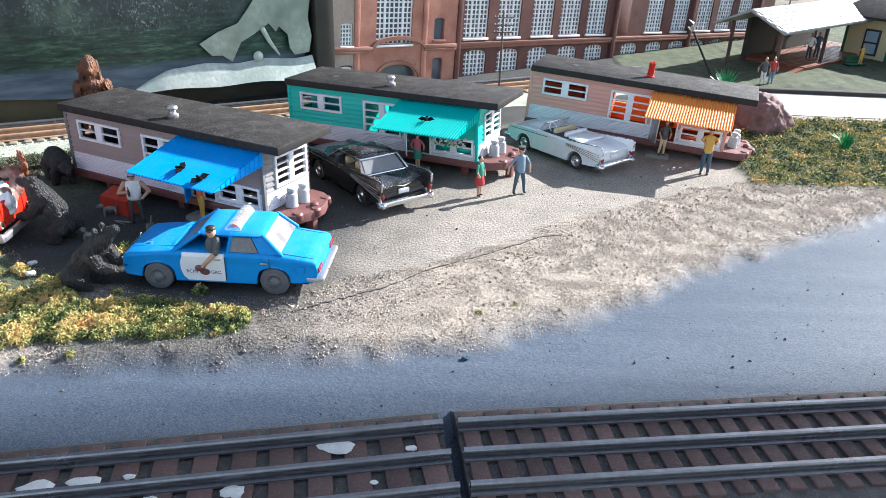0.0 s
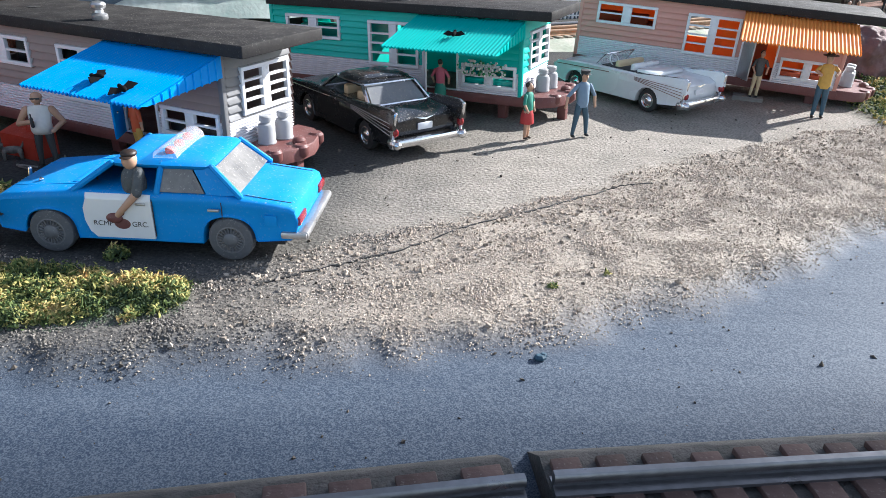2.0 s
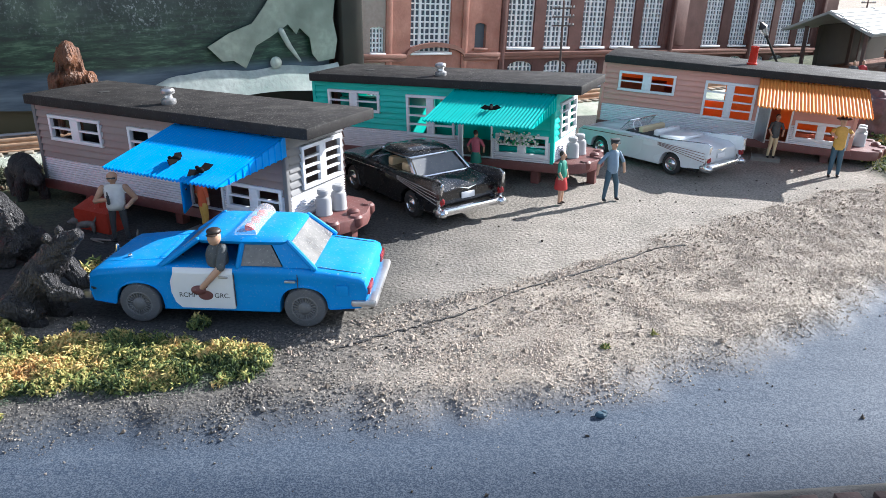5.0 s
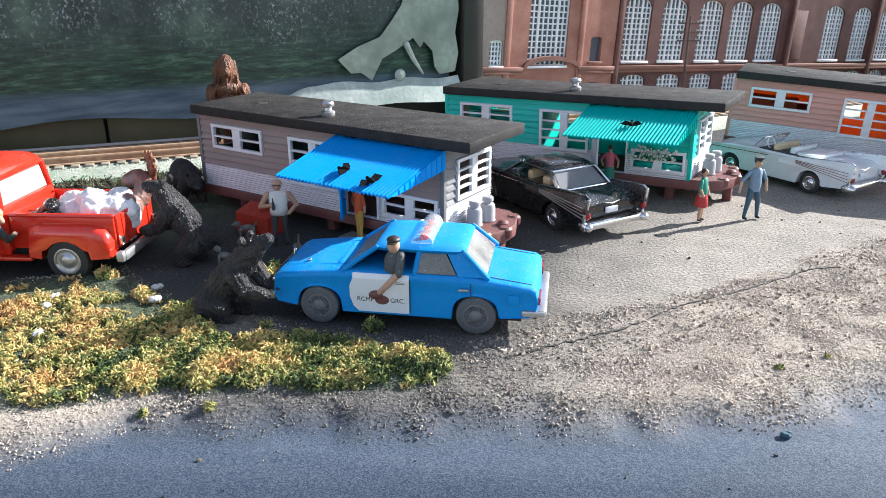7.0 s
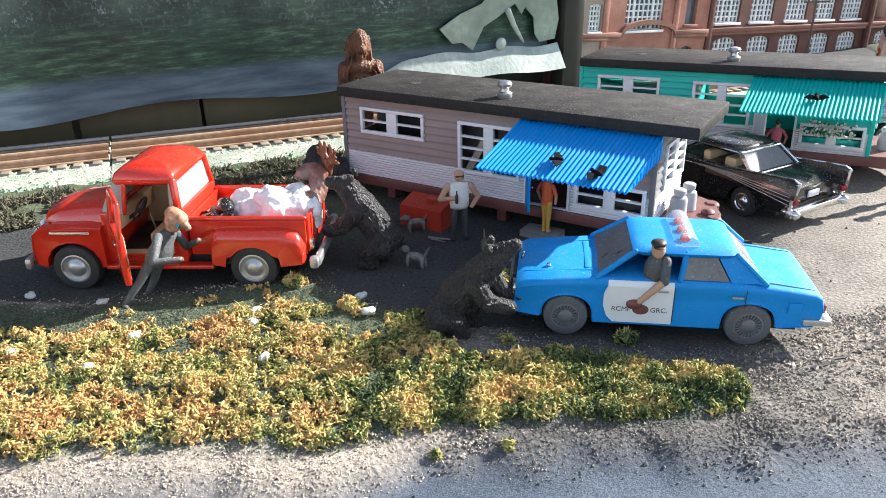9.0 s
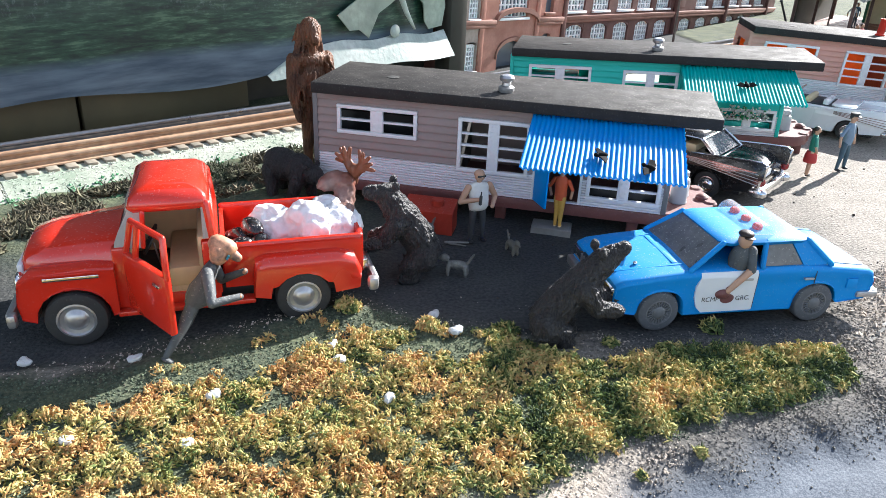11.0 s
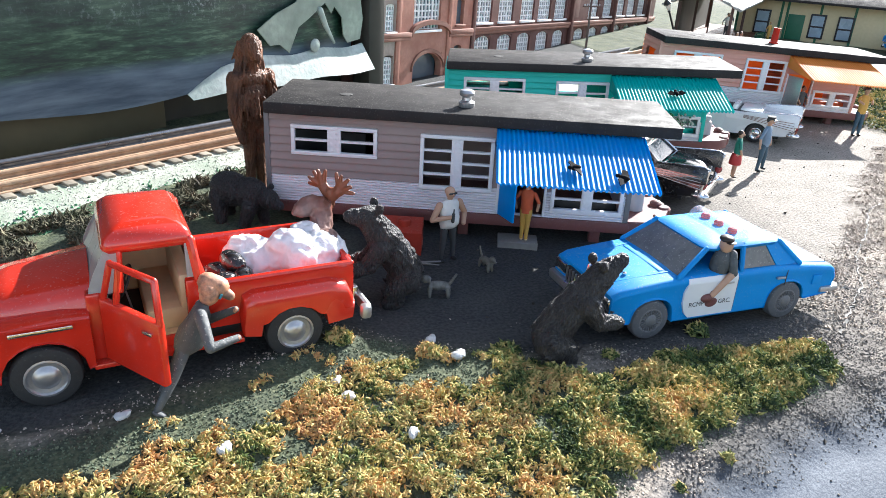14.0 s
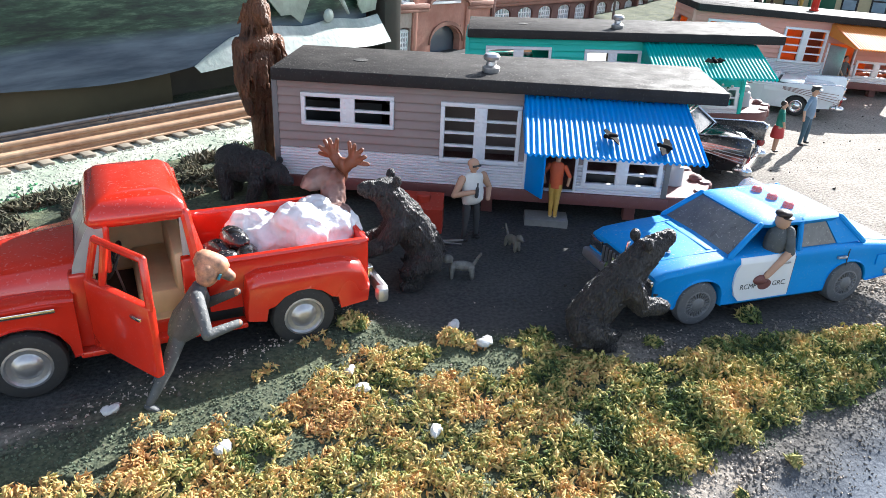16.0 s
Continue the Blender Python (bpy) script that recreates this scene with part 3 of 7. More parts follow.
def make_trailer(place, paint, paint_name, awning_mat, lining_mat, end_mat, chimney, label, door_mat, back_holes, back_mat):
    t = thing("trailer", place, label, "trailer", "row of house trailers")
    s = Shape()
    siding(s, WALL_L, [W1, W2, W3, DOOR])
    part("front_wall", s, [paint, siding_white], t, paint_name + " lapped siding over white ribbed panels", weld=True)
    s = Shape()
    siding(s, WALL_L, back_holes)
    part("back_wall", s, [back_mat, back_mat], t, "", Matrix.Translation((WALL_L, WALL_D, 0)) @ pose(0, 0, 0, 0, 0, 180), weld=True)
    s = Shape()
    siding(s, WALL_D - 0.0036, [END_W])
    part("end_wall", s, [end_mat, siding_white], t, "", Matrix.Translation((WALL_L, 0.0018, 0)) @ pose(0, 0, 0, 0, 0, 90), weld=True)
    s = Shape()
    siding(s, WALL_D - 0.0036, [(0.014, 0.040, 0.040, 0.057)])
    part("end_wall", s, [paint, siding_white], t, "", Matrix.Translation((0, WALL_D - 0.0018, 0)) @ pose(0, 0, 0, 0, 0, -90), weld=True)
    for x in (0.0004, WALL_L - 0.0004):
        s = Shape()
        s.box((x - 0.0014, -0.0014, Z0), (x + 0.0014, 0.0014, Z1), edge=0.0003)
        part("corner_post", s, end_mat, t)
    for x0, x1, z0, z1 in (W1,):
        trailer_window(t, x0, x1, z0, z1, 2)
    trailer_window(t, *W2, 4)
    trailer_window(t, *W3, 2)
    trailer_window(t, *END_W, 4, Matrix.Translation((WALL_L, 0.0018, 0)) @ pose(0, 0, 0, 0, 0, 90))
    for lo, hi in (((0.004, WALL_D - 0.0028, Z0 + 0.002), (0.080, WALL_D - 0.0020, 0.042)), ((0.126, WALL_D - 0.0028, Z0 + 0.002), (0.148, WALL_D - 0.0020, 0.062)), ((0.082, 0.004, Z0 + 0.002), (0.0828, WALL_D - 0.003, 0.062)), ((0.004, 0.03, Z0 + 0.002), (0.05, 0.045, 0.048)), ((0.155, 0.006, Z0 + 0.002), (0.195, 0.012, 0.024))):
        s = Shape()
        s.box(lo, hi, edge=0.0003)
        part("lining", s, lining_mat, t, "moulded plastic interior")
    s = Shape()
    s.box((0, 0.0018, Z0 - 0.0045), (WALL_L, WALL_D - 0.0018, Z0 + 0.0012))
    part("floor_pan", s, maroon, t)
    for y0, y1 in ((-0.0024, 0.0017), (WALL_D - 0.0017, WALL_D + 0.0024)):
        s = Shape()
        s.box((-0.001, y0, Z0 - 0.0060), (WALL_L + 0.002, y1, Z0 + 0.0003), edge=0.0006)
        part("chassis_rail", s, maroon, t, "maroon chassis rail")
    # hitch deck at the end
    s = Shape()
    deck = [(WALL_L + 0.001, -0.002), (0.214, -0.001), (0.2225, 0.006), (0.2285, 0.022), (0.2285, 0.034), (0.2215, 0.050), (0.213, 0.056), (WALL_L + 0.001, 0.057)]
    s.loft([[(x, y, 0.0098) for x, y in deck], [(x, y, 0.0162) for x, y in deck], [(x * 0.99 + 0.002, y * 0.98 + 0.0005, 0.0168) for x, y in deck]])
    for x, y in ((0.2265, 0.025), (0.221, 0.010), (0.2205, 0.047)):
        s.lathe([(0.003, 0.011), (0.0042, 0.0125), (0.0042, 0.0165), (0.003, 0.0178)], at=Matrix.Translation((x, y, 0)), seg=12)
    part("hitch_deck", s, maroon, t, "maroon hitch platform")
    for x, y in ((0.222, 0.026), (0.03, 0.008), (0.11, 0.008), (0.185, 0.008), (0.03, 0.047), (0.185, 0.047)):
        s = Shape()
        s.box((x - 0.003, y - 0.003, -0.004), (x + 0.003, y + 0.003, 0.0115), edge=0.0005)
        part("support_post", s, maroon, t)
    for x, y in ((0.2085, 0.020), (0.2105, 0.032)):
        s = Shape()
        s.lathe([(0.0048, 0.0168), (0.005, 0.0174), (0.0047, 0.018), (0.0046, 0.0255), (0.004, 0.0272), (0.0026, 0.0280), (0.0026, 0.0288), (0.0034, 0.0290), (0.0034, 0.0312), (0.0028, 0.0318)], at=Matrix.Translation((x, y, 0)), seg=16)
        part("gas_bottle", s, siding_grey, t, "grey gas bottle")
    s = Shape()
    s.lathe([(0.0036, 0.0168), (0.0036, 0.0185), (0.0025, 0.0195), (0.0012, 0.0200)], at=Matrix.Translation((0.2225, 0.029, 0)), seg=12)
    part("cap", s, maroon, t)
    # roof
    s = Shape()
    s.box((0.0005, -0.0068, 0.0660), (0.2205, 0.0575, 0.0722), edge=0.0007)
    roof = part("roof", s, roof_black, t, "flat black roof slab, dusty")
    s = Shape()
    s.lathe([(0.0036, 0.0722), (0.0037, 0.0725), (0.003, 0.0726)], at=Matrix.Translation((0.040, 0.022, 0)), seg=14)
    part("roof_hole", s, rubber, roof)
    if chimney:
        s = Shape()
        s.lathe([(0.0042, 0.0718), (0.0042, 0.0735), (0.0034, 0.0740), (0.0031, 0.085), (0.0034, 0.0855), (0.0034, 0.0868), (0.0022, 0.0868), (0.002, 0.084)], at=Matrix.Translation((0.1165, 0.022, 0)), seg=16)
        part("chimney", s, red_paint, roof, "red plastic chimney pipe")
    else:
        s = Shape()
        s.lathe([(0.0040, 0.0720), (0.0044, 0.0730), (0.0044, 0.0748), (0.0026, 0.0758), (0.0024, 0.0775), (0.0040, 0.0785), (0.0042, 0.0800), (0.0034, 0.0812), (0.0012, 0.0818)], at=Matrix.Translation((0.1075, 0.0115, 0)), seg=18)
        part("roof_vent", s, dull_silver, roof, "silver roof ventilator")
    # awning
    s = Shape()
    n = 31
    x0, x1 = 0.1255, 0.2025
    top, low = [], []
    for i in range(n * 4 + 1):
        x = x0 + (x1 - x0) * i / (n * 4)
        k = 0.0006 * math.sin(2 * math.pi * i / 4.0 + 0.7)
        top.append((x, -0.0020, 0.0652 + k))
        low.append((x, -0.0545, 0.0520 + k))
    for i in range(len(top) - 1):
        a, b, c, d = top[i], top[i + 1], low[i + 1], low[i]
        dn = lambda p: (p[0], p[1], p[2] - 0.0009)
        s.add([a, b, c, d, dn(a), dn(b), dn(c), dn(d)], [(0, 1, 2, 3), (7, 6, 5, 4), (0, 4, 5, 1), (2, 6, 7, 3)])
    aw = part("awning", s, awning_mat, t, "corrugated plastic awning", smooth=60, weld=True)
    for x in (x0, x1):
        s = Shape()
        s.plate([(x, -0.0018, 0.0650), (x, -0.0545, 0.0518), (x, -0.050, 0.0510), (x, -0.0018, 0.0545)], 0.0007)
        for k in range(9):
            y = -0.006 - 0.005 * k
            z1 = 0.0645 + (y + 0.002) * 0.252
            z0 = max(z1 - 0.0095 - (y + 0.002) * -0.0, 0.0545 + (y + 0.0018) * 0.07)
            if z1 - z0 > 0.001:
                s.limb((x, y, z0), (x, y, z1), 0.0006, 0.0006, seg=6)
        part("valance", s, awning_mat, aw)
    # door and step
    s = Shape()
    s.box((-0.0155, -0.0012, 0.0), (0, 0, 0.0305), edge=0.0003)
    s.box((-0.0135, -0.0016, 0.018), (-0.002, -0.0011, 0.028))
    door = part("door", s, door_mat, t, "open door leaf", Matrix.Translation((DOOR[0], -0.0022, DOOR[2])) @ pose(0, 0, 0, 0, 0, 121))
    s = Shape()
    s.ball((-0.013, -0.0022, 0.014), (0.0007, 0.0007, 0.0007), seg=8, rings=6)
    part("handle", s, chrome, door)
    for (a, b) in ((DOOR[0] - 0.0012, DOOR[0] + 0.0002), (DOOR[1] - 0.0002, DOOR[1] + 0.0012)):
        s = Shape()
        s.box((a, -0.0018, DOOR[2]), (b, 0.0006, DOOR[3]), edge=0.0002)
        part("door_jamb", s, white_plastic, t)
    s = Shape()
    s.box((0.1300, -0.0110, 0.0022), (0.1520, 0.0020, 0.0038), edge=0.0005)
    s.box((0.1300, -0.0110, -0.003), (0.1520, -0.0100, 0.0032))
    for x in (0.1300, 0.1508):
        s.box((x, -0.0105, -0.003), (x + 0.0012, 0.0020, 0.0030))
    part("step", s, wood_grey, t, "grey step box")
    return t


TR_A = Matrix.Translation((-0.258, 0.5685, 0)) @ pose(0, 0, 0, 0, 0.0, -23.7)
TR_B = Matrix.Translation((-0.1035, 0.6975, -0.0035)) @ pose(0, 0, 0, 0, -1.5, -22.8)
TR_C = Matrix.Translation((0.1315, 0.7615, 0.006)) @ pose(0, 0, 0, 0, 2.7, -19.0)
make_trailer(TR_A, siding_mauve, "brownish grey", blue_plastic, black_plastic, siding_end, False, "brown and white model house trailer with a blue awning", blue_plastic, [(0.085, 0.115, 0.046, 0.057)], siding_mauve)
make_trailer(TR_B, siding_teal, "teal", teal_plastic, siding_teal, siding_teal, False, "teal and white model house trailer with a teal awning", siding_white, [(0.085, 0.115, 0.040, 0.057), (0.15, 0.185, 0.040, 0.056)], siding_teal)
make_trailer(TR_C, siding_pink, "salmon pink", orange_plastic, cloth_orange, siding_pink, True, "pink and white model house trailer with an orange awning", dull_silver, [(0.10, 0.118, 0.034, 0.057)], orange_plastic)

# ---- vehicles ----


def wheel(parent, x, y, r, w, tyre_mat, rim_mat, side, spokes=0):
    """A tyre with a dished rim; side +1 faces +y."""
    s = Shape()
    s.lathe([(r * 0.62, -w / 2), (r * 0.80, -w / 2), (r * 0.95, -w * 0.42), (r, -w * 0.25), (r, w * 0.25), (r * 0.95, w * 0.42), (r * 0.80, w / 2), (r * 0.62, w / 2), (r * 0.60, w * 0.35)], seg=28)
    m = Matrix.Translation((x, y, r)) @ pose(0, 0, 0, -90 * side, 0, 0)
    t = part("wheel", s, tyre_mat, parent, "", m)
    s = Shape()
    s.lathe([(r * 0.62, w * 0.30), (r * 0.63, w * 0.50), (r * 0.57, w * 0.52), (r * 0.52, w * 0.40), (r * 0.40, w * 0.36), (r * 0.34, w * 0.42), (r * 0.30, w * 0.52), (r * 0.16, w * 0.60), (r * 0.04, w * 0.62)], seg=24)
    if spokes:
        for k in range(spokes):
            a = 2 * math.pi * k / spokes
            s.beam((r * 0.28 * math.cos(a), r * 0.28 * math.sin(a), w * 0.46), (r * 0.56 * math.cos(a), r * 0.56 * math.sin(a), w * 0.46), r * 0.05, w * 0.10)
    part("rim", s, rim_mat, t, "wheel cover")
    return t


def arc(cx, cz, r, n=9):
    """An arch over a wheel, from front to rear."""
    return [(cx + r * math.cos(math.pi * k / n), cz + r * math.sin(math.pi * k / n)) for k in range(n + 1)]


def hull(shape, outline, half, z_low, layers=((1.0, 0.10, 0.012), (0.985, 0.035, 0.004), (0.93, 0.0, 0.0), (0.6, -0.012, 0.0), (0.0, -0.022, 0.0)), mat=0, scale=1.0):
    """A side outline carried across the width, drawn in towards the flanks."""
    cx = sum(p[0] for p in outline) / len(outline)
    loops = []
    rows = [(-f, d, e) for f, d, e in layers] + [(f, d, e) for f, d, e in reversed(layers[:-1])]
    for f, d, e in rows:
        loops.append([((cx + (x - cx) * (1 - e)) * scale, f * half * scale, (z if z <= z_low else z - d * min(1.0, (z - z_low) / 0.5)) * scale) for x, z in outline])
    shape.loft(loops, mat)


def cabin(parent, base, roof, k, paint, glass, open_side=False, pillar=0.09, b_post=None, roof_lift=0.05, quarter=0.0, trim=None, front_posts=True, corner=0.12):
    """Pillars, roof and panes between a base and a roof frame, each (x_rear, x_front, half_width, z)."""
    bx0, bx1, bw, bz = base
    rx0, rx1, rw, rz = roof
    B = {("r", -1): (bx0, -bw, bz), ("r", 1): (bx0, bw, bz), ("f", -1): (bx1, -bw, bz), ("f", 1): (bx1, bw, bz)}
    R = {("r", -1): (rx0, -rw, rz), ("r", 1): (rx0, rw, rz), ("f", -1): (rx1, -rw, rz), ("f", 1): (rx1, rw, rz)}
    V = lambda p: Vector(p) * k
    L = lambda a, b, t: Vector(a) * (1 - t) + Vector(b) * t
    ends = [(B[key], R[key]) for key in B if front_posts or key[0] == "r"]
    if b_post is not None:
        ends += [(L(B[("r", sd)], B[("f", sd)], b_post), L(R[("r", sd)], R[("f", sd)], b_post)) for sd in (-1, 1)]
    for lo, hi in ends:
        s = Shape()
        s.limb(V(lo), V(hi), pillar * 0.5 * k, pillar * 0.5 * k, seg=8)
        part("pillar", s, paint, parent)
    s = Shape()
    loops = []
    for z, g in ((rz - 0.05, 0.02), (rz + 0.01, 0.045), (rz + roof_lift * 0.6, 0.0), (rz + roof_lift, -0.10), (rz + roof_lift * 1.25, -0.25), (rz + roof_lift * 1.4, -0.45)):
        loop = []
        cx, hx, hy = (rx0 + rx1) / 2, (rx1 - rx0) / 2 + g, rw + g
        c, e = corner, corner * 0.29
        for ux, uy in ((1, 1 - c), (1 - e, 1 - e), (1 - c, 1), (0, 1.02), (-1 + c, 1), (-1 + e, 1 - e), (-1, 1 - c), (-1, -1 + c), (-1 + e, -1 + e), (-1 + c, -1), (0, -1.02), (1 - c, -1), (1 - e, -1 + e), (1, -1 + c)):
            loop.append(((cx + ux * hx) * k, uy * hy * k, z * k))
        loops.append(loop)
    s.loft(loops)
    top = part("roof", s, paint, parent, smooth=70)
    if trim:
        out = lambda p: Vector((p[0] + (0.05 if p[0] > (bx0 + bx1) / 2 else -0.05), p[1] * 1.03, p[2])) * k
        for end in ("r", "f"):
            q = [out(B[(end, -1)]), out(B[(end, 1)]), out(R[(end, 1)]), out(R[(end, -1)])]
            s = Shape()
            for a, b in zip(q, q[1:] + q[:1]):
                s.limb(a, b, 0.032 * k, 0.032 * k, seg=6)
            part("window_trim", s, trim, parent, "chrome window trim")
        for sd in (-1, 1):
            q = [Vector((p[0], p[1] * 1.05, p[2])) * k for p in (B[("r", sd)], B[("f", sd)], R[("f", sd)], R[("r", sd)])]
            s = Shape()
            for a, b in zip(q, q[1:] + q[:1]):
                s.limb(a, b, 0.022 * k, 0.022 * k, seg=6)
            part("window_trim", s, trim, parent, "chrome window trim")

    def pane(name, a, b, c, d, inset=0.05):
        q = [Vector(p) for p in (a, b, c, d)]
        mid = sum(q, Vector()) / 4
        s = Shape()
        s.plate([(p + (mid - p) * inset) * k for p in q], 0.02 * k)
        return part(name, s, glass, parent)
    pane("windscreen", B[("f", -1)], B[("f", 1)], R[("f", 1)], R[("f", -1)], 0.07)
    pane("rear_window", B[("r", 1)], B[("r", -1)], R[("r", -1)], R[("r", 1)], 0.10)
    posts = [quarter, 1.0] if b_post is None else [quarter, b_post, 1.0]
    if quarter:
        for sd in (-1, 1):
            q = [L(B[("r", sd)], B[("f", sd)], 0.0), L(B[("r", sd)], B[("f", sd)], quarter), L(R[("r", sd)], R[("f", sd)], quarter), L(R[("r", sd)], R[("f", sd)], 0.0)]
            s = Shape()
            s.plate([p * k for p in (q if sd == -1 else q[::-1])], 0.05 * k)
            part("rear_quarter", s, paint, parent)
    for sd in (-1, 1):
        for a, b in zip(posts, posts[1:]):
            if sd == 1 and b == 1.0 and open_side:
                continue
            q = [L(B[("r", sd)], B[("f", sd)], a), L(B[("r", sd)], B[("f", sd)], b), L(R[("r", sd)], R[("f", sd)], b), L(R[("r", sd)], R[("f", sd)], a)]
            pane("side_window", *(q if sd == -1 else q[::-1]), 0.08)
    return top


def letters(text, size, m, parent, mat):
    """Raised lettering in the built-in font, as one mesh."""
    c = bpy.data.curves.new("lettering", "FONT")
    c.body, c.size, c.extrude = text, size, 0.00005
    tmp = bpy.data.objects.new("lettering", c)
    me = bpy.data.meshes.new_from_object(tmp)
    bpy.data.objects.remove(tmp)
    me.materials.append(mat)
    ob = new("lettering", me)
    ob.parent, ob.matrix_basis = parent, m
    return ob


def police_car(m):
    k = 0.0259
    t = thing("police_car", m, "dusty blue model police car with a white front door", "car", "model cars")
    out = [(-2.38, 0.40), (-2.47, 0.52), (-2.50, 0.74), (-2.45, 0.90), (-2.36, 0.955), (-2.1, 0.985), (-1.6, 1.045), (-1.2, 1.08), (0.95, 1.08), (1.6, 1.025), (2.12, 0.965), (2.27, 0.89), (2.31, 0.60), (2.26, 0.40), (1.90, 0.34)]
    out += arc(1.45, 0.38, 0.42, 14) + [(1.02, 0.27), (-0.98, 0.27)] + arc(-1.41, 0.38, 0.42, 14) + [(-1.86, 0.35)]
    s = Shape()
    hull(s, out, 0.94, 0.62, scale=k, layers=((0.96, 0.20, 0.016), (0.985, 0.13, 0.010), (0.975, 0.075, 0.006), (0.945, 0.030, 0.003), (0.89, 0.006, 0.0), (0.5, -0.010, 0.0), (0.0, -0.018, 0.0)))
    part("body", s, blue_paint, t, "blue painted body", smooth=35)
    s = Shape()
    s.box((-2.2 * k, -0.70 * k, 0.22 * k), (2.2 * k, 0.70 * k, 0.80 * k))
    part("chassis", s, black_plastic, t)
    top = cabin(t, (-1.60, 0.98, 0.86, 1.07), (-1.16, 0.40, 0.71, 1.475), k, blue_paint, dusty_glass, True, b_post=0.50, pillar=0.095, quarter=0.20, roof_lift=0.065, corner=0.2)
    s = Shape()
    s.box((-0.9 * k, -0.6 * k, 0.8 * k), (-0.5 * k, 0.6 * k, 1.15 * k), edge=0.1 * k)
    s.box((-0.05 * k, -0.62 * k, 0.75 * k), (0.35 * k, 0.62 * k, 1.08 * k), edge=0.1 * k)
    part("seat", s, black_plastic, t)
    for x in (1.45, -1.41):
        for sd in (-1, 1):
            wheel(t, x * k, sd * 0.82 * k, 0.362 * k, 0.24 * k, dusty_rubber, hub_grey, sd, 22)
    # bumpers, grille, lamps
    s = Shape()
    s.box((2.26 * k, -0.95 * k, 0.42 * k), (2.42 * k, 0.95 * k, 0.60 * k), edge=0.05 * k)
    part("front_bumper", s, dull_silver, t, "chrome front bumper")
    s = Shape()
    s.box((-2.64 * k, -0.93 * k, 0.42 * k), (-2.46 * k, 0.93 * k, 0.56 * k), edge=0.05 * k)
    for sd in (-1, 1):
        s.box((-2.62 * k, sd * 0.90 * k - 0.05 * k, 0.42 * k), (-2.20 * k, sd * 0.90 * k + 0.05 * k, 0.54 * k), edge=0.04 * k)
    part("rear_bumper", s, dull_silver, t, "chrome rear bumper")
    s = Shape()
    s.box((2.26 * k, -0.46 * k, 0.60 * k), (2.34 * k, 0.46 * k, 0.86 * k), edge=0.02 * k)
    for i in range(9):
        y = (-0.4 + 0.1 * i) * k
        s.box((2.32 * k, y - 0.012 * k, 0.61 * k), (2.37 * k, y + 0.012 * k, 0.85 * k), 1)
    part("grille", s, [black_plastic, dull_silver], t)
    for sd in (-1, 1):
        s = Shape()
        s.box((2.24 * k, sd * 0.70 * k - 0.19 * k, 0.64 * k), (2.33 * k, sd * 0.70 * k + 0.19 * k, 0.84 * k), edge=0.03 * k)
        part("headlight", s, chrome, t)
        s = Shape()
        s.box((-2.525 * k, sd * 0.70 * k - 0.22 * k, 0.64 * k), (-2.40 * k, sd * 0.70 * k + 0.20 * k, 0.78 * k), edge=0.02 * k)
        part("tail_light", s, red_lens, t, "red tail light")
    # white front door with lettering, handles, fuel flap
    for sd in (1, -1):
        s = Shape()
        q = [(-0.22, 0.32), (0.70, 0.32), (0.80, 0.42), (0.86, 0.60), (0.86, 0.80), (0.80, 0.95), (-0.22, 0.95)]
        loop = lambda yy: [(x * k, yy * sd, z * k) for x, z in q]
        s.loft([loop(0.86 * k), loop(0.938 * k)])
        s.loft([[(x * k, sd * y * k, z * k) for y, z in ((0.86, 0.949), (0.938, 0.949), (0.926, 1.005), (0.900, 1.045), (0.86, 1.045))] for x in (-0.22, 0.80)])
        d = part("door", s, white_paint, t, "white front door panel")
        mm = Matrix.Translation(((0.73 if sd == 1 else 0.15) * k, 0.9395 * k * sd, 0.52 * k)) @ pose(0, 0, 0, 90, 0, 180 if sd == 1 else 0)
        letters("RCMP", 0.0031, mm, d, cloth_dark)
        mm = Matrix.Translation(((0.12 if sd == 1 else 0.60) * k, 0.9395 * k * sd, 0.52 * k)) @ pose(0, 0, 0, 90, 0, 180 if sd == 1 else 0)
        letters("GRC.", 0.0031, mm, d, cloth_dark)
        s = Shape()
        s.ball((0.27 * k, 0.938 * k * sd, 0.56 * k), (0.13 * k, 0.008 * k, 0.09 * k), seg=12, rings=8)
        s.ball((0.27 * k, 0.938 * k * sd, 0.74 * k), (0.06 * k, 0.006 * k, 0.05 * k), seg=10, rings=6)
        part("badge", s, maroon, d, "brown badge")
        s = Shape()
        s.box((-0.14 * k, sd * 0.93 * k, 0.88 * k), (0.02 * k, sd * 0.955 * k, 0.92 * k), edge=0.01 * k)
        part("door_handle", s, dull_silver, t)
        s = Shape()
        s.box((-1.28 * k, sd * 0.905 * k, 0.83 * k), (-1.10 * k, sd * 0.955 * k, 0.87 * k), edge=0.01 * k)
        part("door_handle", s, dull_silver, t)
        for x in (-0.24, -1.32):
            s = Shape()
            s.box((x * k, sd * 0.915 * k, 0.36 * k), ((x + 0.012) * k, sd * 0.928 * k, 0.98 * k))
            part("door_seam", s, cloth_dark, t)
    s = Shape()
    s.box((-2.16 * k, 0.90 * k, 0.62 * k), (-1.96 * k, 0.932 * k, 0.80 * k), edge=0.01 * k)
    part("fuel_flap", s, blue_paint, t)
    for y in (-0.62, 0.62):
        s = Shape()
        s.beam((0.98 * k, y * k, 1.085 * k), (2.14 * k, y * 0.86 * k, 0.965 * k), 0.03 * k, 0.02 * k)
        part("hood_crease", s, blue_paint, t)
    s = Shape()
    s.box((1.06 * k, -0.55 * k, 1.060 * k), (1.16 * k, 0.55 * k, 1.083 * k), edge=0.004 * k)
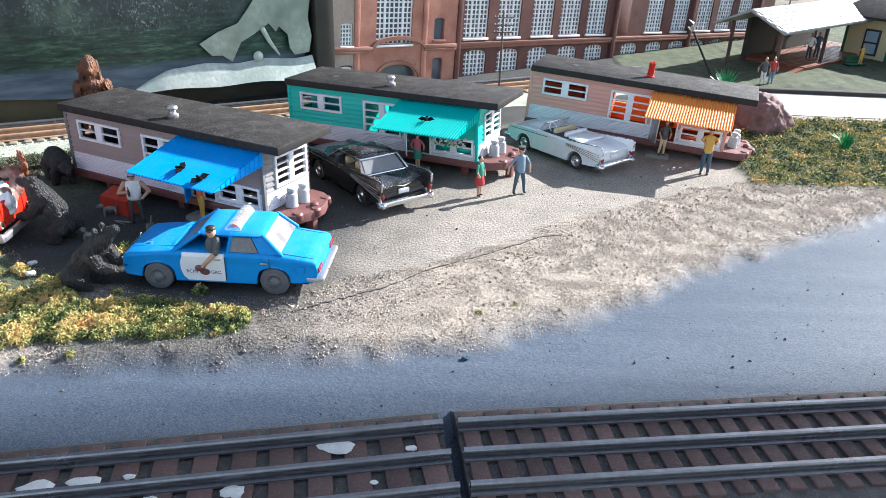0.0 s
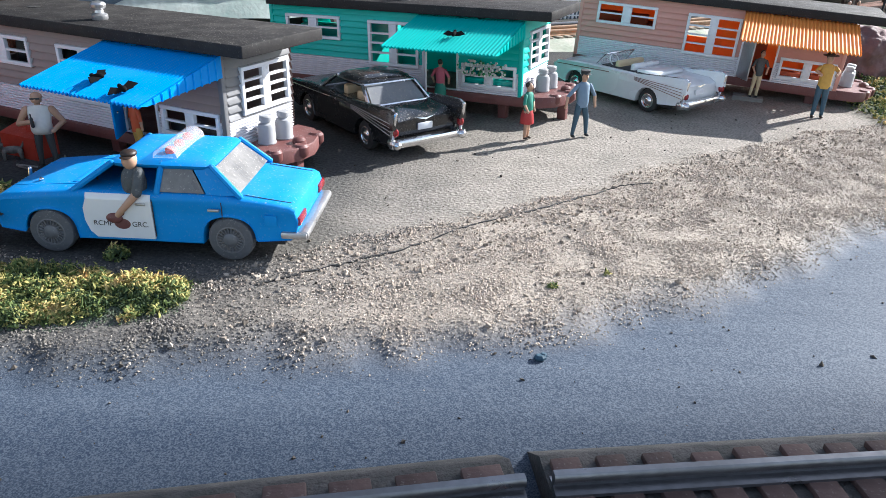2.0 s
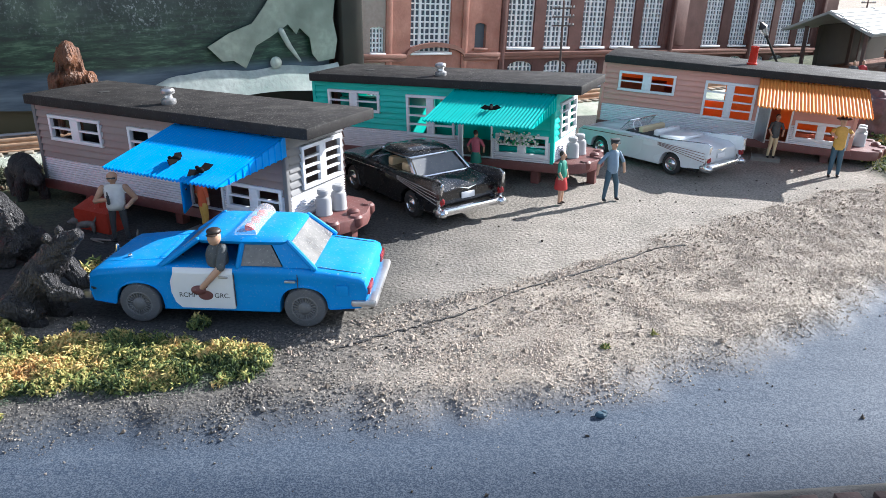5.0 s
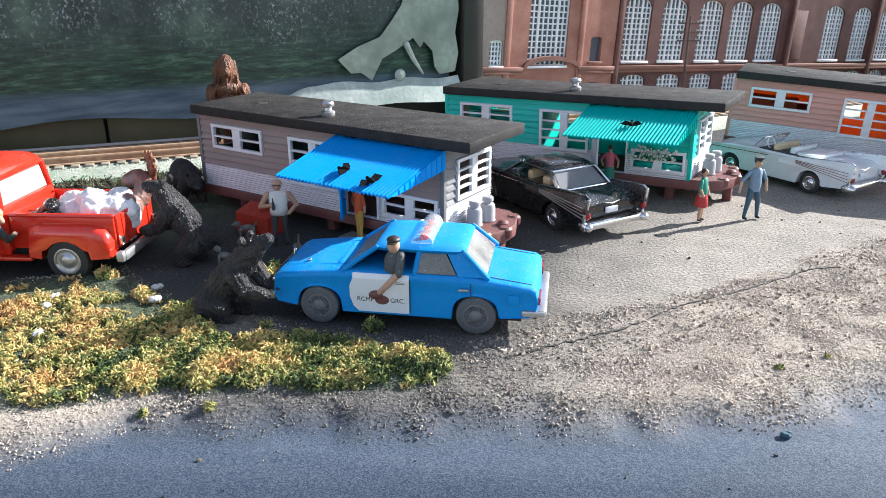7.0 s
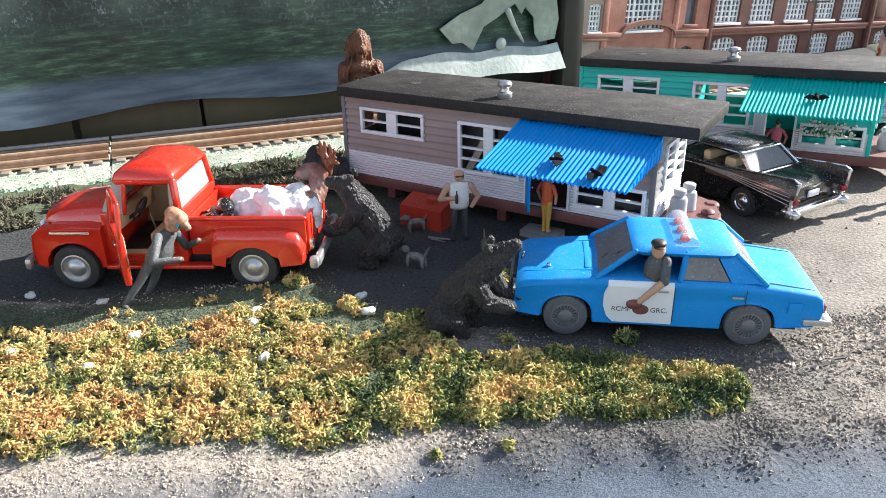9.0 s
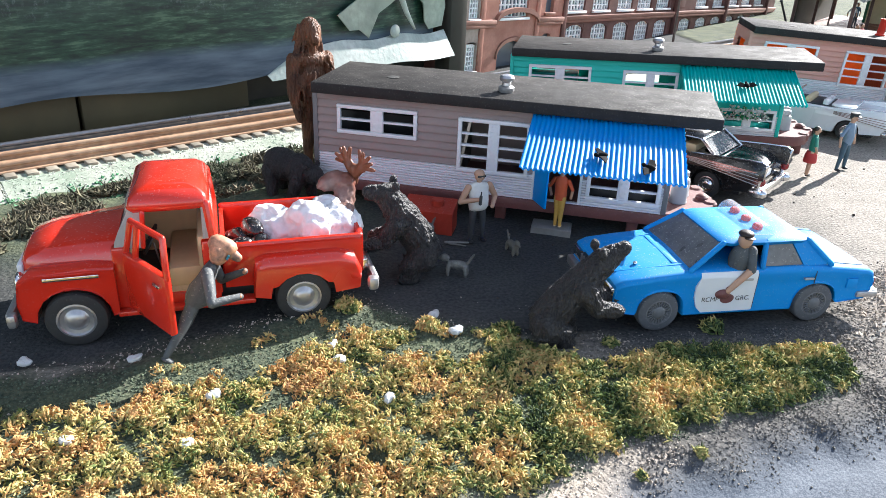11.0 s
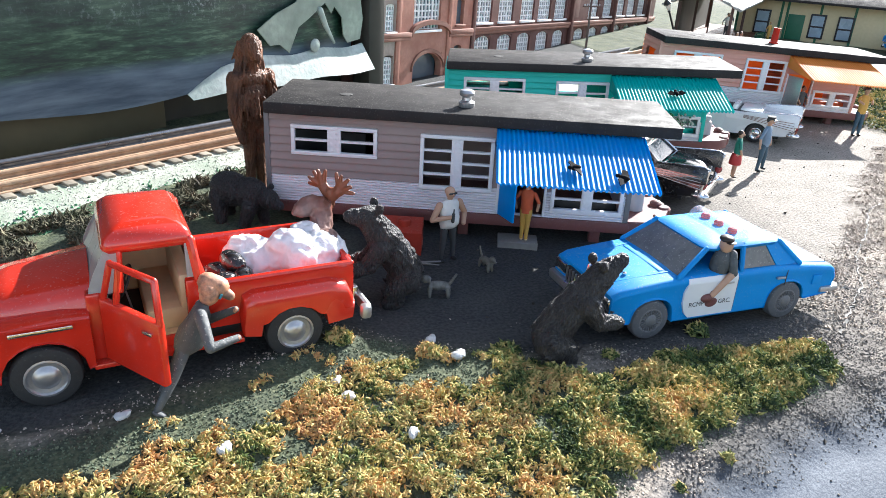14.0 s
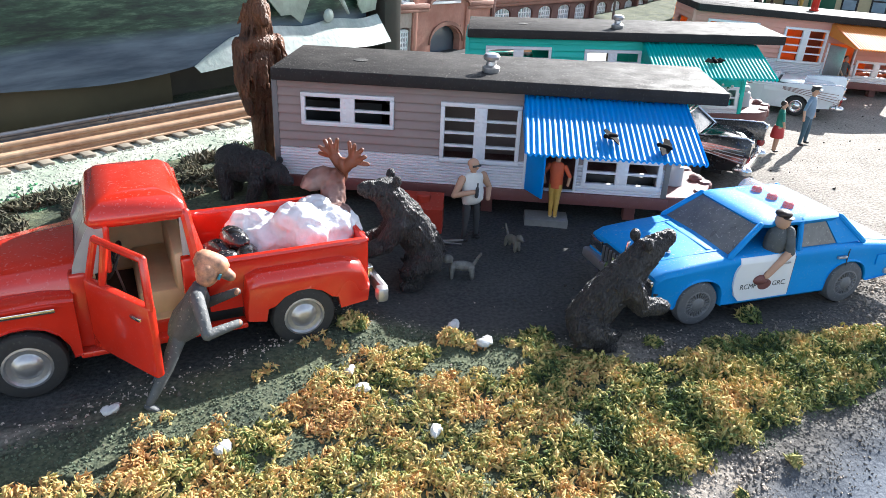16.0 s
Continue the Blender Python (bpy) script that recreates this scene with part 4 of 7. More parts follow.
    part("cowl_vent", s, blue_paint, t, "raised cowl vent")
    s = Shape()
    s.ball((1.75 * k, 0.42 * k, 1.04 * k), (0.04 * k, 0.04 * k, 0.03 * k))
    part("washer_knob", s, chrome, t)
    s = Shape()
    s.limb((2.20 * k, 0.0, 0.92 * k), (2.18 * k, 0.0, 1.06 * k), 0.035 * k, 0.03 * k, seg=8)
    part("hood_ornament", s, chrome, t)
    for a, b in (((-1.62, -0.74), (-2.36, -0.74)), ((-1.62, 0.74), (-2.36, 0.74))):
        s = Shape()
        s.beam((a[0] * k, a[1] * k, 1.052 * k), (b[0] * k, b[1] * k, 0.957 * k), 0.012 * k, 0.010 * k)
        part("boot_seam", s, cloth_denim, t)
    s = Shape()
    for y in (-0.45, 0.2):
        s.beam((0.96 * k, y * k, 1.06 * k), (0.70 * k, (y + 0.45) * k, 1.17 * k), 0.03 * k, 0.03 * k)
    part("wiper", s, black_plastic, t)
    # roof light bar
    s = Shape()
    s.box((-0.56 * k, -0.58 * k, 1.505 * k), (-0.24 * k, 0.58 * k, 1.545 * k), edge=0.02 * k)
    bar = part("light_bar", s, white_plastic, t, "clear roof light bar with red lamps")
    s = Shape()
    for y in (-0.36, 0.0, 0.36):
        s.lathe([(0.085 * k, 1.53 * k), (0.085 * k, 1.62 * k), (0.05 * k, 1.65 * k)], at=Matrix.Translation((-0.40 * k, y * k, 0)), seg=12)
    part("lamp", s, lamp_red, bar)
    s = Shape()
    s.loft([[((-0.40 + 0.19 * math.cos(a)) * k, y * k, (1.545 + 0.17 * max(0.0, math.sin(a))) * k) for a in [math.pi * i / 8 for i in range(9)]] for y in (-0.60, 0.60)])
    part("lens", s, clear_plastic, bar)
    return t


def saloon(m, paint, label, k=0.0235, open_top=False):
    """A finned fifties car; heading +x."""
    t = thing("car", m, label, "car", "model cars")
    out = [(-2.48, 0.42), (-2.56, 0.60), (-2.52, 0.92), (-2.30, 1.02), (-1.5, 1.05), (-0.9, 1.06), (0.75, 1.06), (1.5, 1.04), (2.30, 0.97), (2.48, 0.84), (2.50, 0.45), (1.92, 0.32)]
    out += arc(1.50, 0.36, 0.40) + [(1.04, 0.26), (-0.98, 0.26)] + arc(-1.42, 0.36, 0.40) + [(-1.86, 0.34)]
    s = Shape()
    hull(s, out, 0.95, 0.65, scale=k, layers=((0.98, 0.10, 0.008), (1.0, 0.04, 0.002), (0.94, 0.0, 0.0), (0.80, 0.0, 0.0), (0.72, 0.06, 0.0), (0.3, 0.015, 0.0), (0.0, 0.0, 0.0)))
    part("body", s, paint, t, smooth=40)
    for sd in (-1, 1):
        s = Shape()
        s.loft([[(x * k, sd * (0.88 + lean + dy) * k, zz * k) for dy, zz in ((-0.10, 0.80), (-0.06 - 0.04 * (1 - lean * 10), 0.98), (-0.035, z), (0.015, z + 0.005), (0.055, z - 0.06), (0.075, 0.80))] for x, z, lean in ((-2.78, 1.16, 0.06), (-2.66, 1.22, 0.06), (-2.2, 1.19, 0.05), (-1.6, 1.13, 0.03), (-0.9, 1.07, 0.01), (-0.3, 1.03, 0.0))])
        fin = part("fin", s, paint, t, smooth=55)
        s = Shape()
        edge_line = [(-2.79, 1.17, 0.06), (-2.66, 1.23, 0.06), (-2.2, 1.20, 0.05), (-1.6, 1.14, 0.03), (-0.9, 1.075, 0.01)]
        for (a, c, q), (b, d, w) in zip(edge_line, edge_line[1:]):
            s.limb((a * k, sd * (0.87 + q) * k, c * k), (b * k, sd * (0.87 + w) * k, d * k), 0.024 * k, 0.024 * k, seg=6)
        s.limb((-2.79 * k, sd * 0.93 * k, 1.16 * k), (-2.66 * k, sd * 0.95 * k, 0.60 * k), 0.045 * k, 0.06 * k, seg=8)
        part("fin_trim", s, chrome, fin, "chrome fin edge")
        s = Shape()
        s.ball((-2.72 * k, sd * 0.90 * k, 0.74 * k), (0.10 * k, 0.075 * k, 0.11 * k))
        part("tail_light", s, red_lens, t, "red tail light")
        s = Shape()
        s.loft([[(x * k, sd * o * k, (z + h) * k) for h in (-w, w)] + [(x * k, sd * 0.90 * k, (z + h) * k) for h in (w, -w)] for x, z, w, o in ((-2.68, 0.80, 0.18, 1.005), (-2.0, 0.87, 0.13, 0.995), (-1.2, 0.93, 0.075, 0.975), (-0.4, 0.95, 0.030, 0.965), (0.1, 0.95, 0.012, 0.960))])
        spear = part("side_trim", s, chrome if not open_top else white_paint, t, "ribbed bright side spear")
        for j in range(4):
            s = Shape()
            q = -0.75 + 0.5 * j
            s.beam((-2.66 * k, sd * 1.008 * k, (0.80 + 0.18 * q) * k), (-0.9 * k, sd * 0.975 * k, (0.935 + 0.055 * q) * k), 0.016 * k, 0.016 * k)
            part("rib", s, maroon if open_top else dull_silver, spear)
        s = Shape()
        s.beam((0.1 * k, sd * 0.962 * k, 0.95 * k), (2.35 * k, sd * 0.93 * k, 0.86 * k), 0.022 * k, 0.022 * k)
        part("side_strip", s, chrome if not open_top else maroon, t)
    s = Shape()
    s.box((-2.2 * k, -0.7 * k, 0.22 * k), (2.2 * k, 0.7 * k, 0.7 * k))
    part("chassis", s, black_plastic, t)
    if open_top:
        s = Shape()
        s.box((-1.15 * k, -0.70 * k, 0.9 * k), (0.62 * k, 0.70 * k, 1.075 * k), edge=0.02 * k)
        part("cockpit", s, cloth_dark, t)
        for x in (-0.62, -0.02):
            s = Shape()
            s.box((x * k, -0.62 * k, 0.95 * k), ((x + 0.2) * k, 0.62 * k, 1.26 * k), edge=0.07 * k)
            part("seat", s, white_paint if x < -0.3 else tan_plastic, t)
        s = Shape()
        s.box((-1.5 * k, -0.68 * k, 1.04 * k), (-0.72 * k, 0.68 * k, 1.17 * k), edge=0.06 * k)
        part("folded_top", s, white_paint, t, "folded white top")
        s = Shape()
        s.plate([(0.80 * k, -0.72 * k, 1.06 * k), (0.80 * k, 0.72 * k, 1.06 * k), (0.50 * k, 0.66 * k, 1.40 * k), (0.50 * k, -0.66 * k, 1.40 * k)], 0.03 * k)
        ws = part("windscreen", s, clear_plastic, t)
        s = Shape()
        for a, b in (((0.80, -0.73, 1.06), (0.5, -0.67, 1.41)), ((0.80, 0.73, 1.06), (0.5, 0.67, 1.41)), ((0.5, -0.67, 1.41), (0.5, 0.67, 1.41))):
            s.limb(Vector(a) * k, Vector(b) * k, 0.025 * k, 0.025 * k, seg=6)
        part("windscreen_frame", s, chrome, ws)
        s = Shape()
        ring = [(0.2 * math.cos(a), 0.2 * math.sin(a)) for a in [2 * math.pi * i / 12 for i in range(13)]]
        for (a, b), (c, d) in zip(ring, ring[1:]):
            s.limb(((0.42 + b * 0.4) * k, (0.36 + a) * k, (1.2 + b * 0.9) * k), ((0.42 + d * 0.4) * k, (0.36 + c) * k, (1.2 + d * 0.9) * k), 0.02 * k, 0.02 * k, seg=5)
        part("steering_wheel", s, white_plastic, t)
    else:
        cabin(t, (-1.52, 0.80, 0.82, 1.04), (-1.02, 0.22, 0.70, 1.42), k, paint, bright_window, True, pillar=0.08, roof_lift=0.13, trim=chrome, corner=0.34)
        s = Shape()
        s.box((-0.9 * k, -0.62 * k, 0.9 * k), (-0.55 * k, 0.62 * k, 1.22 * k), edge=0.08 * k)
        s.box((-0.15 * k, -0.62 * k, 0.9 * k), (0.1 * k, 0.62 * k, 1.24 * k), edge=0.08 * k)
        part("seat", s, tan_plastic, t)
    for x in (1.50, -1.42):
        for sd in (-1, 1):
            wheel(t, x * k, sd * 0.80 * k, 0.345 * k, 0.20 * k, rubber, chrome, sd)
    for x, nm in ((2.50, "front_bumper"), (-2.72, "rear_bumper")):
        s = Shape()
        s.box(((x - 0.08) * k, -1.04 * k, 0.36 * k), ((x + 0.12) * k, 1.04 * k, 0.56 * k), edge=0.07 * k)
        for sd in (-1, 1):
            s.limb(((x - 0.08) * k, sd * 0.90 * k, 0.46 * k), ((x + 0.16) * k, sd * 0.90 * k, 0.46 * k), 0.11 * k, 0.11 * k)
        part(nm, s, chrome, t, "chrome bumper")
    s = Shape()
    s.box((-2.60 * k, -0.20 * k, 0.66 * k), (-2.555 * k, 0.20 * k, 0.82 * k), edge=0.02 * k)
    part("plate_holder", s, white_plastic, t)
    s = Shape()
    s.plate([(-2.57 * k, -0.26 * k, 0.95 * k), (-2.58 * k, 0.0, 0.88 * k), (-2.57 * k, 0.26 * k, 0.95 * k), (-2.57 * k, 0.0, 0.92 * k)], 0.02 * k)
    part("trim_badge", s, chrome, t)
    s = Shape()
    s.box((2.46 * k, -0.62 * k, 0.55 * k), (2.54 * k, 0.62 * k, 0.80 * k), edge=0.03 * k)
    part("grille", s, chrome, t)
    return t


def pickup(m):
    k = 0.0302
    t = thing("pickup_truck", m, "bright red model pickup truck with the driver's door open", "truck", "model cars")
    V = lambda *p: tuple(v * k for v in p)
    # front fenders and nose
    out = [(2.06, 0.46), (2.09, 0.70), (2.05, 0.98), (1.90, 1.10), (1.2, 1.12), (0.92, 1.10), (0.92, 0.42)] + arc(1.45, 0.40, 0.45)[::-1]
    s = Shape()
    hull(s, out[::-1], 0.94, 0.7, scale=k, layers=((0.97, 0.14, 0.01), (1.0, 0.05, 0.003), (0.93, 0.0, 0.0), (0.74, 0.0, 0.0), (0.62, 0.10, 0.0), (0.0, 0.10, 0.0)))
    part("front_fender", s, red_paint, t, smooth=45)
    s = Shape()
    loops = []
    for x, w, z, zb in ((2.06, 0.50, 1.12, 0.8), (1.97, 0.58, 1.24, 0.8), (1.7, 0.64, 1.30, 0.8), (1.2, 0.70, 1.35, 0.8), (0.86, 0.76, 1.38, 0.8)):
        loops.append([V(x, -w, zb), V(x, -w, z - 0.16), V(x, -w * 0.86, z - 0.05), V(x, -w * 0.45, z), V(x, 0, z + 0.02), V(x, w * 0.45, z), V(x, w * 0.86, z - 0.05), V(x, w, z - 0.16), V(x, w, zb)])
    s.loft(loops)
    part("hood", s, red_paint, t, smooth=50)
    # cab: floor, far side, back, cowl, sills
    s = Shape()
    s.box(V(-0.32, -0.82, 0.42), V(0.94, 0.80, 0.56), edge=0.02 * k)
    s.box(V(-0.32, -0.82, 0.50), V(0.94, -0.72, 1.28), edge=0.03 * k)
    s.box(V(-0.38, -0.82, 0.50), V(-0.28, 0.82, 1.30), edge=0.03 * k)
    s.box(V(0.84, -0.80, 0.50), V(0.94, 0.80, 1.30), edge=0.03 * k)
    s.box(V(0.76, 0.70, 0.44), V(0.94, 0.83, 1.30), edge=0.03 * k)
    s.box(V(-0.36, 0.70, 0.44), V(-0.16, 0.83, 1.30), edge=0.03 * k)
    part("cab", s, red_paint, t)
    cabin(t, (-0.32, 0.90, 0.78, 1.28), (-0.27, 0.66, 0.70, 1.78), k, red_paint, milky_pane, True, pillar=0.12, roof_lift=0.20, front_posts=False)
    s = Shape()
    s.box(V(-0.27, -0.70, 0.56), V(0.30, 0.62, 0.86), edge=0.05 * k)
    s.box(V(-0.28, -0.70, 0.80), V(-0.10, 0.64, 1.30), edge=0.06 * k)
    part("seat", s, tan_plastic, t, "tan bench seat")
    s = Shape()
    s.box(V(0.70, -0.70, 0.95), V(0.84, 0.70, 1.24), edge=0.03 * k)
    s.box(V(-0.26, -0.715, 0.56), V(0.84, -0.69, 1.24))
    s.box(V(-0.2, -0.70, 0.56), V(0.84, 0.74, 0.58))
    part("dashboard", s, tan_plastic, t, "tan dashboard and lining")
    s = Shape()
    ring = [(0.21 * math.cos(a), 0.21 * math.sin(a)) for a in [2 * math.pi * i / 18 for i in range(19)]]
    c, uu, vv = Vector((0.50, 0.34, 1.18)), Vector((0, 1, 0)), Vector((-0.45, 0, 0.9))
    for (a, b), (d, e) in zip(ring, ring[1:]):
        s.limb((c + uu * a + vv * b) * k, (c + uu * d + vv * e) * k, 0.018 * k, 0.018 * k, seg=6)
    for a in (0.2, 2.3, 4.4):
        s.limb(c * k, (c + uu * 0.2 * math.cos(a) + vv * 0.2 * math.sin(a)) * k, 0.014 * k, 0.012 * k, seg=6)
    s.limb(c * k, Vector((0.78, 0.34, 0.98)) * k, 0.03 * k, 0.03 * k, seg=6)
    part("steering_wheel", s, black_plastic, t)
    s = Shape()
    s.limb(V(0.42, 0.02, 0.56), V(0.50, 0.02, 0.98), 0.016 * k, 0.012 * k, seg=6)
    part("gear_lever", s, dull_silver, t)
    for sd in (-1, 1):      # the windscreen wraps round to the side
        s = Shape()
        q = [V(0.56, sd * 0.80, 1.27), V(0.90, sd * 0.80, 1.27), V(0.885, sd * 0.785, 1.36), V(0.815, sd * 0.756, 1.52), V(0.67, sd * 0.71, 1.78), V(0.52, sd * 0.71, 1.78)]
        s.plate(q if sd < 0 else q[::-1], 0.02 * k)
        part("side_glass", s, milky_pane, t, "milky wrapped windscreen end")
        s = Shape()
        q = [V(-0.35, sd * 0.80, 1.33), V(-0.19, sd * 0.80, 1.33), V(-0.20, sd * 0.725, 1.76), V(-0.31, sd * 0.725, 1.76)]
        s.plate(q if sd < 0 else q[::-1], 0.02 * k)
        part("side_glass", s, milky_pane, t, "milky wrapped rear window end")
        s = Shape()
        s.limb(V(0.55, sd * 0.78, 1.28), V(0.51, sd * 0.69, 1.80), 0.035 * k, 0.035 * k, seg=8)
        part("pillar", s, red_paint, t)
    # open door, hinged at the cowl
    hinge = Matrix.Translation(V(0.78, 0.83, 0.0)) @ pose(0, 0, 0, 0, 0, -58)
    s = Shape()
    s.box(V(-1.06, -0.05, 0.46), V(-0.02, 0.05, 1.27), edge=0.03 * k)
    d = part("door", s, red_paint, t, "open red door", hinge)
    s = Shape()
    for a, b in (((-1.03, 0, 1.24), (-0.93, -0.06, 1.72)), ((-0.93, -0.06, 1.72), (-0.18, -0.06, 1.72)), ((-0.18, -0.06, 1.72), (-0.05, 0, 1.24)), ((-0.28, 0, 1.24), (-0.34, -0.06, 1.72))):
        s.limb(V(*a), V(*b), 0.040 * k, 0.040 * k, seg=8)
    part("window_frame", s, red_paint, d)
    s = Shape()
    s.box(V(-1.0, -0.065, 0.52), V(-0.08, -0.045, 1.22), edge=0.01 * k)
    part("door_lining", s, tan_plastic, d)
    s = Shape()
    s.box(V(-0.96, 0.05, 1.10), V(-0.80, 0.085, 1.14), edge=0.01 * k)
    part("door_handle", s, chrome, d)
    # bed
    s = Shape()
    s.box(V(-2.28, -0.70, 0.66), V(-0.42, 0.70, 0.72))
    bed = part("bed", s, red_paint, t, "red cargo bed")
    for sd in (-1, 1):
        s = Shape()
        s.box(V(-2.30, sd * 0.73 - 0.03, 0.55), V(-0.42, sd * 0.73 + 0.03, 1.17), edge=0.012 * k)
        part("bed_side", s, red_paint, bed)
        s = Shape()
        s.limb(V(-2.28, sd * 0.75, 1.17), V(-0.44, sd * 0.75, 1.17), 0.045 * k, 0.045 * k, seg=8)
        part("bed_rail", s, red_paint, bed)
    s = Shape()
    s.box(V(-0.46, -0.70, 0.66), V(-0.40, 0.70, 1.16), edge=0.01 * k)
    part("headboard", s, red_paint, bed)
    s = Shape()
    s.box(V(-2.34, -0.70, 0.58), V(-2.28, 0.70, 1.16), edge=0.012 * k)
    for y in (-0.5, 0.5):
        s.box(V(-2.36, y - 0.05, 0.58), V(-2.33, y + 0.05, 1.16), edge=0.01 * k)
    part("tailgate", s, red_paint, t)
    s = Shape()
    for y in (-0.55, -0.28, 0.0, 0.28, 0.55):
        s.box(V(-2.26, y - 0.012, 0.72), V(-0.48, y + 0.012, 0.735))
    part("bed_strip", s, dull_silver, t)
    for sd in (-1, 1):
        s = Shape()
        o = [(-2.26, 0.46), (-2.28, 0.72), (-2.18, 0.95), (-1.95, 1.02), (-0.95, 1.02), (-0.82, 0.96), (-0.78, 0.7), (-0.78, 0.46)] + arc(-1.45, 0.42, 0.46)
        loops = []
        for f, dz, e in ((0.72, 0.0, 0.0), (0.86, 0.0, 0.0), (0.93, 0.035, 0.01), (0.965, 0.12, 0.03)):
            loops.append([((-1.5 + (x + 1.5) * (1 - e)) * k, sd * f * k, (z - (dz if z > 0.6 else 0)) * k) for x, z in o])
        s.loft(loops)
        part("rear_fender", s, red_paint, t, smooth=50)
        s = Shape()
        s.box(V(-0.80, sd * 0.74, 0.36), V(0.95, sd * 0.93, 0.43), edge=0.02 * k)
        part("running_board", s, red_paint, t)
        s = Shape()
        s.ball(V(2.06, sd * 0.70, 0.88), V(0.06, 0.15, 0.15))
        part("headlight", s, chrome, t)
        s = Shape()
        s.box(V(-2.40, sd * 0.66 - 0.06, 0.62), V(-2.32, sd * 0.66 + 0.06, 0.78), edge=0.02 * k)
        part("tail_light", s, chrome, t)
    s = Shape()
    s.box(V(-2.2, -0.6, 0.30), V(2.0, 0.6, 0.60))
    part("chassis", s, black_plastic, t)
    for x, w, nm in ((2.20, 0.95, "front_bumper"), (-2.48, 0.92, "rear_bumper")):
        s = Shape()
        s.box(V(x - 0.05, -w, 0.40), V(x + 0.05, w, 0.58), edge=0.04 * k)
        for sd in (-1, 1):
            s.box(V(x - 0.09 if x > 0 else x - 0.03, sd * w - 0.08, 0.39), V(x + 0.03 if x > 0 else x + 0.12, sd * w + 0.08, 0.59), edge=0.05 * k)
        part(nm, s, dull_silver, t, "silver bumper")
    s = Shape()
    s.box(V(2.03, -0.55, 0.66), V(2.11, 0.55, 1.06), edge=0.03 * k)
    part("grille", s, white_plastic, t)
    s = Shape()
    s.box(V(1.10, 0.935, 0.97), V(1.75, 0.955, 1.02), edge=0.01 * k)
    part("hood_spear", s, chrome, t)
    for x in (1.45, -1.45):
        for sd in (-1, 1):
            wheel(t, x * k, sd * 0.84 * k, 0.385 * k, 0.22 * k, rubber, dull_silver, sd)
    return t


police_car(Matrix.Translation((-0.0825, 0.4215, 0.0003)) @ pose(0, 0, 0, 0, 0, 179.5))
PICKUP = Matrix.Translation((-0.3150, 0.4495, 0.0)) @ pose(0, 0, 0, 0, 0, 185.9)
pickup(PICKUP)
saloon(Matrix.Translation((0.0215 - 0.629 * 0.0640, 0.5420 + 0.777 * 0.0640, 0.0)) @ pose(0, 0, 0, 0, 0, 129), black_paint, "dusty black fifties model car with chrome trim", k=0.0252)
saloon(Matrix.Translation((0.1680, 0.7010, 0.0)) @ pose(0, 0, 0, 0, 0, 131), white_paint, "white open-top fifties model car", k=0.0238, open_top=True)

# ---- track ----


def rail_shape(length, h=0.008, w=0.0030):
    s = Shape()
    prof = [(-0.0036, 0), (0.0036, 0), (0.0034, 0.0008), (0.0007, 0.0014), (0.0007, h - 0.003), (w / 2, h - 0.0022), (w / 2, h - 0.0008), (w * 0.3, h), (-w * 0.3, h), (-w / 2, h - 0.0008), (-w / 2, h - 0.0022), (-0.0007, h - 0.003), (-0.0007, 0.0014), (-0.0034, 0.0008)]
    s.loft([[(0, y, z) for y, z in prof], [(length * 0.5, y, z) for y, z in prof], [(length, y, z) for y, z in prof]])
    return s


def track(name, m, length, label, rails, rail_mats, tie_mat, bed_mat, pitch, tie_w, tie_l, bed_h, bed_half, tie_h=0.0022, rail_h=0.008, skirt=0.012):
    """A three-rail track section along x; its near rail lies at y 0 and the others behind it."""
    t = tagged(thing(name, m, label, "railway track", "track sections"))
    mid = rails[len(rails) // 2]
    s = Shape()
    half = bed_half
    s.loft([[(x, mid - half - skirt, -0.004), (x, mid - half, bed_h), (x, mid + half, bed_h), (x, mid + half + 0.012, -0.004)] for x in np.linspace(0, length, 30)])
    part("ballast", s, bed_mat, t, "granular ballast bed")
    s = Shape()
    s.box((-tie_w / 2, -tie_l / 2, 0), (tie_w / 2, tie_l / 2, tie_h), edge=0.0005)
    first = None
    rng = random.Random(5)
    n = int(length / pitch)
    for i in range(n):
        mm = Matrix.Translation(((i + 0.5) * pitch, mid + rng.uniform(-0.0006, 0.0006), bed_h - 0.0004)) @ pose(0, 0, 0, 0, 0, rng.uniform(-1.5, 1.5))
        if first is None:
            first = part("tie", s, tie_mat, t, "", mm)
        else:
            same_part("tie", first, t, mm)
    for y, rm in zip(rails, rail_mats):
        part("rail", rail_shape(length, rail_h), rm, t, "", Matrix.Translation((0, y, bed_h + tie_h - 0.0006)))
    return t


FRONT_Z = -0.0010
near = (0, 0.0205, 0.041)
steel3 = (rail_steel, rail_steel, rail_steel)
track("track", Matrix.Translation((0.0790, 0.2320, FRONT_Z)) @ pose(0, 0, 0, 0, 0, 9.0), 0.75, "worn three-rail model track with brown sleepers", near, steel3, tie_brown, ballast_dark, 0.0125, 0.0078, 0.062, 0.0050, 0.034, rail_h=0.0052)
TL = Matrix.Translation((0.0745, 0.2310, FRONT_Z)) @ pose(0, 0, 0, 0, 0, 192.6) @ Matrix.Translation((0, -0.041, 0))
track("track", TL, 0.75, "stained three-rail model track with brown sleepers", near, steel3, tie_brown, ballast_dark, 0.0165, 0.0105, 0.062, 0.0050, 0.034, rail_h=0.0052)
BK = Matrix.Translation((-0.80, 0.4020, 0.0)) @ pose(0, 0, 0, 0, 0, 29.3)
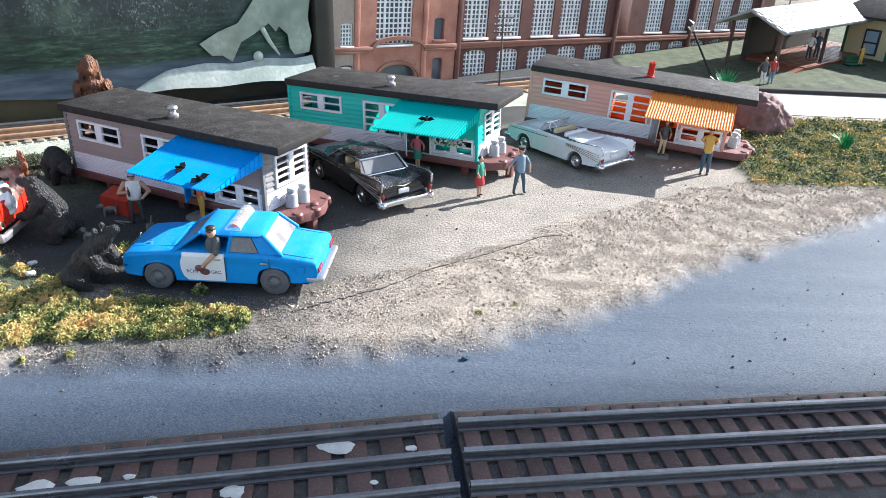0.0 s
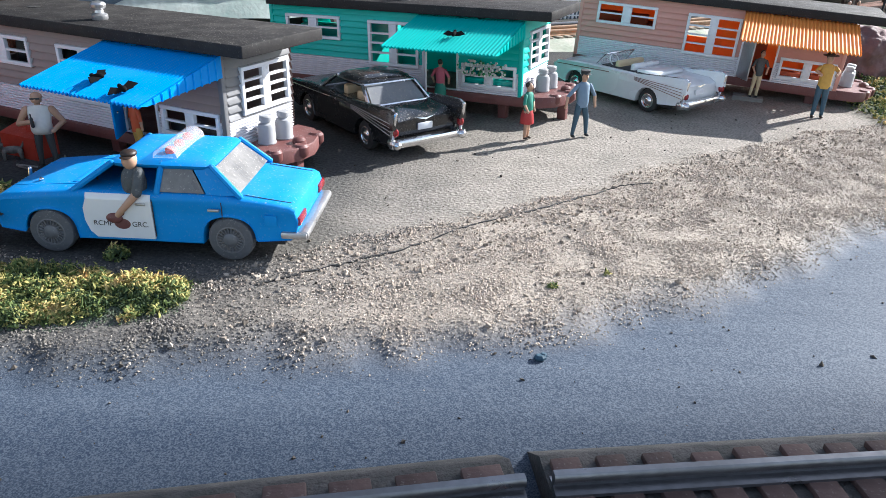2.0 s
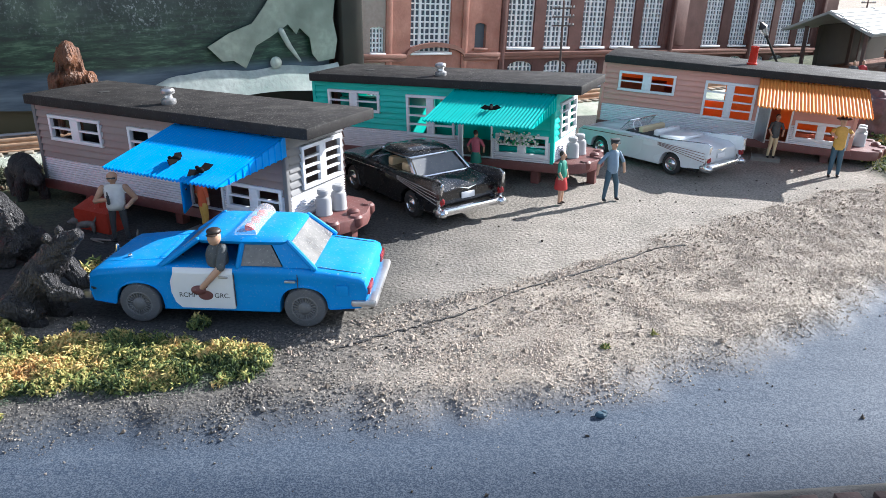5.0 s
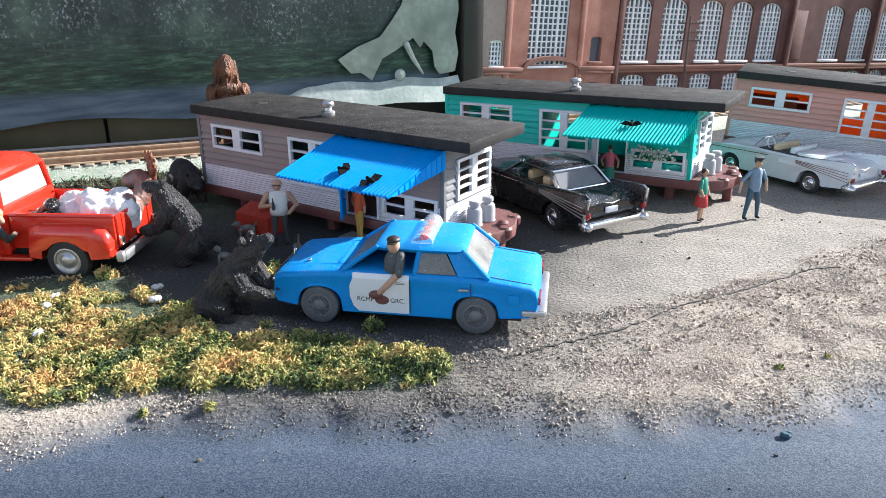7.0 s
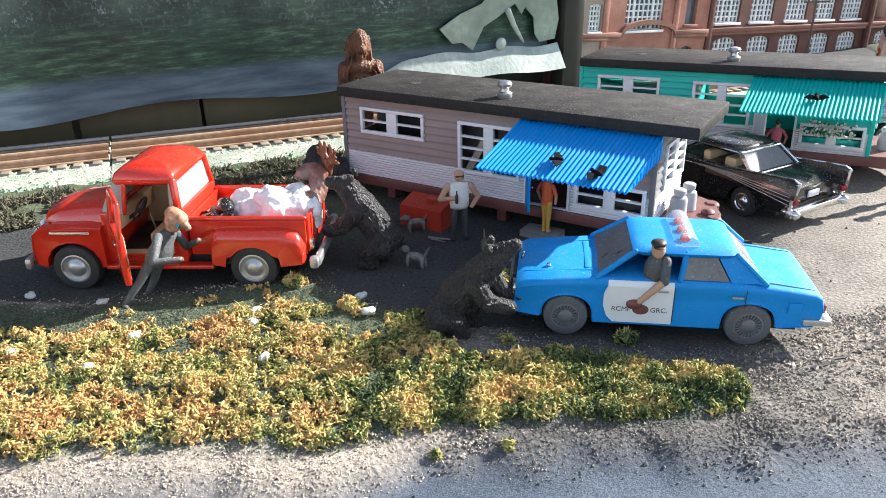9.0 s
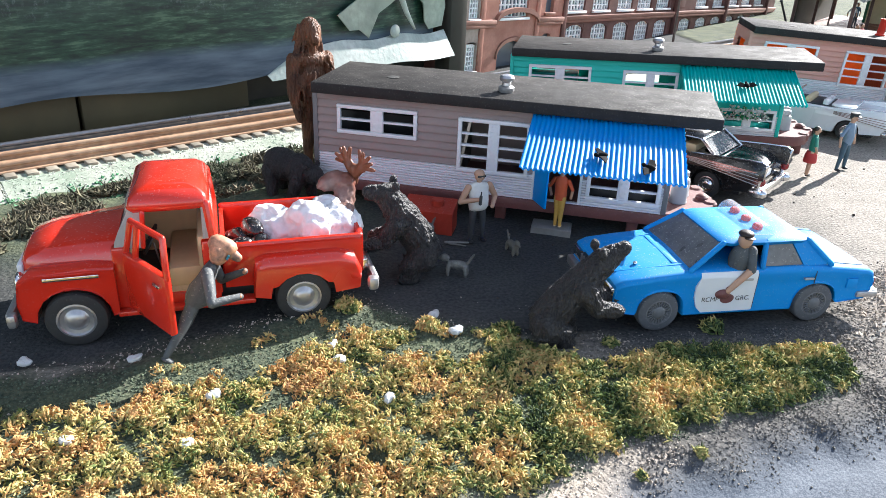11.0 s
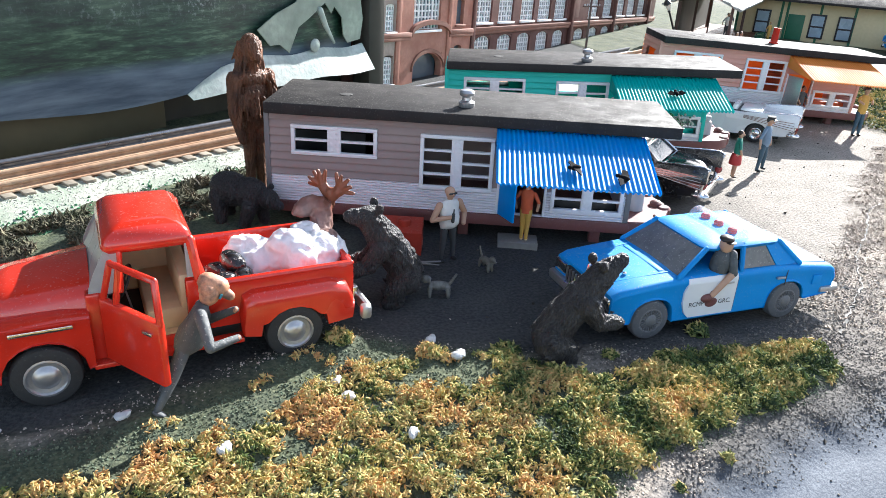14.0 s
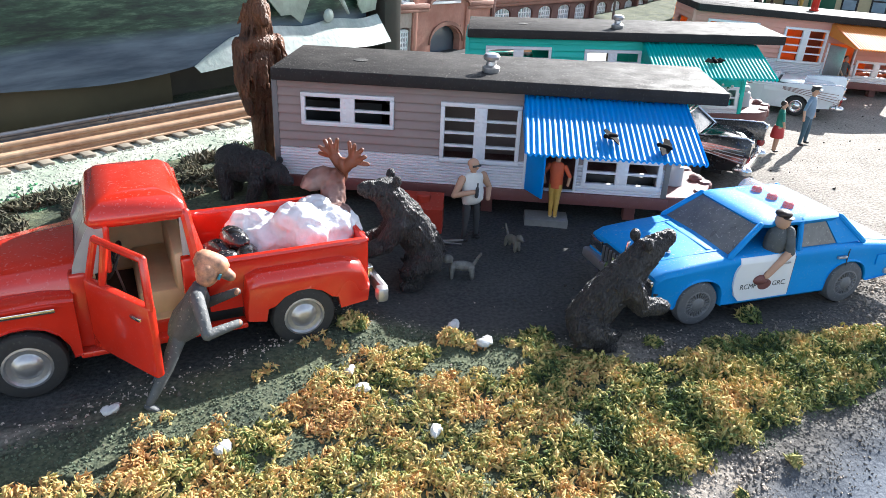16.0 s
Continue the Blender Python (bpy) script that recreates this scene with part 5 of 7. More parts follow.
track("track", BK, 0.405, "rusty model track on pale green ballast", (0, 0.021, 0.042), (rail_rust, rail_rust, rail_steel), tie_tan, ballast_green, 0.0115, 0.0065, 0.064, 0.0080, 0.036, rail_h=0.0060, skirt=0.030)
track("track", BK @ Matrix.Translation((0.407, 0, 0)), 0.9, "rusty model track on pale green ballast", (0, 0.021, 0.042), (rail_rust, rail_rust, rail_steel), tie_tan, ballast_green, 0.0115, 0.0065, 0.064, 0.0080, 0.036, rail_h=0.0060, skirt=0.030)
# white plaster spots on the sleepers, one thing each
rng = random.Random(11)
for x, y, r in ((0.018, 0.2545, 0.0085), (-0.083, 0.2235, 0.0075), (-0.1005, 0.2190, 0.0085), (-0.052, 0.2160, 0.0045), (-0.020, 0.2240, 0.006), (0.038, 0.2335, 0.002), (-0.128, 0.2130, 0.0055), (-0.066, 0.2290, 0.0028), (0.052, 0.2560, 0.0030)):
    s = Shape()
    n = 16
    lo = [(r * (0.75 + 0.35 * rng.random()) * math.cos(2 * math.pi * i / n), 0.7 * r * (0.75 + 0.35 * rng.random()) * math.sin(2 * math.pi * i / n)) for i in range(n)]
    s.loft([[(a, b, 0) for a, b in lo], [(a * 0.9, b * 0.9, 0.0003) for a, b in lo], [(a * 0.4, b * 0.4, 0.0004) for a, b in lo]])
    tagged(part("plaster_spot", s, plaster_white, None, "", Matrix.Translation((x, y, 0.0060))), "spilled white plaster spot on the sleepers", "stain", "plaster spots")

# ---- forest print and boards behind the track ----
PU = 34.7
PANEL = Matrix.Translation((-0.130, 0.890, 0)) @ pose(0, 0, 0, 0, 0, PU)


def print_material():
    m = bpy.data.materials.new("forest_print")
    m.use_nodes = True
    n, l = m.node_tree.nodes, m.node_tree.links
    b = n["Principled BSDF"]
    tc = n.new("ShaderNodeTexCoord")
    sep = n.new("ShaderNodeSeparateXYZ")
    l.new(tc.outputs["Object"], sep.inputs[0])

    def noise_at(sc, detail=6.0, stretch=(1, 1, 1), rough=0.6):
        mp = n.new("ShaderNodeMapping")
        mp.inputs["Scale"].default_value = stretch
        l.new(tc.outputs["Object"], mp.inputs["Vector"])
        t = n.new("ShaderNodeTexNoise")
        t.inputs["Scale"].default_value, t.inputs["Detail"].default_value, t.inputs["Roughness"].default_value = sc, detail, rough
        l.new(mp.outputs[0], t.inputs["Vector"])
        return t.outputs["Fac"]

    def ramp(fac, stops):
        r = n.new("ShaderNodeValToRGB")
        e = r.color_ramp.elements
        e[0].position, e[0].color = stops[0][0], (*stops[0][1], 1)
        e[1].position, e[1].color = stops[-1][0], (*stops[-1][1], 1)
        for p, c in stops[1:-1]:
            e.new(p).color = (*c, 1)
        l.new(fac, r.inputs[0])
        return r.outputs[0]

    def mix(fac, a, c):
        x = n.new("ShaderNodeMix")
        x.data_type = "RGBA"
        l.new(fac, x.inputs[0])
        l.new(a, x.inputs[6])
        l.new(c, x.inputs[7])
        return x.outputs[2]

    def band(lo, hi):
        r = n.new("ShaderNodeMapRange")
        r.inputs["From Min"].default_value, r.inputs["From Max"].default_value = lo, hi
        l.new(sep.outputs["Z"], r.inputs["Value"])
        return r.outputs[0]

    trees = ramp(noise_at(22.0, 5.0, (1, 1, 0.7)), [(0.35, (0.010, 0.018, 0.018)), (0.52, (0.034, 0.052, 0.048)), (0.7, (0.085, 0.125, 0.095))])
    leaves = ramp(noise_at(330.0, 6.0, (1, 1, 0.8), 0.75), [(0.53, (0.0, 0.0, 0.0)), (0.64, (0.42, 0.47, 0.48))])
    x = n.new("ShaderNodeMix")
    x.data_type, x.blend_type = "RGBA", "ADD"
    l.new(ramp(noise_at(15.0, 6.0, (1, 1, 0.5), 0.7), [(0.46, (0.14, 0.14, 0.14)), (0.66, (1.0, 1.0, 1.0))]), x.inputs[0])
    l.new(trees, x.inputs[6])
    l.new(leaves, x.inputs[7])
    forest = x.outputs[2]
    reeds = ramp(noise_at(130.0, 6.0, (0.35, 1, 2.2), 0.7), [(0.38, (0.006, 0.017, 0.015)), (0.53, (0.018, 0.050, 0.032)), (0.66, (0.075, 0.135, 0.085))])
    water = ramp(noise_at(60.0, 5.0, (0.25, 1, 2.0)), [(0.35, (0.03, 0.055, 0.085)), (0.7, (0.11, 0.155, 0.20))])
    col = mix(band(0.052, 0.060), water, reeds)
    col = mix(band(0.080, 0.118), col, forest)
    l.new(col, b.inputs["Base Color"])
    b.inputs["Roughness"].default_value = 0.42
    return m


s = Shape()
cols = 60
rows = []
for i in range(cols + 1):
    x = -0.62 + 0.62 * i / cols
    wob = 0.003 * math.sin(x * 40) + 0.004 * math.sin(x * 17 + 1)
    rows.append([(x, wob, 0.030 + 0.004 * math.sin(x * 30)), (x, wob * 0.7, 0.08), (x, wob * 0.3, 0.16), (x, 0, 0.42), (x, 0.002, 0.42), (x, wob * 0.3 + 0.002, 0.16), (x, wob * 0.7 + 0.002, 0.08), (x, wob + 0.002, 0.030 + 0.004 * math.sin(x * 30))])
s.loft(rows)
tagged(part("printed_sheet", s, print_material(), None, "", PANEL), "dark forest and lake print on a curling sheet", "backdrop sheet")


def torn_material():
    m = material("torn_paper", (0.36, 0.42, 0.35), 0.5, vary=0.7, scale=160, bump=0.8, second=(0.11, 0.15, 0.12), dust=0.25)
    return m


torn = torn_material()
wet = material("pale_shore", (0.48, 0.53, 0.49), 0.45, vary=0.7, scale=220, bump=0.6, second=(0.20, 0.28, 0.25), dust=0.2)
s = Shape()
edge_pts = [(-0.127, 0.074), (-0.105, 0.086), (-0.082, 0.094), (-0.070, 0.108), (-0.058, 0.124), (-0.050, 0.150), (0.004, 0.150), (0.006, 0.118), (0.002, 0.096), (0.006, 0.075), (0.002, 0.056), (-0.016, 0.054), (-0.022, 0.062), (-0.024, 0.078), (-0.034, 0.088), (-0.038, 0.082), (-0.046, 0.092), (-0.056, 0.086), (-0.066, 0.080), (-0.080, 0.073), (-0.092, 0.052), (-0.103, 0.060), (-0.114, 0.060)]
s.loft([[(x, 0.0, z) for x, z in edge_pts], [(x, -0.0012, z) for x, z in edge_pts]])
tagged(part("torn_patch", s, torn, None, "", PANEL @ Matrix.Translation((0, -0.0058, 0))), "pale grey-green torn paper patch on the print", "torn paper")
s = Shape()
rows = []
for i in range(25):
    x = -0.200 + 0.206 * i / 24
    top = min(0.051, 0.030 + (x + 0.200) * 0.55) + 0.0015 * math.sin(x * 90)
    rows.append([(x, -0.007 - 0.010 * (i / 24.0), 0.0285 + 0.001 * math.sin(x * 70)), (x, 0.0, top), (x, 0.0012, top), (x, -0.0058 - 0.010 * (i / 24.0), 0.0285 + 0.001 * math.sin(x * 70))])
s.loft(rows)
tagged(part("paper_curl", s, wet, None, "", PANEL @ Matrix.Translation((0, -0.006, 0))), "pale shore print curling off the lower edge", "torn paper")
s = Shape()
s.limb((-0.054, -0.008, 0.086), (-0.047, -0.008, 0.072), 0.003, 0.0025)
s.limb((-0.047, -0.008, 0.072), (-0.036, -0.008, 0.056), 0.0025, 0.0012)
s.ball((-0.062, -0.009, 0.056), (0.006, 0.002, 0.006))
tagged(part("peeled_shred", s, wet, None, "", PANEL), "white peeled paper shreds hanging on the print", "torn paper")
s = Shape()
s.box((-0.9, 0.030, -0.02), (0.02, 0.040, 0.44))
tagged(part("wall_back", s, dark_board, None, "", PANEL), "black painted board wall", "wall", kind="structure")
board = material("olive_board", (0.075, 0.062, 0.03), 0.6, vary=0.5, scale=80, second=(0.045, 0.04, 0.022))
for i, (x0, x1) in enumerate(((-0.66, -0.445), (-0.440, -0.345), (-0.342, -0.205))):
    s = Shape()
    s.box((x0, 0.018, -0.004), (x1, 0.026, 0.060), edge=0.001)
    tagged(part("skirting_board", s, board, None, "", PANEL), "olive brown board leaning behind the track", "board", "boards behind the track")
s = Shape()
s.box((0.010, -0.012, -0.01), (0.034, 0.010, 0.42), edge=0.002)
tagged(part("post", s, dark_board, None, "", PANEL), "black upright post beside the print", "post")

# ---- brick factory ----
FAC = Matrix.Translation((-0.115, 0.90, 0)) @ pose(0, 0, 0, 0, 2.8, 37.3)
UP = [0.236, 0.296, 0.360, 0.416, 0.473, 0.610, 0.676, 0.742, 0.800, 0.860]
LO = [0.239, 0.299, 0.357, 0.418, 0.476, 0.559, 0.620, 0.679, 0.737, 0.793, 0.850]


def arch_loop(cx, w, z0, z1, rise, n=8):
    pts = [(cx + w / 2, z0), (cx + w / 2, z1 - rise)]
    pts += [(cx + w / 2 * math.cos(math.pi * k / n), z1 - rise + rise * math.sin(math.pi * k / n)) for k in range(1, n)]
    return pts + [(cx - w / 2, z1 - rise), (cx - w / 2, z0)]


def factory():
    t = thing("factory", FAC, "long red brick model factory with white arched windows", "building")
    holes = [(x, 0.042, 0.064, 0.138, 0.012) for x in UP] + [(x, 0.040, 0.003, 0.047, 0.007) for x in LO]
    holes += [(0.1015, 0.054, 0.060, 0.145, 0.014), (0.1715, 0.0165, 0.064, 0.092, 0.003), (0.1715, 0.0165, 0.004, 0.040, 0.003), (0.0325, 0.017, 0.060, 0.087, 0.002), (0.0325, 0.017, 0.004, 0.036, 0.002), (0.1075, 0.058, -0.012, 0.034, 0.016)]
    # wall of upright strips between the openings
    xs = sorted({0.0, 0.046, 0.20, 0.95, *[h[0] - h[1] / 2 for h in holes], *[h[0] + h[1] / 2 for h in holes]})
    red, rose, grey = Shape(), Shape(), Shape()
    for a, b in zip(xs, xs[1:]):
        if b - a < 1e-6:
            continue
        mid = (a + b) / 2
        y = 0.0 if mid > 0.2 else -0.004
        sh = grey if mid < 0.046 else rose if mid < 0.2 else red
        lo = -0.02
        for h in sorted((h for h in holes if abs(mid - h[0]) < h[1] / 2), key=lambda h: h[2]):
            if h[2] - lo > 1e-5:
                sh.box((a, y, lo), (b, y + 0.008, h[2]))
            lo = h[3]
        sh.box((a, y, lo), (b, y + 0.008, 0.24))
    for cx, w, z0, z1, rise in holes:      # brick between the square head and the arch
        y = 0.0 if cx > 0.2 else -0.004
        n = 8
        for k in range(n):
            a0, a1 = math.pi * k / n, math.pi * (k + 1) / n
            q = [(cx + w / 2 * math.cos(a0), z1 - rise + rise * math.sin(a0)), (cx + w / 2 * math.cos(a0), z1 + 1e-4), (cx + w / 2 * math.cos(a1), z1 + 1e-4), (cx + w / 2 * math.cos(a1), z1 - rise + rise * math.sin(a1))]
            (grey if cx < 0.046 else rose if cx < 0.2 else red).loft([[(x, y + 0.0003, z) for x, z in q], [(x, y + 0.0077, z) for x, z in q]])
    part("wall", red, brick_shaded, t, "red brick wall with shade in its colour")
    part("wall", rose, brick_rose, t, "rose brick gate bay")
    part("wall", grey, brick_grey, t, "grey weathered brick bay")
    s = Shape()
    for x0, x1, y in ((0.0, 0.068, -0.004), (0.147, 0.2, -0.004), (0.2, 0.95, 0.0)):
        s.box((x0, y - 0.0045, 0.0535), (x1, y + 0.001, 0.0585), edge=0.0008)
        s.box((x0, y - 0.0030, 0.0500), (x1, y + 0.001, 0.0535), edge=0.0005)
    n = 12
    arcp = [(0.1075 + 0.0395 * math.cos(math.pi * k / n), 0.0535 + 0.012 * math.sin(math.pi * k / n)) for k in range(n + 1)]
    s.loft([[(a, -0.0085, b), (a, -0.0035, b), (a, -0.0035, b + 0.005), (a, -0.0085, b + 0.005)] for a, b in arcp])
    part("ledge", s, trim_tan, t, "moulded string course")
    s = Shape()
    arcp = [(0.1075 + 0.033 * math.cos(math.pi * k / n), 0.018 + 0.019 * math.sin(math.pi * k / n)) for k in range(n + 1)]
    s.loft([[(a, -0.0060, b - 0.002), (a, -0.0035, b - 0.002), (a, -0.0035, b + 0.002), (a, -0.0060, b + 0.002)] for a, b in arcp])
    part("gate_arch", s, trim_tan, t)
    s = Shape()
    s.box((0.076, 0.006, -0.02), (0.139, 0.0075, 0.036))
    part("gate", s, pane_dark, t, "dark closed gate")
    for x in (0.0465, 0.148, 0.2045, 0.5135, 0.705, 0.90):
        s = Shape()
        s.box((x - 0.004, -0.0060, -0.02), (x + 0.004, -0.0005 if x > 0.2 else -0.0035, 0.24), edge=0.0006)
        part("pier", s, brick_shaded if x > 0.2 else brick_rose, t)

    def window(cx, w, z0, z1, rise, nx, nz, y):
        s = Shape()
        loop = arch_loop(0, w, 0, z1 - z0, rise)
        s.loft([[(x, 0.0042, z) for x, z in loop], [(x, 0.0050, z) for x, z in loop]])
        win = part("window", s, pane_dark, t, "", Matrix.Translation((cx, y, z0)))
        s = Shape()
        bar = 0.00075
        for i in range(nx + 1):
            x = -w / 2 + w * i / nx
            top = z1 - z0 - rise + rise * math.sqrt(max(0.0, 1 - (2 * x / w) ** 2))
            b = bar * (2.0 if i in (0, nx) or (nx > 5 and i in (2, nx - 2)) else 1.0)
            s.box((x - b, 0.0026, 0), (x + b, 0.0044, top))
        for k in range(nz + 1):
            z = (z1 - z0 - rise) * k / nz
            s.box((-w / 2, 0.0028, z - bar), (w / 2, 0.0043, z + bar))
        for (a, b), (c, d) in zip(loop[1:], loop[2:-1]):
            s.beam((a, 0.0034, b), (c, 0.0034, d), 0.0020, 0.0018)
        s.box((-w / 2 - 0.001, -0.0030, -0.0030), (w / 2 + 0.001, 0.004, -0.0002), edge=0.0004)
        part("muntin", s, window_white, win, "white glazing bars and sill")
        return win

    def repeat(win, cx, z0, y):
        o = same_part("window", win, t, Matrix.Translation((cx, y, z0)))
        for c in win.children:
            same_part("muntin", c, o, Matrix())

    w0 = window(UP[0], 0.042, 0.064, 0.138, 0.012, 6, 10, 0.0)
    for x in UP[1:]:
        repeat(w0, x, 0.064, 0.0)
    w0 = window(LO[0], 0.040, 0.003, 0.047, 0.007, 6, 6, 0.0)
    for x in LO[1:]:
        repeat(w0, x, 0.003, 0.0)
    window(0.1015, 0.054, 0.060, 0.145, 0.014, 8, 11, -0.004)
    w0 = window(0.0325, 0.017, 0.060, 0.087, 0.002, 4, 5, -0.004)
    repeat(w0, 0.0325, 0.006, -0.004)
    for z0, z1 in ((0.064, 0.092), (0.004, 0.040)):
        s = Shape()
        s.box((0.163, 0.0005, z0), (0.180, 0.002, z1))
        win = part("window", s, pane_dark, t, "narrow dark window")
        s = Shape()
        s.box((0.161, -0.0065, z0 - 0.003), (0.182, 0.0, z0 - 0.0002), edge=0.0004)
        part("sill", s, trim_tan, win)
    s = Shape()
    s.box((-0.002, 0.0085, -0.02), (0.952, 0.19, 0.245))
    part("block", s, brick_shaded, t, "rear of the factory")
    s = Shape()
    s.box((0.50, -0.0006, 0.064), (0.548, 0.003, 0.13), edge=0.0004)
    part("blind_niche", s, brick_shaded, t, "bricked-up red niche")
    s = Shape()
    s.box((0.0, -0.030, -0.02), (0.95, -0.0065, -0.0040), edge=0.001)
    part("plinth", s, path_pale, t, "pale pavement strip")
    return t


factory()


def utility_pole(x, y, z0, z1, arms, lean=0.0):
    t = thing("utility_pole", Matrix.Translation((x, y, z0)) @ pose(0, 0, 0, lean, 0, 10), "brown model telegraph pole with crossarms", "utility pole", "telegraph poles")
    h = z1 - z0
    s = Shape()
    s.limb((0, 0, 0), (0, 0, h), 0.0014, 0.0010, seg=8)
    part("pole", s, tie_brown, t)
    for k in range(arms):
        z = h - 0.006 - 0.008 * k
        s = Shape()
        s.box((-0.011, -0.0022, z - 0.0006), (0.011, -0.0010, z + 0.0006))
        a = part("crossarm", s, tie_brown, t)
        s = Shape()
        for i in (-3, -2, 2, 3):
            s.lathe([(0.0007, z + 0.0006), (0.0008, z + 0.0018), (0.0004, z + 0.0024)], at=Matrix.Translation((i * 0.0032, -0.0016, 0)), seg=6)
        part("insulator", s, dull_silver, a)
    return t


utility_pole(0.1050, 0.845, 0.0, 0.116, 3)
utility_pole(0.565, 1.215, -0.03, 0.105, 3)


def street_lamp():
    t = thing("street_lamp", Matrix.Translation((0.432, 1.105, -0.005)) @ pose(0, 0, 0, 8, -32, 0), "black leaning model street lamp", "street lamp")
    s = Shape()
    s.lathe([(0.004, 0), (0.003, 0.006), (0.0016, 0.012), (0.0014, 0.080), (0.0026, 0.082), (0.001, 0.084)], seg=10)
    part("post", s, black_plastic, t)
    s = Shape()
    s.lathe([(0.0025, 0.084), (0.0050, 0.094), (0.0052, 0.0945)], seg=6)
    part("lantern", s, milky_glass, t)
    s = Shape()
    s.lathe([(0.0062, 0.0945), (0.003, 0.099), (0.0008, 0.1025)], seg=6)
    part("cap", s, black_plastic, t)


street_lamp()


def grass_tuft(x, y, z, n, h, seed):
    rng = random.Random(seed)
    s = Shape()
    for i in range(n):
        a, lean = rng.uniform(0, 6.28), rng.uniform(0.1, 0.75)
        L = h * rng.uniform(0.6, 1.1)
        w = 0.0016
        dx, dy = math.cos(a), math.sin(a)
        px, py = -dy * w, dx * w
        r0 = rng.uniform(0, 0.004)
        pts = [(r0 * dx + dx * L * lean * q * q, r0 * dy + dy * L * lean * q * q, L * q * (1 - 0.25 * lean * q)) for q in (0, 0.35, 0.7, 1.0)]
        vs = []
        for q, p in zip((1.0, 0.9, 0.6, 0.05), pts):
            vs += [(p[0] + px * q, p[1] + py * q, p[2]), (p[0] - px * q, p[1] - py * q, p[2] + 0.0004)]
        s.add(vs, [(0, 1, 3, 2), (2, 3, 5, 4), (4, 5, 7, 6)])
    tagged(part("grass_tuft", s, leaf_green, None, "", Matrix.Translation((x, y, z))), "bright green plastic grass tuft", "plant", "grass tufts")


grass_tuft(0.412, 0.985, 0.0, 60, 0.034, 1)
grass_tuft(0.470, 0.757, 0.0, 45, 0.022, 2)
grass_tuft(0.345, 0.99, 0.0, 20, 0.022, 3)


def boulder():
    s = Shape()
    s.ball((0, 0, 0.010), (0.036, 0.026, 0.030), seg=20, rings=14)
    s.ball((0.016, 0.004, 0.004), (0.028, 0.026, 0.024), seg=20, rings=14)
    ob = part("boulder", s, stone_red, None, "", Matrix.Translation((0.393, 0.822, 0.004)))
    merged(ob, 0.002, 0.014, 0.014)
    tagged(ob, "rough purple-brown rock on the turf", "rock")


boulder()

# ---- station, far right ----


def station():
    t = thing("station", Matrix.Translation((0.725, 1.30, -0.02)) @ pose(0, 0, 0, 0, 0, -52.8), "cream model railway station with a dark roof", "building")
    s = Shape()
    s.box((-0.02, 0, 0), (0.26, 0.12, 0.088), edge=0.001)
    part("wall", s, cream_wall, t, "cream boarded wall")
    for x in (-0.02, 0.055, 0.065, 0.12, 0.175, 0.255):
        s = Shape()
        s.box((x - 0.002, -0.002, 0), (x + 0.002, 0.0, 0.088))
        part("wall_post", s, green_paint, t)
    s = Shape()
    s.loft([[(-0.045, -0.030, 0.088), (0.29, -0.030, 0.088), (0.29, 0.15, 0.088), (-0.045, 0.15, 0.088)], [(-0.045, -0.030, 0.092), (0.29, -0.030, 0.092), (0.29, 0.15, 0.092), (-0.045, 0.15, 0.092)], [(0.02, 0.055, 0.135), (0.22, 0.055, 0.135), (0.22, 0.065, 0.135), (0.02, 0.065, 0.135)]])
    part("roof", s, roof_black, t, "dark overhanging roof")
    for x in (0.012, 0.105, 0.150):
        s = Shape()
        s.box((x, -0.003, 0.028), (x + 0.026, 0.0, 0.070), edge=0.0008)
        f = part("poster", s, black_plastic, t, "framed poster")
        s = Shape()
        s.box((x + 0.003, -0.0036, 0.050), (x + 0.023, -0.0028, 0.067))
        s.box((x + 0.003, -0.0036, 0.031), (x + 0.023, -0.0028, 0.047))
        part("picture", s, pale_poster, f)
    s = Shape()
    s.box((0.068, -0.002, 0.0), (0.096, 0.001, 0.066), edge=0.0008)
    part("door", s, green_paint, t, "dark green door")


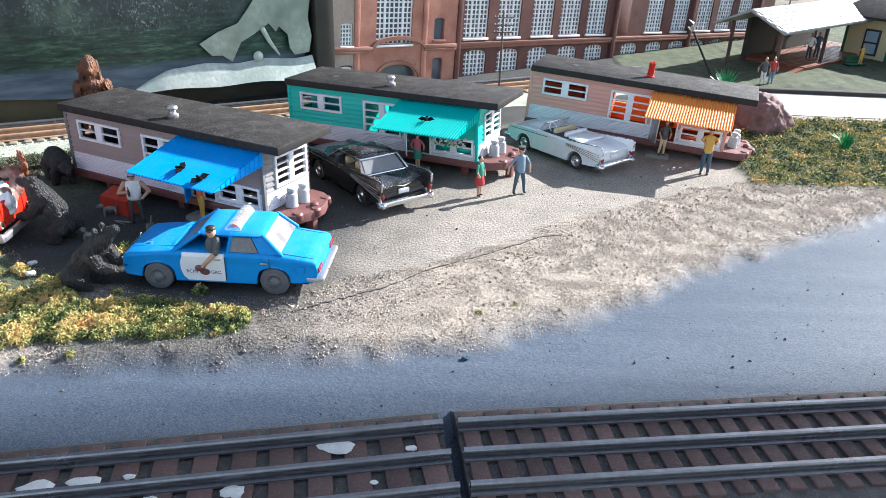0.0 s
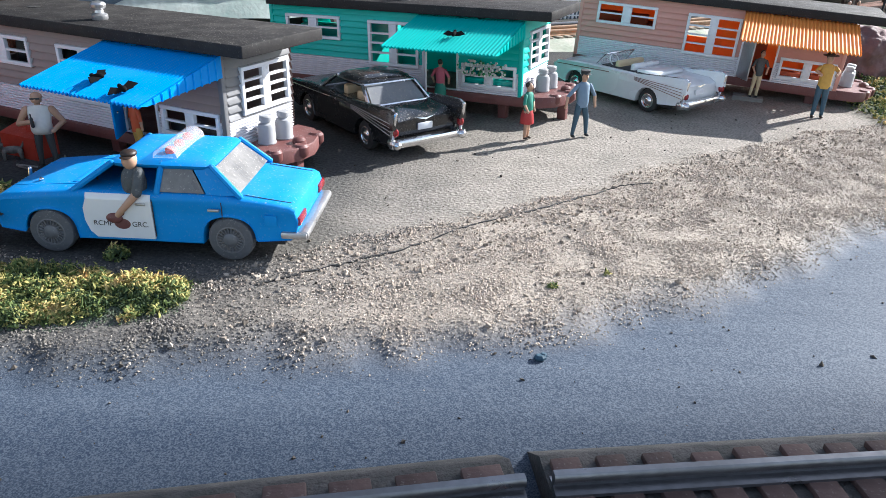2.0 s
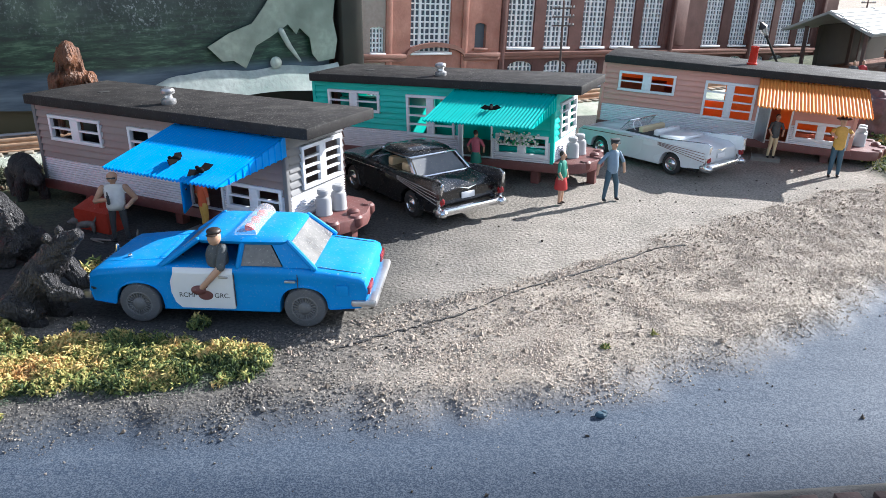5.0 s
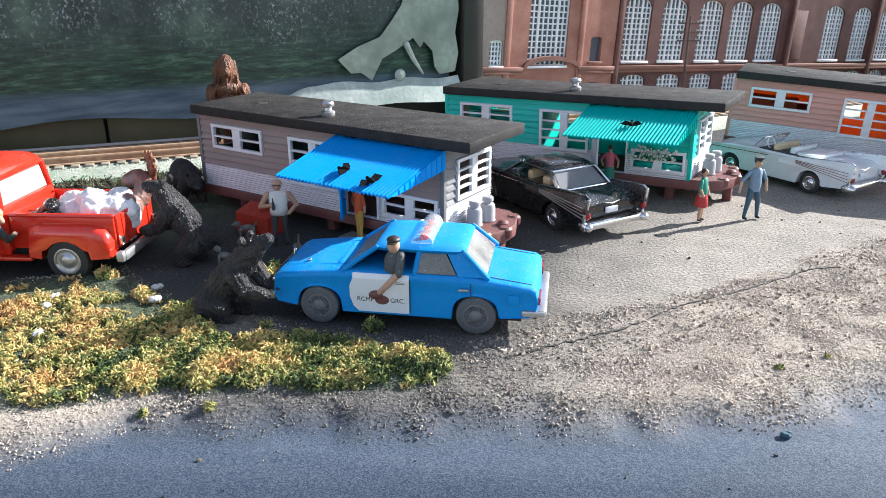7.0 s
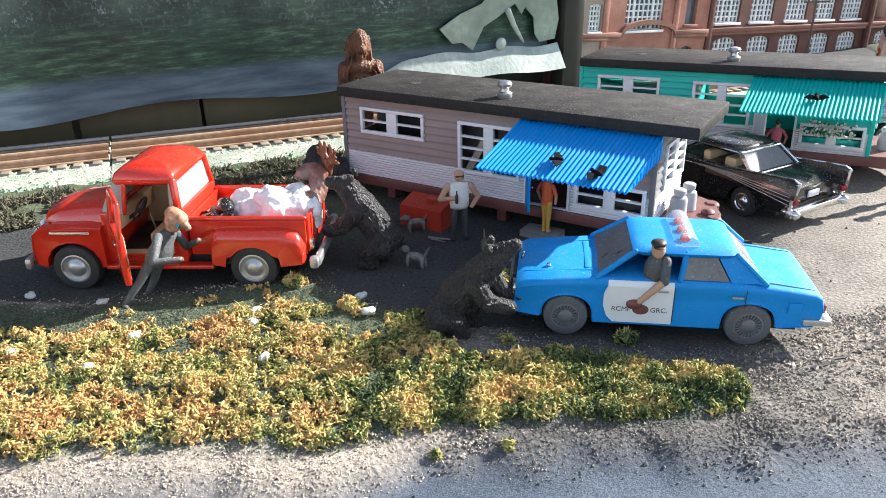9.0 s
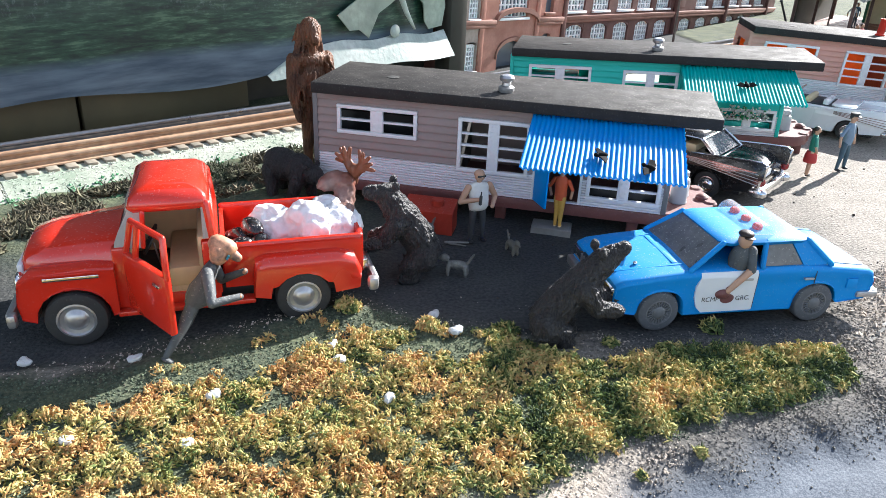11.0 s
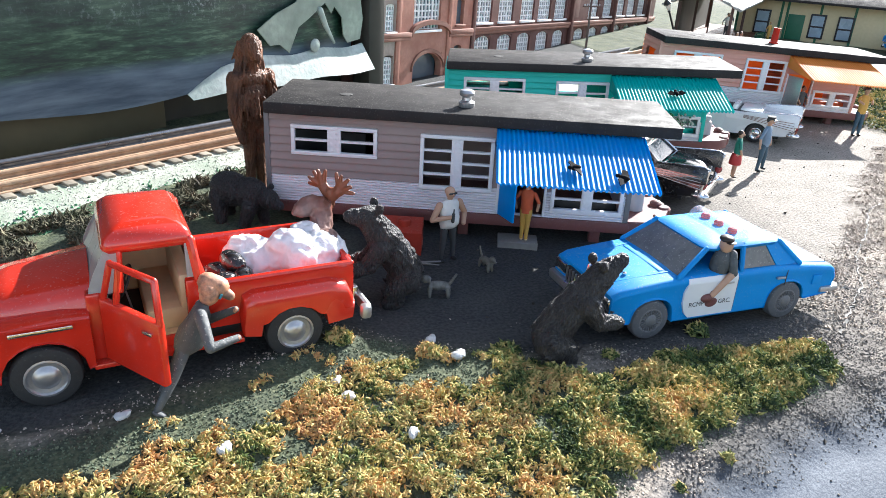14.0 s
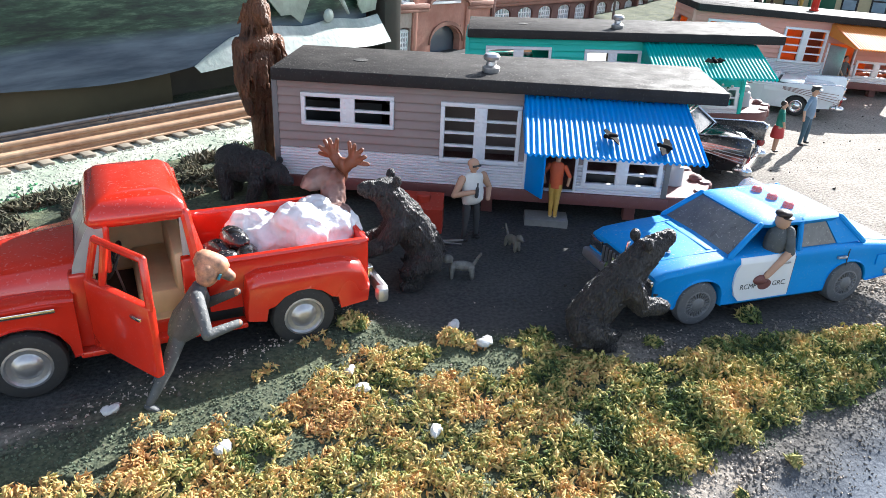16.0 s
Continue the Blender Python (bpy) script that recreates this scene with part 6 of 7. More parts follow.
def platform():
    t = thing("platform_shelter", Matrix.Translation((0.520, 1.140, -0.012)) @ pose(0, 0, 0, 0, 0, 40.8), "open platform shelter with a pale shingled roof", "shelter")
    s = Shape()
    s.plate([(-0.03, -0.035, 0.078), (0.29, -0.035, 0.078), (0.27, 0.025, 0.104), (-0.03, 0.025, 0.104)], 0.003)
    s.plate([(-0.03, 0.025, 0.104), (0.27, 0.025, 0.104), (0.29, 0.085, 0.078), (-0.03, 0.085, 0.078)], 0.003)
    r = part("roof", s, roof_pale, t, "pale shingled roof")
    s = Shape()
    for j in range(7):
        y, z = -0.034 + 0.0085 * j, 0.0790 + 0.00368 * j
        for i in range(30):
            x = -0.028 + 0.0102 * i + (0.005 if j % 2 else 0)
            s.plate([(x, y - 0.0012, z + 0.0004), (x + 0.0094, y - 0.0012, z + 0.0004), (x + 0.0094, y + 0.0078, z + 0.0036), (x, y + 0.0078, z + 0.0036)], 0.0008)
    tagged(part("shingle_course", s, roof_pale, r), kind="stuff")
    for x in (-0.01, 0.13, 0.265):
        for y in (-0.02, 0.06):
            s = Shape()
            s.box((x - 0.002, y - 0.002, 0), (x + 0.002, y + 0.002, 0.082))
            part("post", s, tie_brown, t)
    for i in range(22):
        s = Shape()
        s.box((0.062 + 0.0127 * i, -0.032, 0.0182), (0.073 + 0.0127 * i, 0.071, 0.0192))
        part("plank", s, antler_brown, t)
    s = Shape()
    s.box((0.06, -0.03, 0.010), (0.34, 0.07, 0.018), edge=0.001)
    s.plate([(-0.04, -0.03, 0.004), (0.06, -0.03, 0.018), (0.06, 0.03, 0.018), (-0.04, 0.03, 0.004)], 0.004)
    part("deck", s, antler_brown, t, "brown planked platform")
    s = Shape()
    s.box((0.06, 0.072, 0.0), (0.34, 0.078, 0.08))
    part("back_wall", s, dark_board, t, weld=True)


station()
platform()


def bench():
    t = thing("bench", Matrix.Translation((0.690, 1.215, -0.004)) @ pose(0, 0, 0, 0, 0, 20), "small dark green slatted bench", "bench")
    for i in range(3):
        s = Shape()
        s.box((-0.018, -0.006 + 0.004 * i, 0.0085), (0.018, -0.003 + 0.004 * i, 0.0097))
        part("seat_slat", s, green_paint, t)
        s = Shape()
        s.box((-0.018, 0.0065, 0.011 + 0.0035 * i), (0.018, 0.0075, 0.0135 + 0.0035 * i))
        part("back_slat", s, green_paint, t)
    for x in (-0.015, 0.015):
        s = Shape()
        s.box((x - 0.001, -0.006, 0), (x + 0.001, 0.0065, 0.0085))
        s.box((x - 0.001, 0.0064, 0), (x + 0.001, 0.0080, 0.020))
        part("leg", s, black_plastic, t)


bench()
s = Shape()
s.loft([[(0.42, 0.892, -0.008), (1.6, 0.90, -0.012), (1.6, 1.02, -0.012), (0.44, 1.006, -0.008)], [(0.42, 0.892, 0.0010), (1.6, 0.90, -0.002), (1.6, 1.02, -0.002), (0.44, 1.006, 0.0010)]])
tagged(part("path", s, path_pale), "pale concrete path beyond the turf", "path", kind="structure")
s = Shape()
s.box((0.40, 1.006, -0.006), (1.6, 1.016, 0.0060), edge=0.001)
tagged(part("kerb", s, dark_board), "black edging along the pale path", "kerb", kind="structure")
for x, y, a, pm, lb in ((0.835, 1.03, 250, blue_paint, "small blue model car on the far road"), (1.05, 1.22, 250, red_paint, "small red model car on the far road")):
    saloon(Matrix.Translation((x, y, 0.0015 if y < 1.1 else -0.006)) @ pose(0, 0, 0, 0, 0, a), pm, lb)

# ---- figures ----


def figure(name, m, h, mats, label, arms=((0.20, 0.02, 0.30), (-0.20, 0.02, 0.30)), elbows=None, hat=0, legs=0.055, skirt=False, belly=1.0, category="figurine", sleeve=1, wide=1.0, shades=0, fore=0, head=1.0, extra=()):
    """A standing painted figure as one mesh, h tall, facing -y. mats: skin, top, trousers, hair or hat, shoes. arms: ends of the two arms in heights."""
    s = Shape()
    P = lambda *p: (p[0] * h * wide, p[1] * h, p[2] * h)
    for sd in (-1, 1):
        hip, knee, foot = (sd * 0.045, 0, 0.49), (sd * (legs * 0.8 + 0.012), -0.012, 0.27), (sd * legs * 1.2, 0.0, 0.045)
        bare = 0 if skirt else 2
        s.limb(P(*hip), P(*knee), 0.055 * h, 0.041 * h, bare)
        s.limb(P(*knee), P(*foot), 0.040 * h, 0.027 * h, bare)
        s.ball(P(foot[0], -0.025, 0.022), P(0.028, 0.055, 0.022), 4)
    if skirt:
        s.lathe([(0.085 * h, 0.52 * h), (0.11 * h, 0.44 * h), (0.125 * h, 0.30 * h), (0.12 * h, 0.285 * h)], 2, seg=14)
    s.loft([[P(a * math.cos(w), b * math.sin(w) + o, z) for w in [2 * math.pi * i / 14 for i in range(14)]] for z, a, b, o in ((0.46, 0.085, 0.07, 0), (0.52, 0.095, 0.075 * belly, -0.01 * belly), (0.60, 0.092, 0.08 * belly, -0.012 * belly), (0.70, 0.100, 0.068, 0), (0.78, 0.108, 0.058, 0), (0.815, 0.08, 0.046, 0), (0.835, 0.04, 0.04, 0))], 1)
    s.limb(P(0, 0, 0.81), P(0, -0.005, 0.87), 0.036 * h, 0.034 * h, 0)
    s.ball(P(0, -0.012, 0.915), P(0.048 * head, 0.056 * head, 0.070 * head), 0)
    s.ball(P(0, 0.010, 0.94), P(0.051 * head, 0.055 * head, 0.055 * head), 3)
    for a, b, ra, rb, mi in extra:
        s.limb(P(*a), P(*b), ra * h, rb * h, mi)
    s.ball(P(0, -0.074, 0.905), P(0.012, 0.014, 0.016), 0, seg=8, rings=6)
    if shades:
        s.box(P(-0.040 * head, -0.016 - 0.056 * head, 0.915), P(0.040 * head, -0.055 * head, 0.915 + 0.02 * head * head), shades)
    if hat:
        s.lathe([(0.062 * h, 0.955 * h), ((0.115 if hat == 2 else 0.072) * h, 0.958 * h), ((0.115 if hat == 2 else 0.072) * h, 0.966 * h), (0.062 * h, 0.968 * h), ((0.055 if hat == 2 else 0.080) * h, 1.01 * h), (0.03 * h, 1.02 * h)], 3, at=Matrix.Translation((0, -0.012 * h, 0)), seg=14)
        if hat == 1:
            s.ball(P(0, -0.085, 0.957), P(0.05, 0.04, 0.008), 4)
    for i, end in enumerate(arms):
        sd = 1 if i == 0 else -1
        sh = Vector((sd * 0.108, 0, 0.775))
        e = Vector(end) + Vector((0, 0, 0.18))
        el = Vector(elbows[i]) if elbows else (sh + e) / 2 + Vector((sd * 0.05, 0.02, 0))
        s.limb(P(*sh), P(*el), 0.033 * h * wide, 0.026 * h * wide, sleeve)
        s.limb(P(*el), P(*e), 0.025 * h * wide, 0.019 * h * wide, fore)
        s.ball(P(*e), P(0.022, 0.022, 0.026), 0)
    return tagged(part(name, s, mats, None, "", m, smooth=60), label, category, "painted figurines")


def stand(x, y, z, face):
    return Matrix.Translation((x, y, z)) @ pose(0, 0, 0, 0, 0, face)


DOORSTEP = Matrix.Translation((0.1440, -0.0072, 0.0038))
figure("figurine", stand(-0.1768, 0.4978, 0.0, 15), 0.041, [skin, cloth_white, cloth_dark, skin, black_plastic], "painted figurine in a white vest and dark trousers", arms=((0.11, -0.11, 0.34), (-0.05, -0.14, 0.47)), elbows=((0.185, 0.02, 0.61), (-0.185, -0.01, 0.60)), belly=1.5, sleeve=0, wide=1.4, shades=2, extra=[((-0.04, -0.16, 0.60), (-0.04, -0.17, 0.70), 0.022, 0.020, 2), ((-0.04, -0.17, 0.70), (-0.04, -0.175, 0.76), 0.010, 0.009, 2)])
figure("figurine", TR_A @ DOORSTEP @ pose(0, 0, 0, 0, 0, 165), 0.036, [skin, cloth_orange, cloth_yellow, hair_dark, tan_plastic], "painted figurine in an orange top and tan trousers on the step", arms=((0.16, -0.05, 0.32), (-0.17, 0.0, 0.34)), legs=0.03)
figure("figurine", TR_B @ DOORSTEP @ pose(0, 0, 0, 0, 0, 185), 0.034, [skin, cloth_pink, cloth_green, hair_dark, skin], "painted figurine in a pink top and green skirt on the step", arms=((0.16, -0.06, 0.34), (-0.16, -0.05, 0.34)), skirt=True, legs=0.03)
figure("figurine", TR_C @ DOORSTEP @ pose(0, 0, 0, 0, 0, 20), 0.036, [skin, cloth_grey, tan_plastic, hair_dark, black_plastic], "painted figurine in grey and tan sitting at the door", arms=((0.12, -0.12, 0.36), (-0.12, -0.12, 0.36)))
figure("figurine", stand(0.1175, 0.592, 0.0005, 25), 0.042, [skin, cloth_blue, cloth_denim, cloth_dark, black_plastic], "painted officer figurine in a pale blue shirt and cap", arms=((0.22, -0.02, 0.28), (-0.30, -0.04, 0.30)), hat=1, legs=0.10)
figure("figurine", stand(0.0830, 0.582, 0.0005, 60), 0.036, [skin, cloth_green, cloth_red, hair_dark, hair_dark], "painted figurine in a green jacket and red skirt", arms=((0.10, -0.08, 0.32), (-0.12, -0.07, 0.33)), skirt=True, legs=0.04)
figure("figurine", stand(0.2970, 0.664, 0.0, -10), 0.046, [skin, cloth_yellow, cloth_denim, hair_dark, hair_dark], "painted figurine in a yellow shirt and broad hat", arms=((0.12, -0.10, 0.50), (-0.10, -0.12, 0.50)), hat=2)
figure("figurine", Matrix.Translation((-0.3215, 0.4062, 0.0)) @ pose(0, 0, 0, -12, 29, 0) @ pose(0, 0, 0, 0, 0, 80), 0.0490, [worn_cap, cloth_grey, cloth_grey, worn_cap, cloth_grey, teal_cloth], "worn grey figurine with a spotted orange face leaning on the truck", arms=((0.10, -0.24, 0.66), (-0.12, -0.30, 0.54)), elbows=((0.20, -0.10, 0.66), (-0.22, -0.14, 0.62)), legs=0.10, wide=1.45, belly=1.4, shades=5, fore=1, head=1.35, extra=[((0, -0.05, 0.985), (0, 0.04, 0.985), 0.075, 0.075, 3), ((0, -0.10, 0.96), (0, -0.15, 0.95), 0.045, 0.035, 3)])
s = Shape()
s.ball((0.0, 0.001, 0.0125), (0.0050, 0.0042, 0.0075), 0)
s.ball((0.0, 0, 0.0222), (0.0029, 0.0033, 0.0038), 1)
s.ball((0.0, 0.0004, 0.0248), (0.0032, 0.0034, 0.0016), 2)
s.ball((0.0, -0.0026, 0.0240), (0.0024, 0.0020, 0.0005), 2)
s.limb((0.0035, -0.001, 0.0175), (0.0030, -0.0045, 0.0100), 0.0022, 0.0019, 0)
s.limb((0.0030, -0.0045, 0.0100), (-0.0060, -0.0046, 0.0005), 0.0017, 0.0012, 1)
s.ball((-0.0080, -0.0040, -0.0012), (0.0034, 0.0014, 0.0022), 3)
tagged(part("figurine", s, [cloth_grey, skin, hair_dark, maroon], None, "", Matrix.Translation((-0.0845, 0.4010, 0.0185))), "painted driver figurine in grey leaning from the car window", "figurine", "painted figurines")
for x, y, z, f, a, b in ((0.486, 1.055, 0.0, 0, cloth_grey, cloth_white), (0.500, 1.062, 0.0, 10, cloth_red, cloth_blue), (0.622, 1.236, 0.0075, 0, cloth_white, cloth_dark), (0.640, 1.250, 0.0075, 0, cloth_denim, cloth_dark)):
    figure("figurine", stand(x, y, z, f), 0.040, [skin, a, b, hair_dark, black_plastic], "small painted figurine waiting near the station")
figure("figurine", stand(0.695, 1.211, 0.004, 10), 0.032, [skin, cloth_yellow, cloth_yellow, cloth_yellow, black_plastic], "yellow-clothed figurine on the green bench")

# tall carved figure behind the trailer
s = Shape()
for sd in (-1, 1):
    s.limb((sd * 0.0040, 0, 0.044), (sd * 0.0042, 0, 0.022), 0.0052, 0.0040)
    s.limb((sd * 0.0042, 0, 0.022), (sd * 0.0046, 0, 0.003), 0.0040, 0.0034)
    s.ball((sd * 0.0048, -0.003, 0.0022), (0.0036, 0.0065, 0.0022))
    s.limb((sd * 0.0140, 0, 0.078), (sd * 0.0165, -0.002, 0.058), 0.0050, 0.0040)
    s.limb((sd * 0.0165, -0.002, 0.058), (sd * 0.0130, -0.006, 0.040), 0.0040, 0.0030)
s.ball((0, 0, 0.062), (0.0125, 0.0085, 0.0200))
s.ball((0, 0, 0.078), (0.0150, 0.0080, 0.0070))
s.limb((0, 0, 0.082), (0, -0.001, 0.088), 0.0060, 0.0055)
s.ball((0, -0.0015, 0.0945), (0.0080, 0.0085, 0.0110))
s.ball((0, -0.0090, 0.0920), (0.0035, 0.0035, 0.0035))
rng = random.Random(40)
for i in range(64):
    a = rng.uniform(0, 2 * math.pi)
    z = rng.uniform(0.064, 0.100)
    r = 0.0145 if z < 0.080 else 0.0080
    p = Vector((r * math.cos(a), 0.66 * r * math.sin(a), z))
    q = p + Vector((rng.uniform(-0.003, 0.003) + 0.003 * math.cos(a), rng.uniform(-0.002, 0.002) + 0.002 * math.sin(a), -rng.uniform(0.008, 0.018)))
    s.limb(p, q, 0.0013, 0.0007, seg=6)
ob = part("carved_figure", s, fur_brown, None, "", stand(-0.2590, 0.6210, 0.0, 25) @ Matrix.Diagonal((0.84, 0.9, 0.94, 1)))
merged(ob, 0.00065, 0.0010, 0.0015)
tagged(ob, "tall brown shaggy carved figure behind the trailer", "figurine")

def bear(name, m, parts, label, mat=fur_black, voxel=0.00040, rough=0.0007, locks=0):
    """An animal figure: balls (centre, radii, tilt) and limbs (a, b, ra, rb) melted into one skin, with raised locks of fur."""
    s = Shape()
    rng = random.Random(len(label))
    for p in parts:
        if len(p) == 3:
            s.ball(p[0], (p[1][0], p[1][1] * 0.86, p[1][2] * 0.94), rot=pose(0, 0, 0, *p[2]))
            continue
        s.limb(*p)
        a, b = Vector(p[0]), Vector(p[1])
        axis = (a - b).normalized()
        side = axis.cross(Vector((0.3, 0.9, 0.2))).normalized()
        other = axis.cross(side)
        for i in range(int(locks * p[2] * ((b - a).length + p[2]) / 1e-4)):
            w, q = rng.uniform(0, 2 * math.pi), rng.uniform(-0.2, 1.1)
            out = side * math.cos(w) + other * math.sin(w)
            r = p[2] + (p[3] - p[2]) * min(1.0, max(0.0, q))
            start = a + (b - a) * q + out * r * 0.97
            s.limb(start, start + axis * rng.uniform(0.0020, 0.0042) + out * 0.0005, 0.00065, 0.0003, seg=5)
    ob = merged(part(name, s, mat, None, "", m), voxel, rough, 0.0012)
    return tagged(ob, label, "animal figurine", "animal figurines")


def upright_bear(spine, ears, fore, hind, wide):
    """A bear up on its hind legs, facing +x: spine rows (x, z, radius) from rump to nose; ears, fore legs and hind legs as (x, z) rows, mirrored in y."""
    rows = []
    for (x0, z0, r0), (x1, z1, r1) in zip(spine, spine[1:]):
        rows.append(((x0, 0, z0), (x1, 0, z1), r0, r1))
    for sd in (-1, 1):
        rows.append(((ears[0], sd * 0.0046, ears[1]), (0.0019, 0.0022, 0.0026), (0, 0, 0)))
        for pts, radii, off in ((fore, (0.0046, 0.0036, 0.0030, 0.0027), wide), (hind, (0.0064, 0.0046, 0.0034, 0.0030), wide * 0.95)):
            shift = 0.0022 * sd
            for (a, c), (b, d), ra, rb in zip(pts, pts[1:], radii, radii[1:]):
                rows.append(((a + shift, sd * off, c), (b + shift, sd * off, d), ra, rb))
    return rows


bear("bear", Matrix.Translation((-0.2152, 0.4608, 0.0)) @ pose(0, 0, 0, 0, 0, 180),
     upright_bear([(-0.0045, 0.0140, 0.0076), (0.0010, 0.0235, 0.0080), (0.0075, 0.0330, 0.0076), (0.0115, 0.0390, 0.0062), (0.0145, 0.0430, 0.0056), (0.0195, 0.0442, 0.0038), (0.0228, 0.0446, 0.0030)], (0.0108, 0.0484),
                  [(0.0080, 0.0300), (0.0140, 0.0220), (0.0200, 0.0205), (0.0225, 0.0205)], [(-0.0050, 0.0130), (0.0020, 0.0085), (-0.0005, 0.0030), (0.0045, 0.0020)], 0.0060),
     "black bear figurine reared against the truck tailgate", locks=45)
bear("bear", Matrix.Translation((-0.1655, 0.3965, 0.0)) @ pose(0, 0, 0, 0, 0, -2),
     upright_bear([(-0.0055, 0.0115, 0.0074), (0.0010, 0.0200, 0.0075), (0.0090, 0.0285, 0.0070), (0.0135, 0.0340, 0.0058), (0.0170, 0.0375, 0.0052), (0.0210, 0.0405, 0.0037), (0.0238, 0.0424, 0.0030)], (0.0130, 0.0420),
                  [(0.0100, 0.0260), (0.0155, 0.0180), (0.0225, 0.0172), (0.0250, 0.0168)], [(-0.0055, 0.0105), (0.0025, 0.0075), (0.0000, 0.0030), (0.0055, 0.0020)], 0.0060),
     "black bear figurine reared against the police car", locks=45)
bear("bear", Matrix.Translation((-0.2735, 0.5700, 0.002)) @ pose(0, 0, 0, 0, 0, -46) @ Matrix.Diagonal((1.05, 1.1, 1.1, 1)), [((-0.006, 0, 0.017), (0.0135, 0.0095, 0.0095), (0, 4, 0)), ((0.007, 0, 0.0165), (0.0100, 0.0085, 0.0095), (0, 0, 0)), ((0.0180, 0, 0.0160), (0.0066, 0.0056, 0.0056), (0, 15, 0)), ((0.0240, 0, 0.0140), (0.0038, 0.0028, 0.0027), (0, 15, 0)),
    ((0.0165, 0.0045, 0.0210), (0.0017, 0.0017, 0.0017), (0, 0, 0)), ((0.0165, -0.0045, 0.0210), (0.0017, 0.0017, 0.0017), (0, 0, 0)),
    ((-0.013, 0.005, 0.014), (-0.014, 0.006, 0.001), 0.0050, 0.0032), ((-0.011, -0.005, 0.014), (-0.009, -0.006, 0.001), 0.0050, 0.0032), ((0.008, 0.005, 0.012), (0.010, 0.006, 0.001), 0.0042, 0.0030), ((0.010, -0.005, 0.012), (0.006, -0.006, 0.001), 0.0042, 0.0030)], "black bear figurine walking beside the trailer")


def small_dog(m, mat, label, s0=1.0):
    k = s0
    bear("dog", m, [((0, 0, 0.0055 * k), (0.0052 * k, 0.0022 * k, 0.0024 * k), (0, 0, 0)), ((0.0060 * k, 0, 0.0085 * k), (0.0024 * k, 0.0019 * k, 0.0020 * k), (0, 0, 0)), ((0.0085 * k, 0, 0.0080 * k), (0.0014 * k, 0.0010 * k, 0.0010 * k), (0, 0, 0)),
        ((0.004 * k, 0.001 * k, 0.005 * k), (0.0042 * k, 0.0014 * k, 0.0006), 0.0012 * k, 0.0009 * k), ((0.004 * k, -0.001 * k, 0.005 * k), (0.0046 * k, -0.0014 * k, 0.0006), 0.0012 * k, 0.0009 * k), ((-0.004 * k, 0.001 * k, 0.005 * k), (-0.0042 * k, 0.0014 * k, 0.0006), 0.0013 * k, 0.0009 * k), ((-0.004 * k, -0.001 * k, 0.005 * k), (-0.0046 * k, -0.0014 * k, 0.0006), 0.0013 * k, 0.0009 * k), ((-0.005 * k, 0, 0.007 * k), (-0.0075 * k, 0, 0.0115 * k), 0.0008 * k, 0.0006 * k)], label, mat, 0.0004, 0.0004)


patch_fur = material("patch_fur", (0.20, 0.195, 0.18), 0.7, vary=0.5, scale=1600, second=(0.035, 0.035, 0.035))
grey_fur = material("grey_fur", (0.15, 0.14, 0.115), 0.7, vary=0.4, scale=500)
small_dog(stand(-0.1950, 0.4600, 0.0, 160), patch_fur, "small black and white dog figurine on the lot", 1.05)
small_dog(stand(-0.1610, 0.4820, 0.0, -80), grey_fur, "small grey dog figurine with its head down", 0.9)
small_dog(stand(-0.2030, 0.5080, 0.0, 200), patch_fur, "small black and white dog figurine beside the red box", 1.0)
s = Shape()
s.limb((-0.006, 0, 0.001), (0.006, 0.0015, 0.001), 0.0007, 0.0005, seg=6)
s.limb((-0.004, -0.001, 0.001), (0.005, -0.003, 0.001), 0.0006, 0.0003, seg=6)
tagged(part("stick", s, wood_grey, None, "", stand(-0.188, 0.494, 0.0004, -15)), "pale broken stick on the dark lot", "stick")
t = thing("red_box", stand(-0.1985, 0.5180, 0.0, -23), "red box with a round cap beside the trailer", "box")
s = Shape()
s.loft([[(-0.014, -0.007, 0), (0.014, -0.007, 0), (0.014, 0.007, 0), (-0.014, 0.007, 0)], [(-0.014, -0.007, 0.0125), (0.014, -0.007, 0.0125), (0.014, 0.007, 0.0165), (-0.014, 0.007, 0.0165)]])
part("body", s, red_box_mat, t)
s = Shape()
s.lathe([(0.0036, 0.0140), (0.0036, 0.0172), (0.0030, 0.0178)], at=Matrix.Translation((0.004, 0.001, 0)), seg=14)
part("cap", s, red_box_mat, t)


bat_black = material("bat_black", (0.007, 0.007, 0.008), 0.85, vary=0.3, scale=600, spec=0.08)


def bat(m, seed):
    rng = random.Random(seed)
    s = Shape()
    s.ball((0, 0, 0.0016), (0.0034, 0.0018, 0.0016))
    s.ball((0.0036, 0, 0.0022), (0.0014, 0.0012, 0.0012))
    for sd in (-1, 1):
        a = rng.uniform(-0.3, 0.5)
        w = [(0.002, sd * 0.001, 0.002), (0.0025, sd * 0.005, 0.0032 + a * 0.001), (0.000, sd * 0.0085, 0.0016), (-0.001, sd * 0.006, 0.0014), (-0.0022, sd * 0.0045, 0.0012), (-0.0024, sd * 0.001, 0.0014)]
        s.plate(w if sd > 0 else w[::-1], 0.0005)
    tagged(part("bat", s, bat_black, None, "", m), "small black plastic bat on the awning", "bat figurine", "bats")


